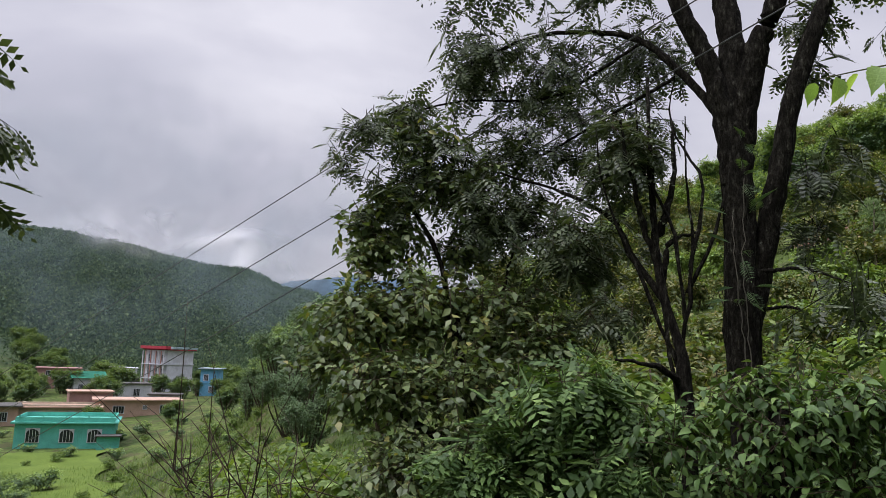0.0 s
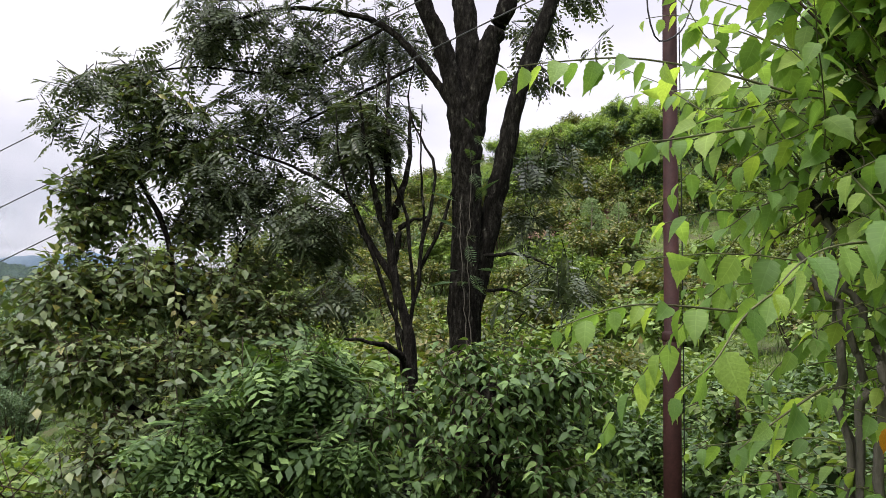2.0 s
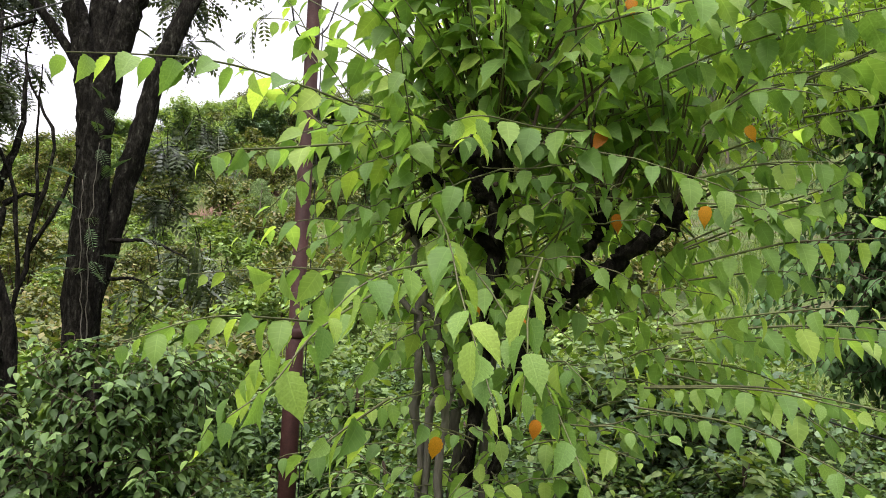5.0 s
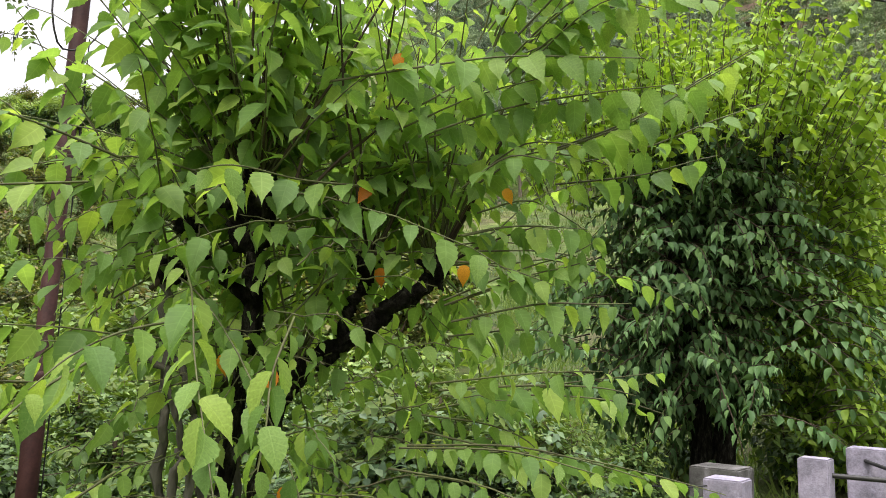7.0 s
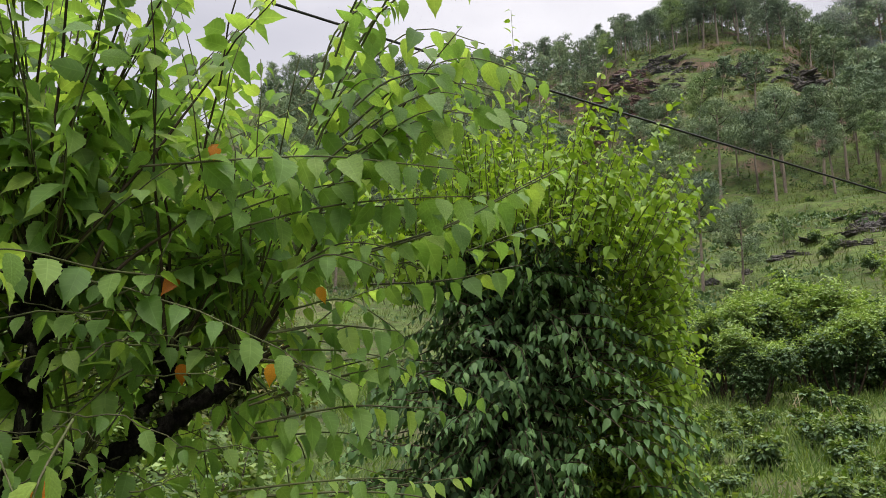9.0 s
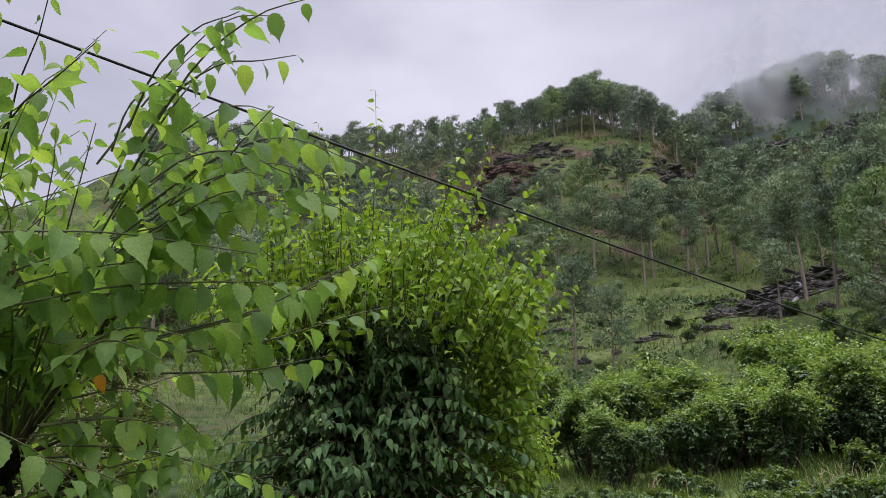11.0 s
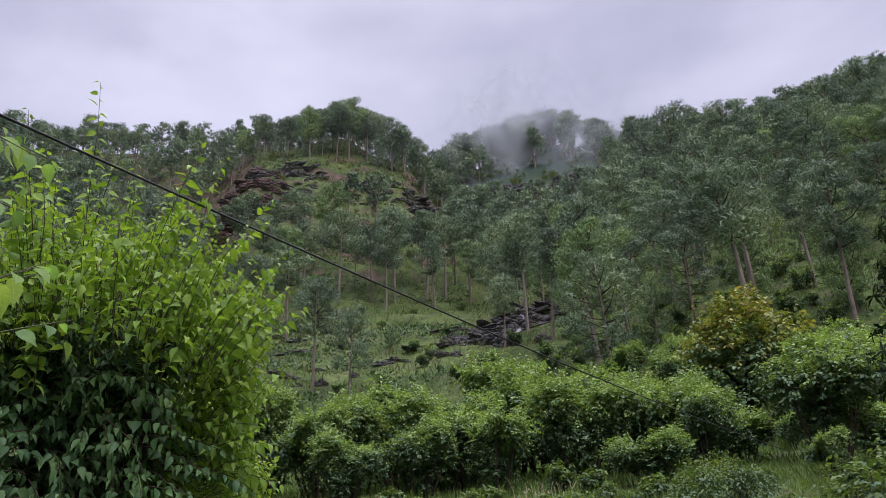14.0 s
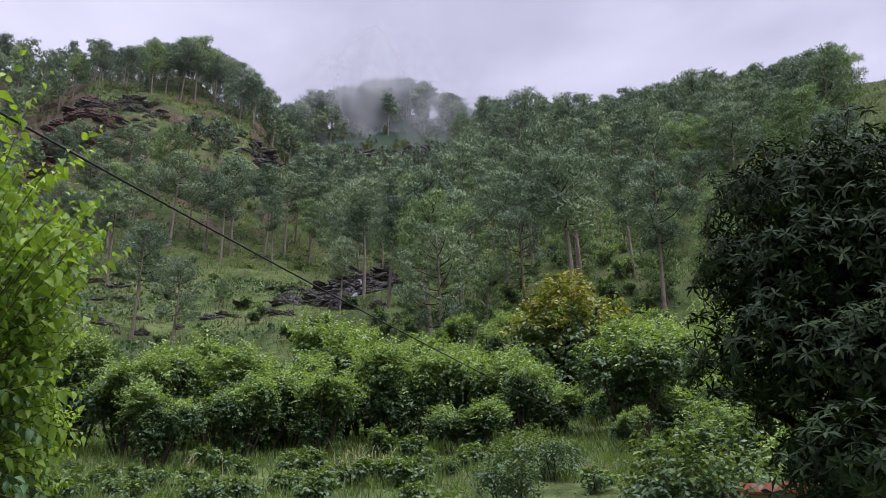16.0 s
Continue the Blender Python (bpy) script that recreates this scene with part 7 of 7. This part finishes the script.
teal = house(-22.6, 108, -6, 11.3, 8, 2.95, M_TEAL, "single-storey teal house with arched white windows and a parapet", windows=((-3.6, 0.7, 1.4, 1.6), (0.2, 0.7, 1.5, 1.5), (3.4, 0.7, 1.5, 1.5)), arched=True, parapet=0.55, overhang=0.45)
for k in range(5):
    part("parapet_post", box_bm(-5.3 + 2.6 * k, -5.1 + 2.6 * k, -0.02, 0.2, 3.173, 4.0, 0.02), M_TEAL, teal)
part("porch_slab", box_bm(3.6, 6.6, -2.0, -0.1, 1.5, 1.68, 0.03), M_OLDCON, teal)
part("porch_wall", box_bm(3.8, 6.4, -1.6, -0.12, -0.6, 1.49, 0.02), M_TEAL, teal)
big = house(-17.3, 188, -50, 7.2, 7.6, 9.6, M_WHITE, "tall white three-storey building with a red roof and balconies", roof_mat=M_RED, storeys=3, windows=((-2.2, 0.8, 1.0, 1.4), (0, 0.8, 1.0, 1.4), (2.2, 0.8, 1.0, 1.4), (-2.2, 4.0, 1.0, 1.4), (0, 4.0, 1.0, 1.4), (2.2, 4.0, 1.0, 1.4), (-2.2, 7.1, 1.0, 1.4), (2.2, 7.1, 1.0, 1.4)), overhang=0.5)
part("roof_fascia", box_bm(-4.2, 4.2, -1.25, 0.3, 9.83, 10.5, 0.04), M_RED, big, "red-painted roof edge")
part("roof_sheet", box_bm(0.2, 4.2, 1.0, 8.3, 9.85, 10.35, 0.05), M_TIN, big, "pale blue-grey sheet roof")
for s in range(3):
    for k in range(9):
        part("balcony_column", box_bm(-3.6 + 0.87 * k, -3.36 + 0.87 * k, -1.0, -0.85, 3.2 * s + 0.13, 3.2 * s + 3.05), M_PINK if k % 2 else M_WHITE, big)
    part("balcony", box_bm(-3.7, 3.7, -1.05, -0.16, 3.2 * s - 0.1, 3.2 * s + 0.12, 0.02), M_WHITE, big)
house(-18.6, 165, 10, 6.5, 5, 3.1, M_WHITE, "small white flat-roofed house with one window", windows=((0.6, 0.9, 1.1, 1.3),), roof_mat=M_OLDCON)
house(-18.2, 137, 4, 13, 6, 2.5, M_PEACH, "long peach flat-roofed house", windows=((-3, 0.5, 1.6, 1.1), (1.0, 1.2, 0.5, 0.5), (4, 0.6, 1.2, 1.2)), roof_mat=M_PEACH, overhang=0.5)
house(-23.2, 134, -4, 12, 6, 2.0, M_CREAM, "low cream house with a stained flat roof", windows=((-3, 0.5, 1.0, 0.9), (2.0, 0.9, 0.5, 0.5)), roof_mat=M_PEACH, overhang=0.5, parapet=0.3)
house(-21.2, 150, 6, 7, 5, 3.0, M_PINK, "pink house with a flat roof behind others", windows=((1.0, 1.2, 0.6, 0.7),), roof_mat=M_PEACH)
house(-16.6, 146, -8, 5, 4, 2.4, M_WHITE, "small white outhouse with a grey roof", windows=((0.5, 0.6, 0.8, 1.1),), roof_mat=M_OLDCON)
house(-21.4, 178, 12, 6, 6, 3.4, M_WHITE, "white house with a green sheet roof", roof="pitched", roof_mat=M_GREEN, windows=((-1.6, 1.0, 0.9, 1.1),), overhang=0.6)
house(-23.3, 195, 0, 9, 6, 4.6, M_PINK, "two-storey pink house with a brick-red roof edge", storeys=2, windows=((-3, 0.6, 1.2, 1.5), (0, 0.6, 1.2, 1.5), (3, 0.6, 1.2, 1.5), (-2, 2.9, 1.1, 1.2), (2, 2.9, 1.1, 1.2)), roof_mat=M_PINK)
house(-19.4, 215, 0, 7, 6, 4.5, M_WHITE, "white house with dark windows among trees", windows=((-1.5, 2.2, 1.2, 1.6), (1.5, 2.2, 0.8, 1.4)))
house(-13.7, 172, -14, 3.6, 5, 5.6, M_BLUE, "narrow bright blue two-storey house", storeys=2, windows=((-0.6, 3.2, 0.9, 1.2), (0.6, 0.7, 0.9, 1.2)), roof_mat=M_TIN, overhang=0.5)
house(-27.0, 128, 0, 7, 6, 2.8, M_PEACH, "peach house at the village edge", windows=((1.5, 0.8, 1.2, 1.2),), roof_mat=M_OLDCON, overhang=0.5)

# the small house below the dark tree
hc = polar(137.3, 17.5)
hut = thing("house", pose(hc.x, hc.y, hc.z, 0, 0, -137.3 + 14), "small pale house with a terracotta-painted roof edge", "house")
part("wall", box_bm(-1.0, 2.8, 0, 3, -0.5, 2.3 - hc.z, 0.02), M_CREAM, hut)
part("roof", box_bm(-1.15, 3.0, -0.4, 3.4, 2.303 - hc.z, 2.5 - hc.z, 0.03), M_TERRA, hut)
window(hut, 1.2, 1.1 - hc.z, 1.0, 0.9, 0.0)


# ---- bare twigs in the meadow ----
def bare_shrub(x, y, seed, h):
    rng = np.random.default_rng(seed)
    c = Vector((x, y, gz(x, y)))
    ob = thing("bare_shrub", Matrix.Translation(c), "leafless grey shrub of thin forked twigs", "shrub")
    for k in range(6):
        a = rng.uniform(0, 6.28)
        e = np.array((0.6 * math.cos(a), 0.6 * math.sin(a), 1)) * h * rng.uniform(0.7, 1.0)
        line = curve_pts([(0, 0, -0.1), e * 0.5 + rng.normal(0, 0.06, 3) * h, e], 9, 0.01, rng)
        part("stem", np_mesh("stem", *tube(line, 0.016, 0.004, 5)), M_TWIG, ob)
        for j in (3, 5, 6, 7):
            t = line[j] + (rng.normal(0, 0.22, 3) + (0, 0, 0.22)) * h
            part("twig", np_mesh("twig", *tube(curve_pts([line[j], (line[j] + t) / 2 + rng.normal(0, 0.02, 3), t], 5), 0.007, 0.002, 4)), M_TWIG, ob)


bare_shrub(-1.75, 8.6, 5, 2.1)
bare_shrub(-1.15, 8.2, 6, 1.9)
bare_shrub(-2.3, 9.4, 8, 1.8)


# ---- red earth bank and pine saplings on the slope behind the pole ----
def earth_bank(bearing, r, w, depth):
    """A raw slip of red soil: an uneven sheet lying on the slope."""
    c = polar(bearing, r)
    u, v = np.meshgrid(np.linspace(-1, 1, 26), np.linspace(-1, 1, 14), indexing="ij")
    k = np.sqrt(np.clip(1 - v * v, 0, 1)) * (1 + 0.25 * fbm(v * 3, u * 0 + r, 3))
    s, q = u * k * w / 2, v * depth / 2
    a = radians(bearing)
    x, y = c.x + s * math.cos(a) + q * math.sin(a), c.y - s * math.sin(a) + q * math.cos(a)
    z = ground_z(x, y) + 0.12 * np.clip(1.2 - np.abs(u) - np.abs(v), -0.3, 1) + 0.06 * fbm(x * 2, y * 2, 3)
    vts = np.stack([x - c.x, y - c.y, z - c.z], -1).reshape(-1, 3)
    i, j = np.meshgrid(np.arange(25), np.arange(13), indexing="ij")
    f = np.stack([i * 14 + j, i * 14 + j + 1, (i + 1) * 14 + j + 1, (i + 1) * 14 + j], -1).reshape(-1, 4)
    ob = part("earth_bank", np_mesh("earth_bank", vts, f), M_RED_EARTH, kind="structure")
    ob.matrix_basis = Matrix.Translation(c)
    tagged(ob, "bare slip of red-brown soil on the grassy slope", "earth")


M_RED_EARTH = surface("red_earth", [(0.3, (0.07, 0.04, 0.025)), (0.55, (0.13, 0.065, 0.045)), (0.75, (0.17, 0.11, 0.08))], 0.8, 0.95, 6.0, 0.8, 0.05)
earth_bank(29.8, 56, 5.0, 6.0)
earth_bank(34.0, 58, 4.0, 4.0)
for x, y, s in ((23.6, 37.0, 0.6), (25.6, 37.4, 0.52), (24.6, 39.2, 0.56), (26.8, 38.6, 0.5)):
    young = thing("pine_sapling", pose(x, y, gz(x, y), 0, 0, 70 * x) @ Matrix.Scale(s, 4), "young grey-green pine on the slope", "pine tree", "pine saplings")
    for name, me in zip(("trunk", "limb", "crown"), PINES[6][:3]):
        part(name, me, None, young)
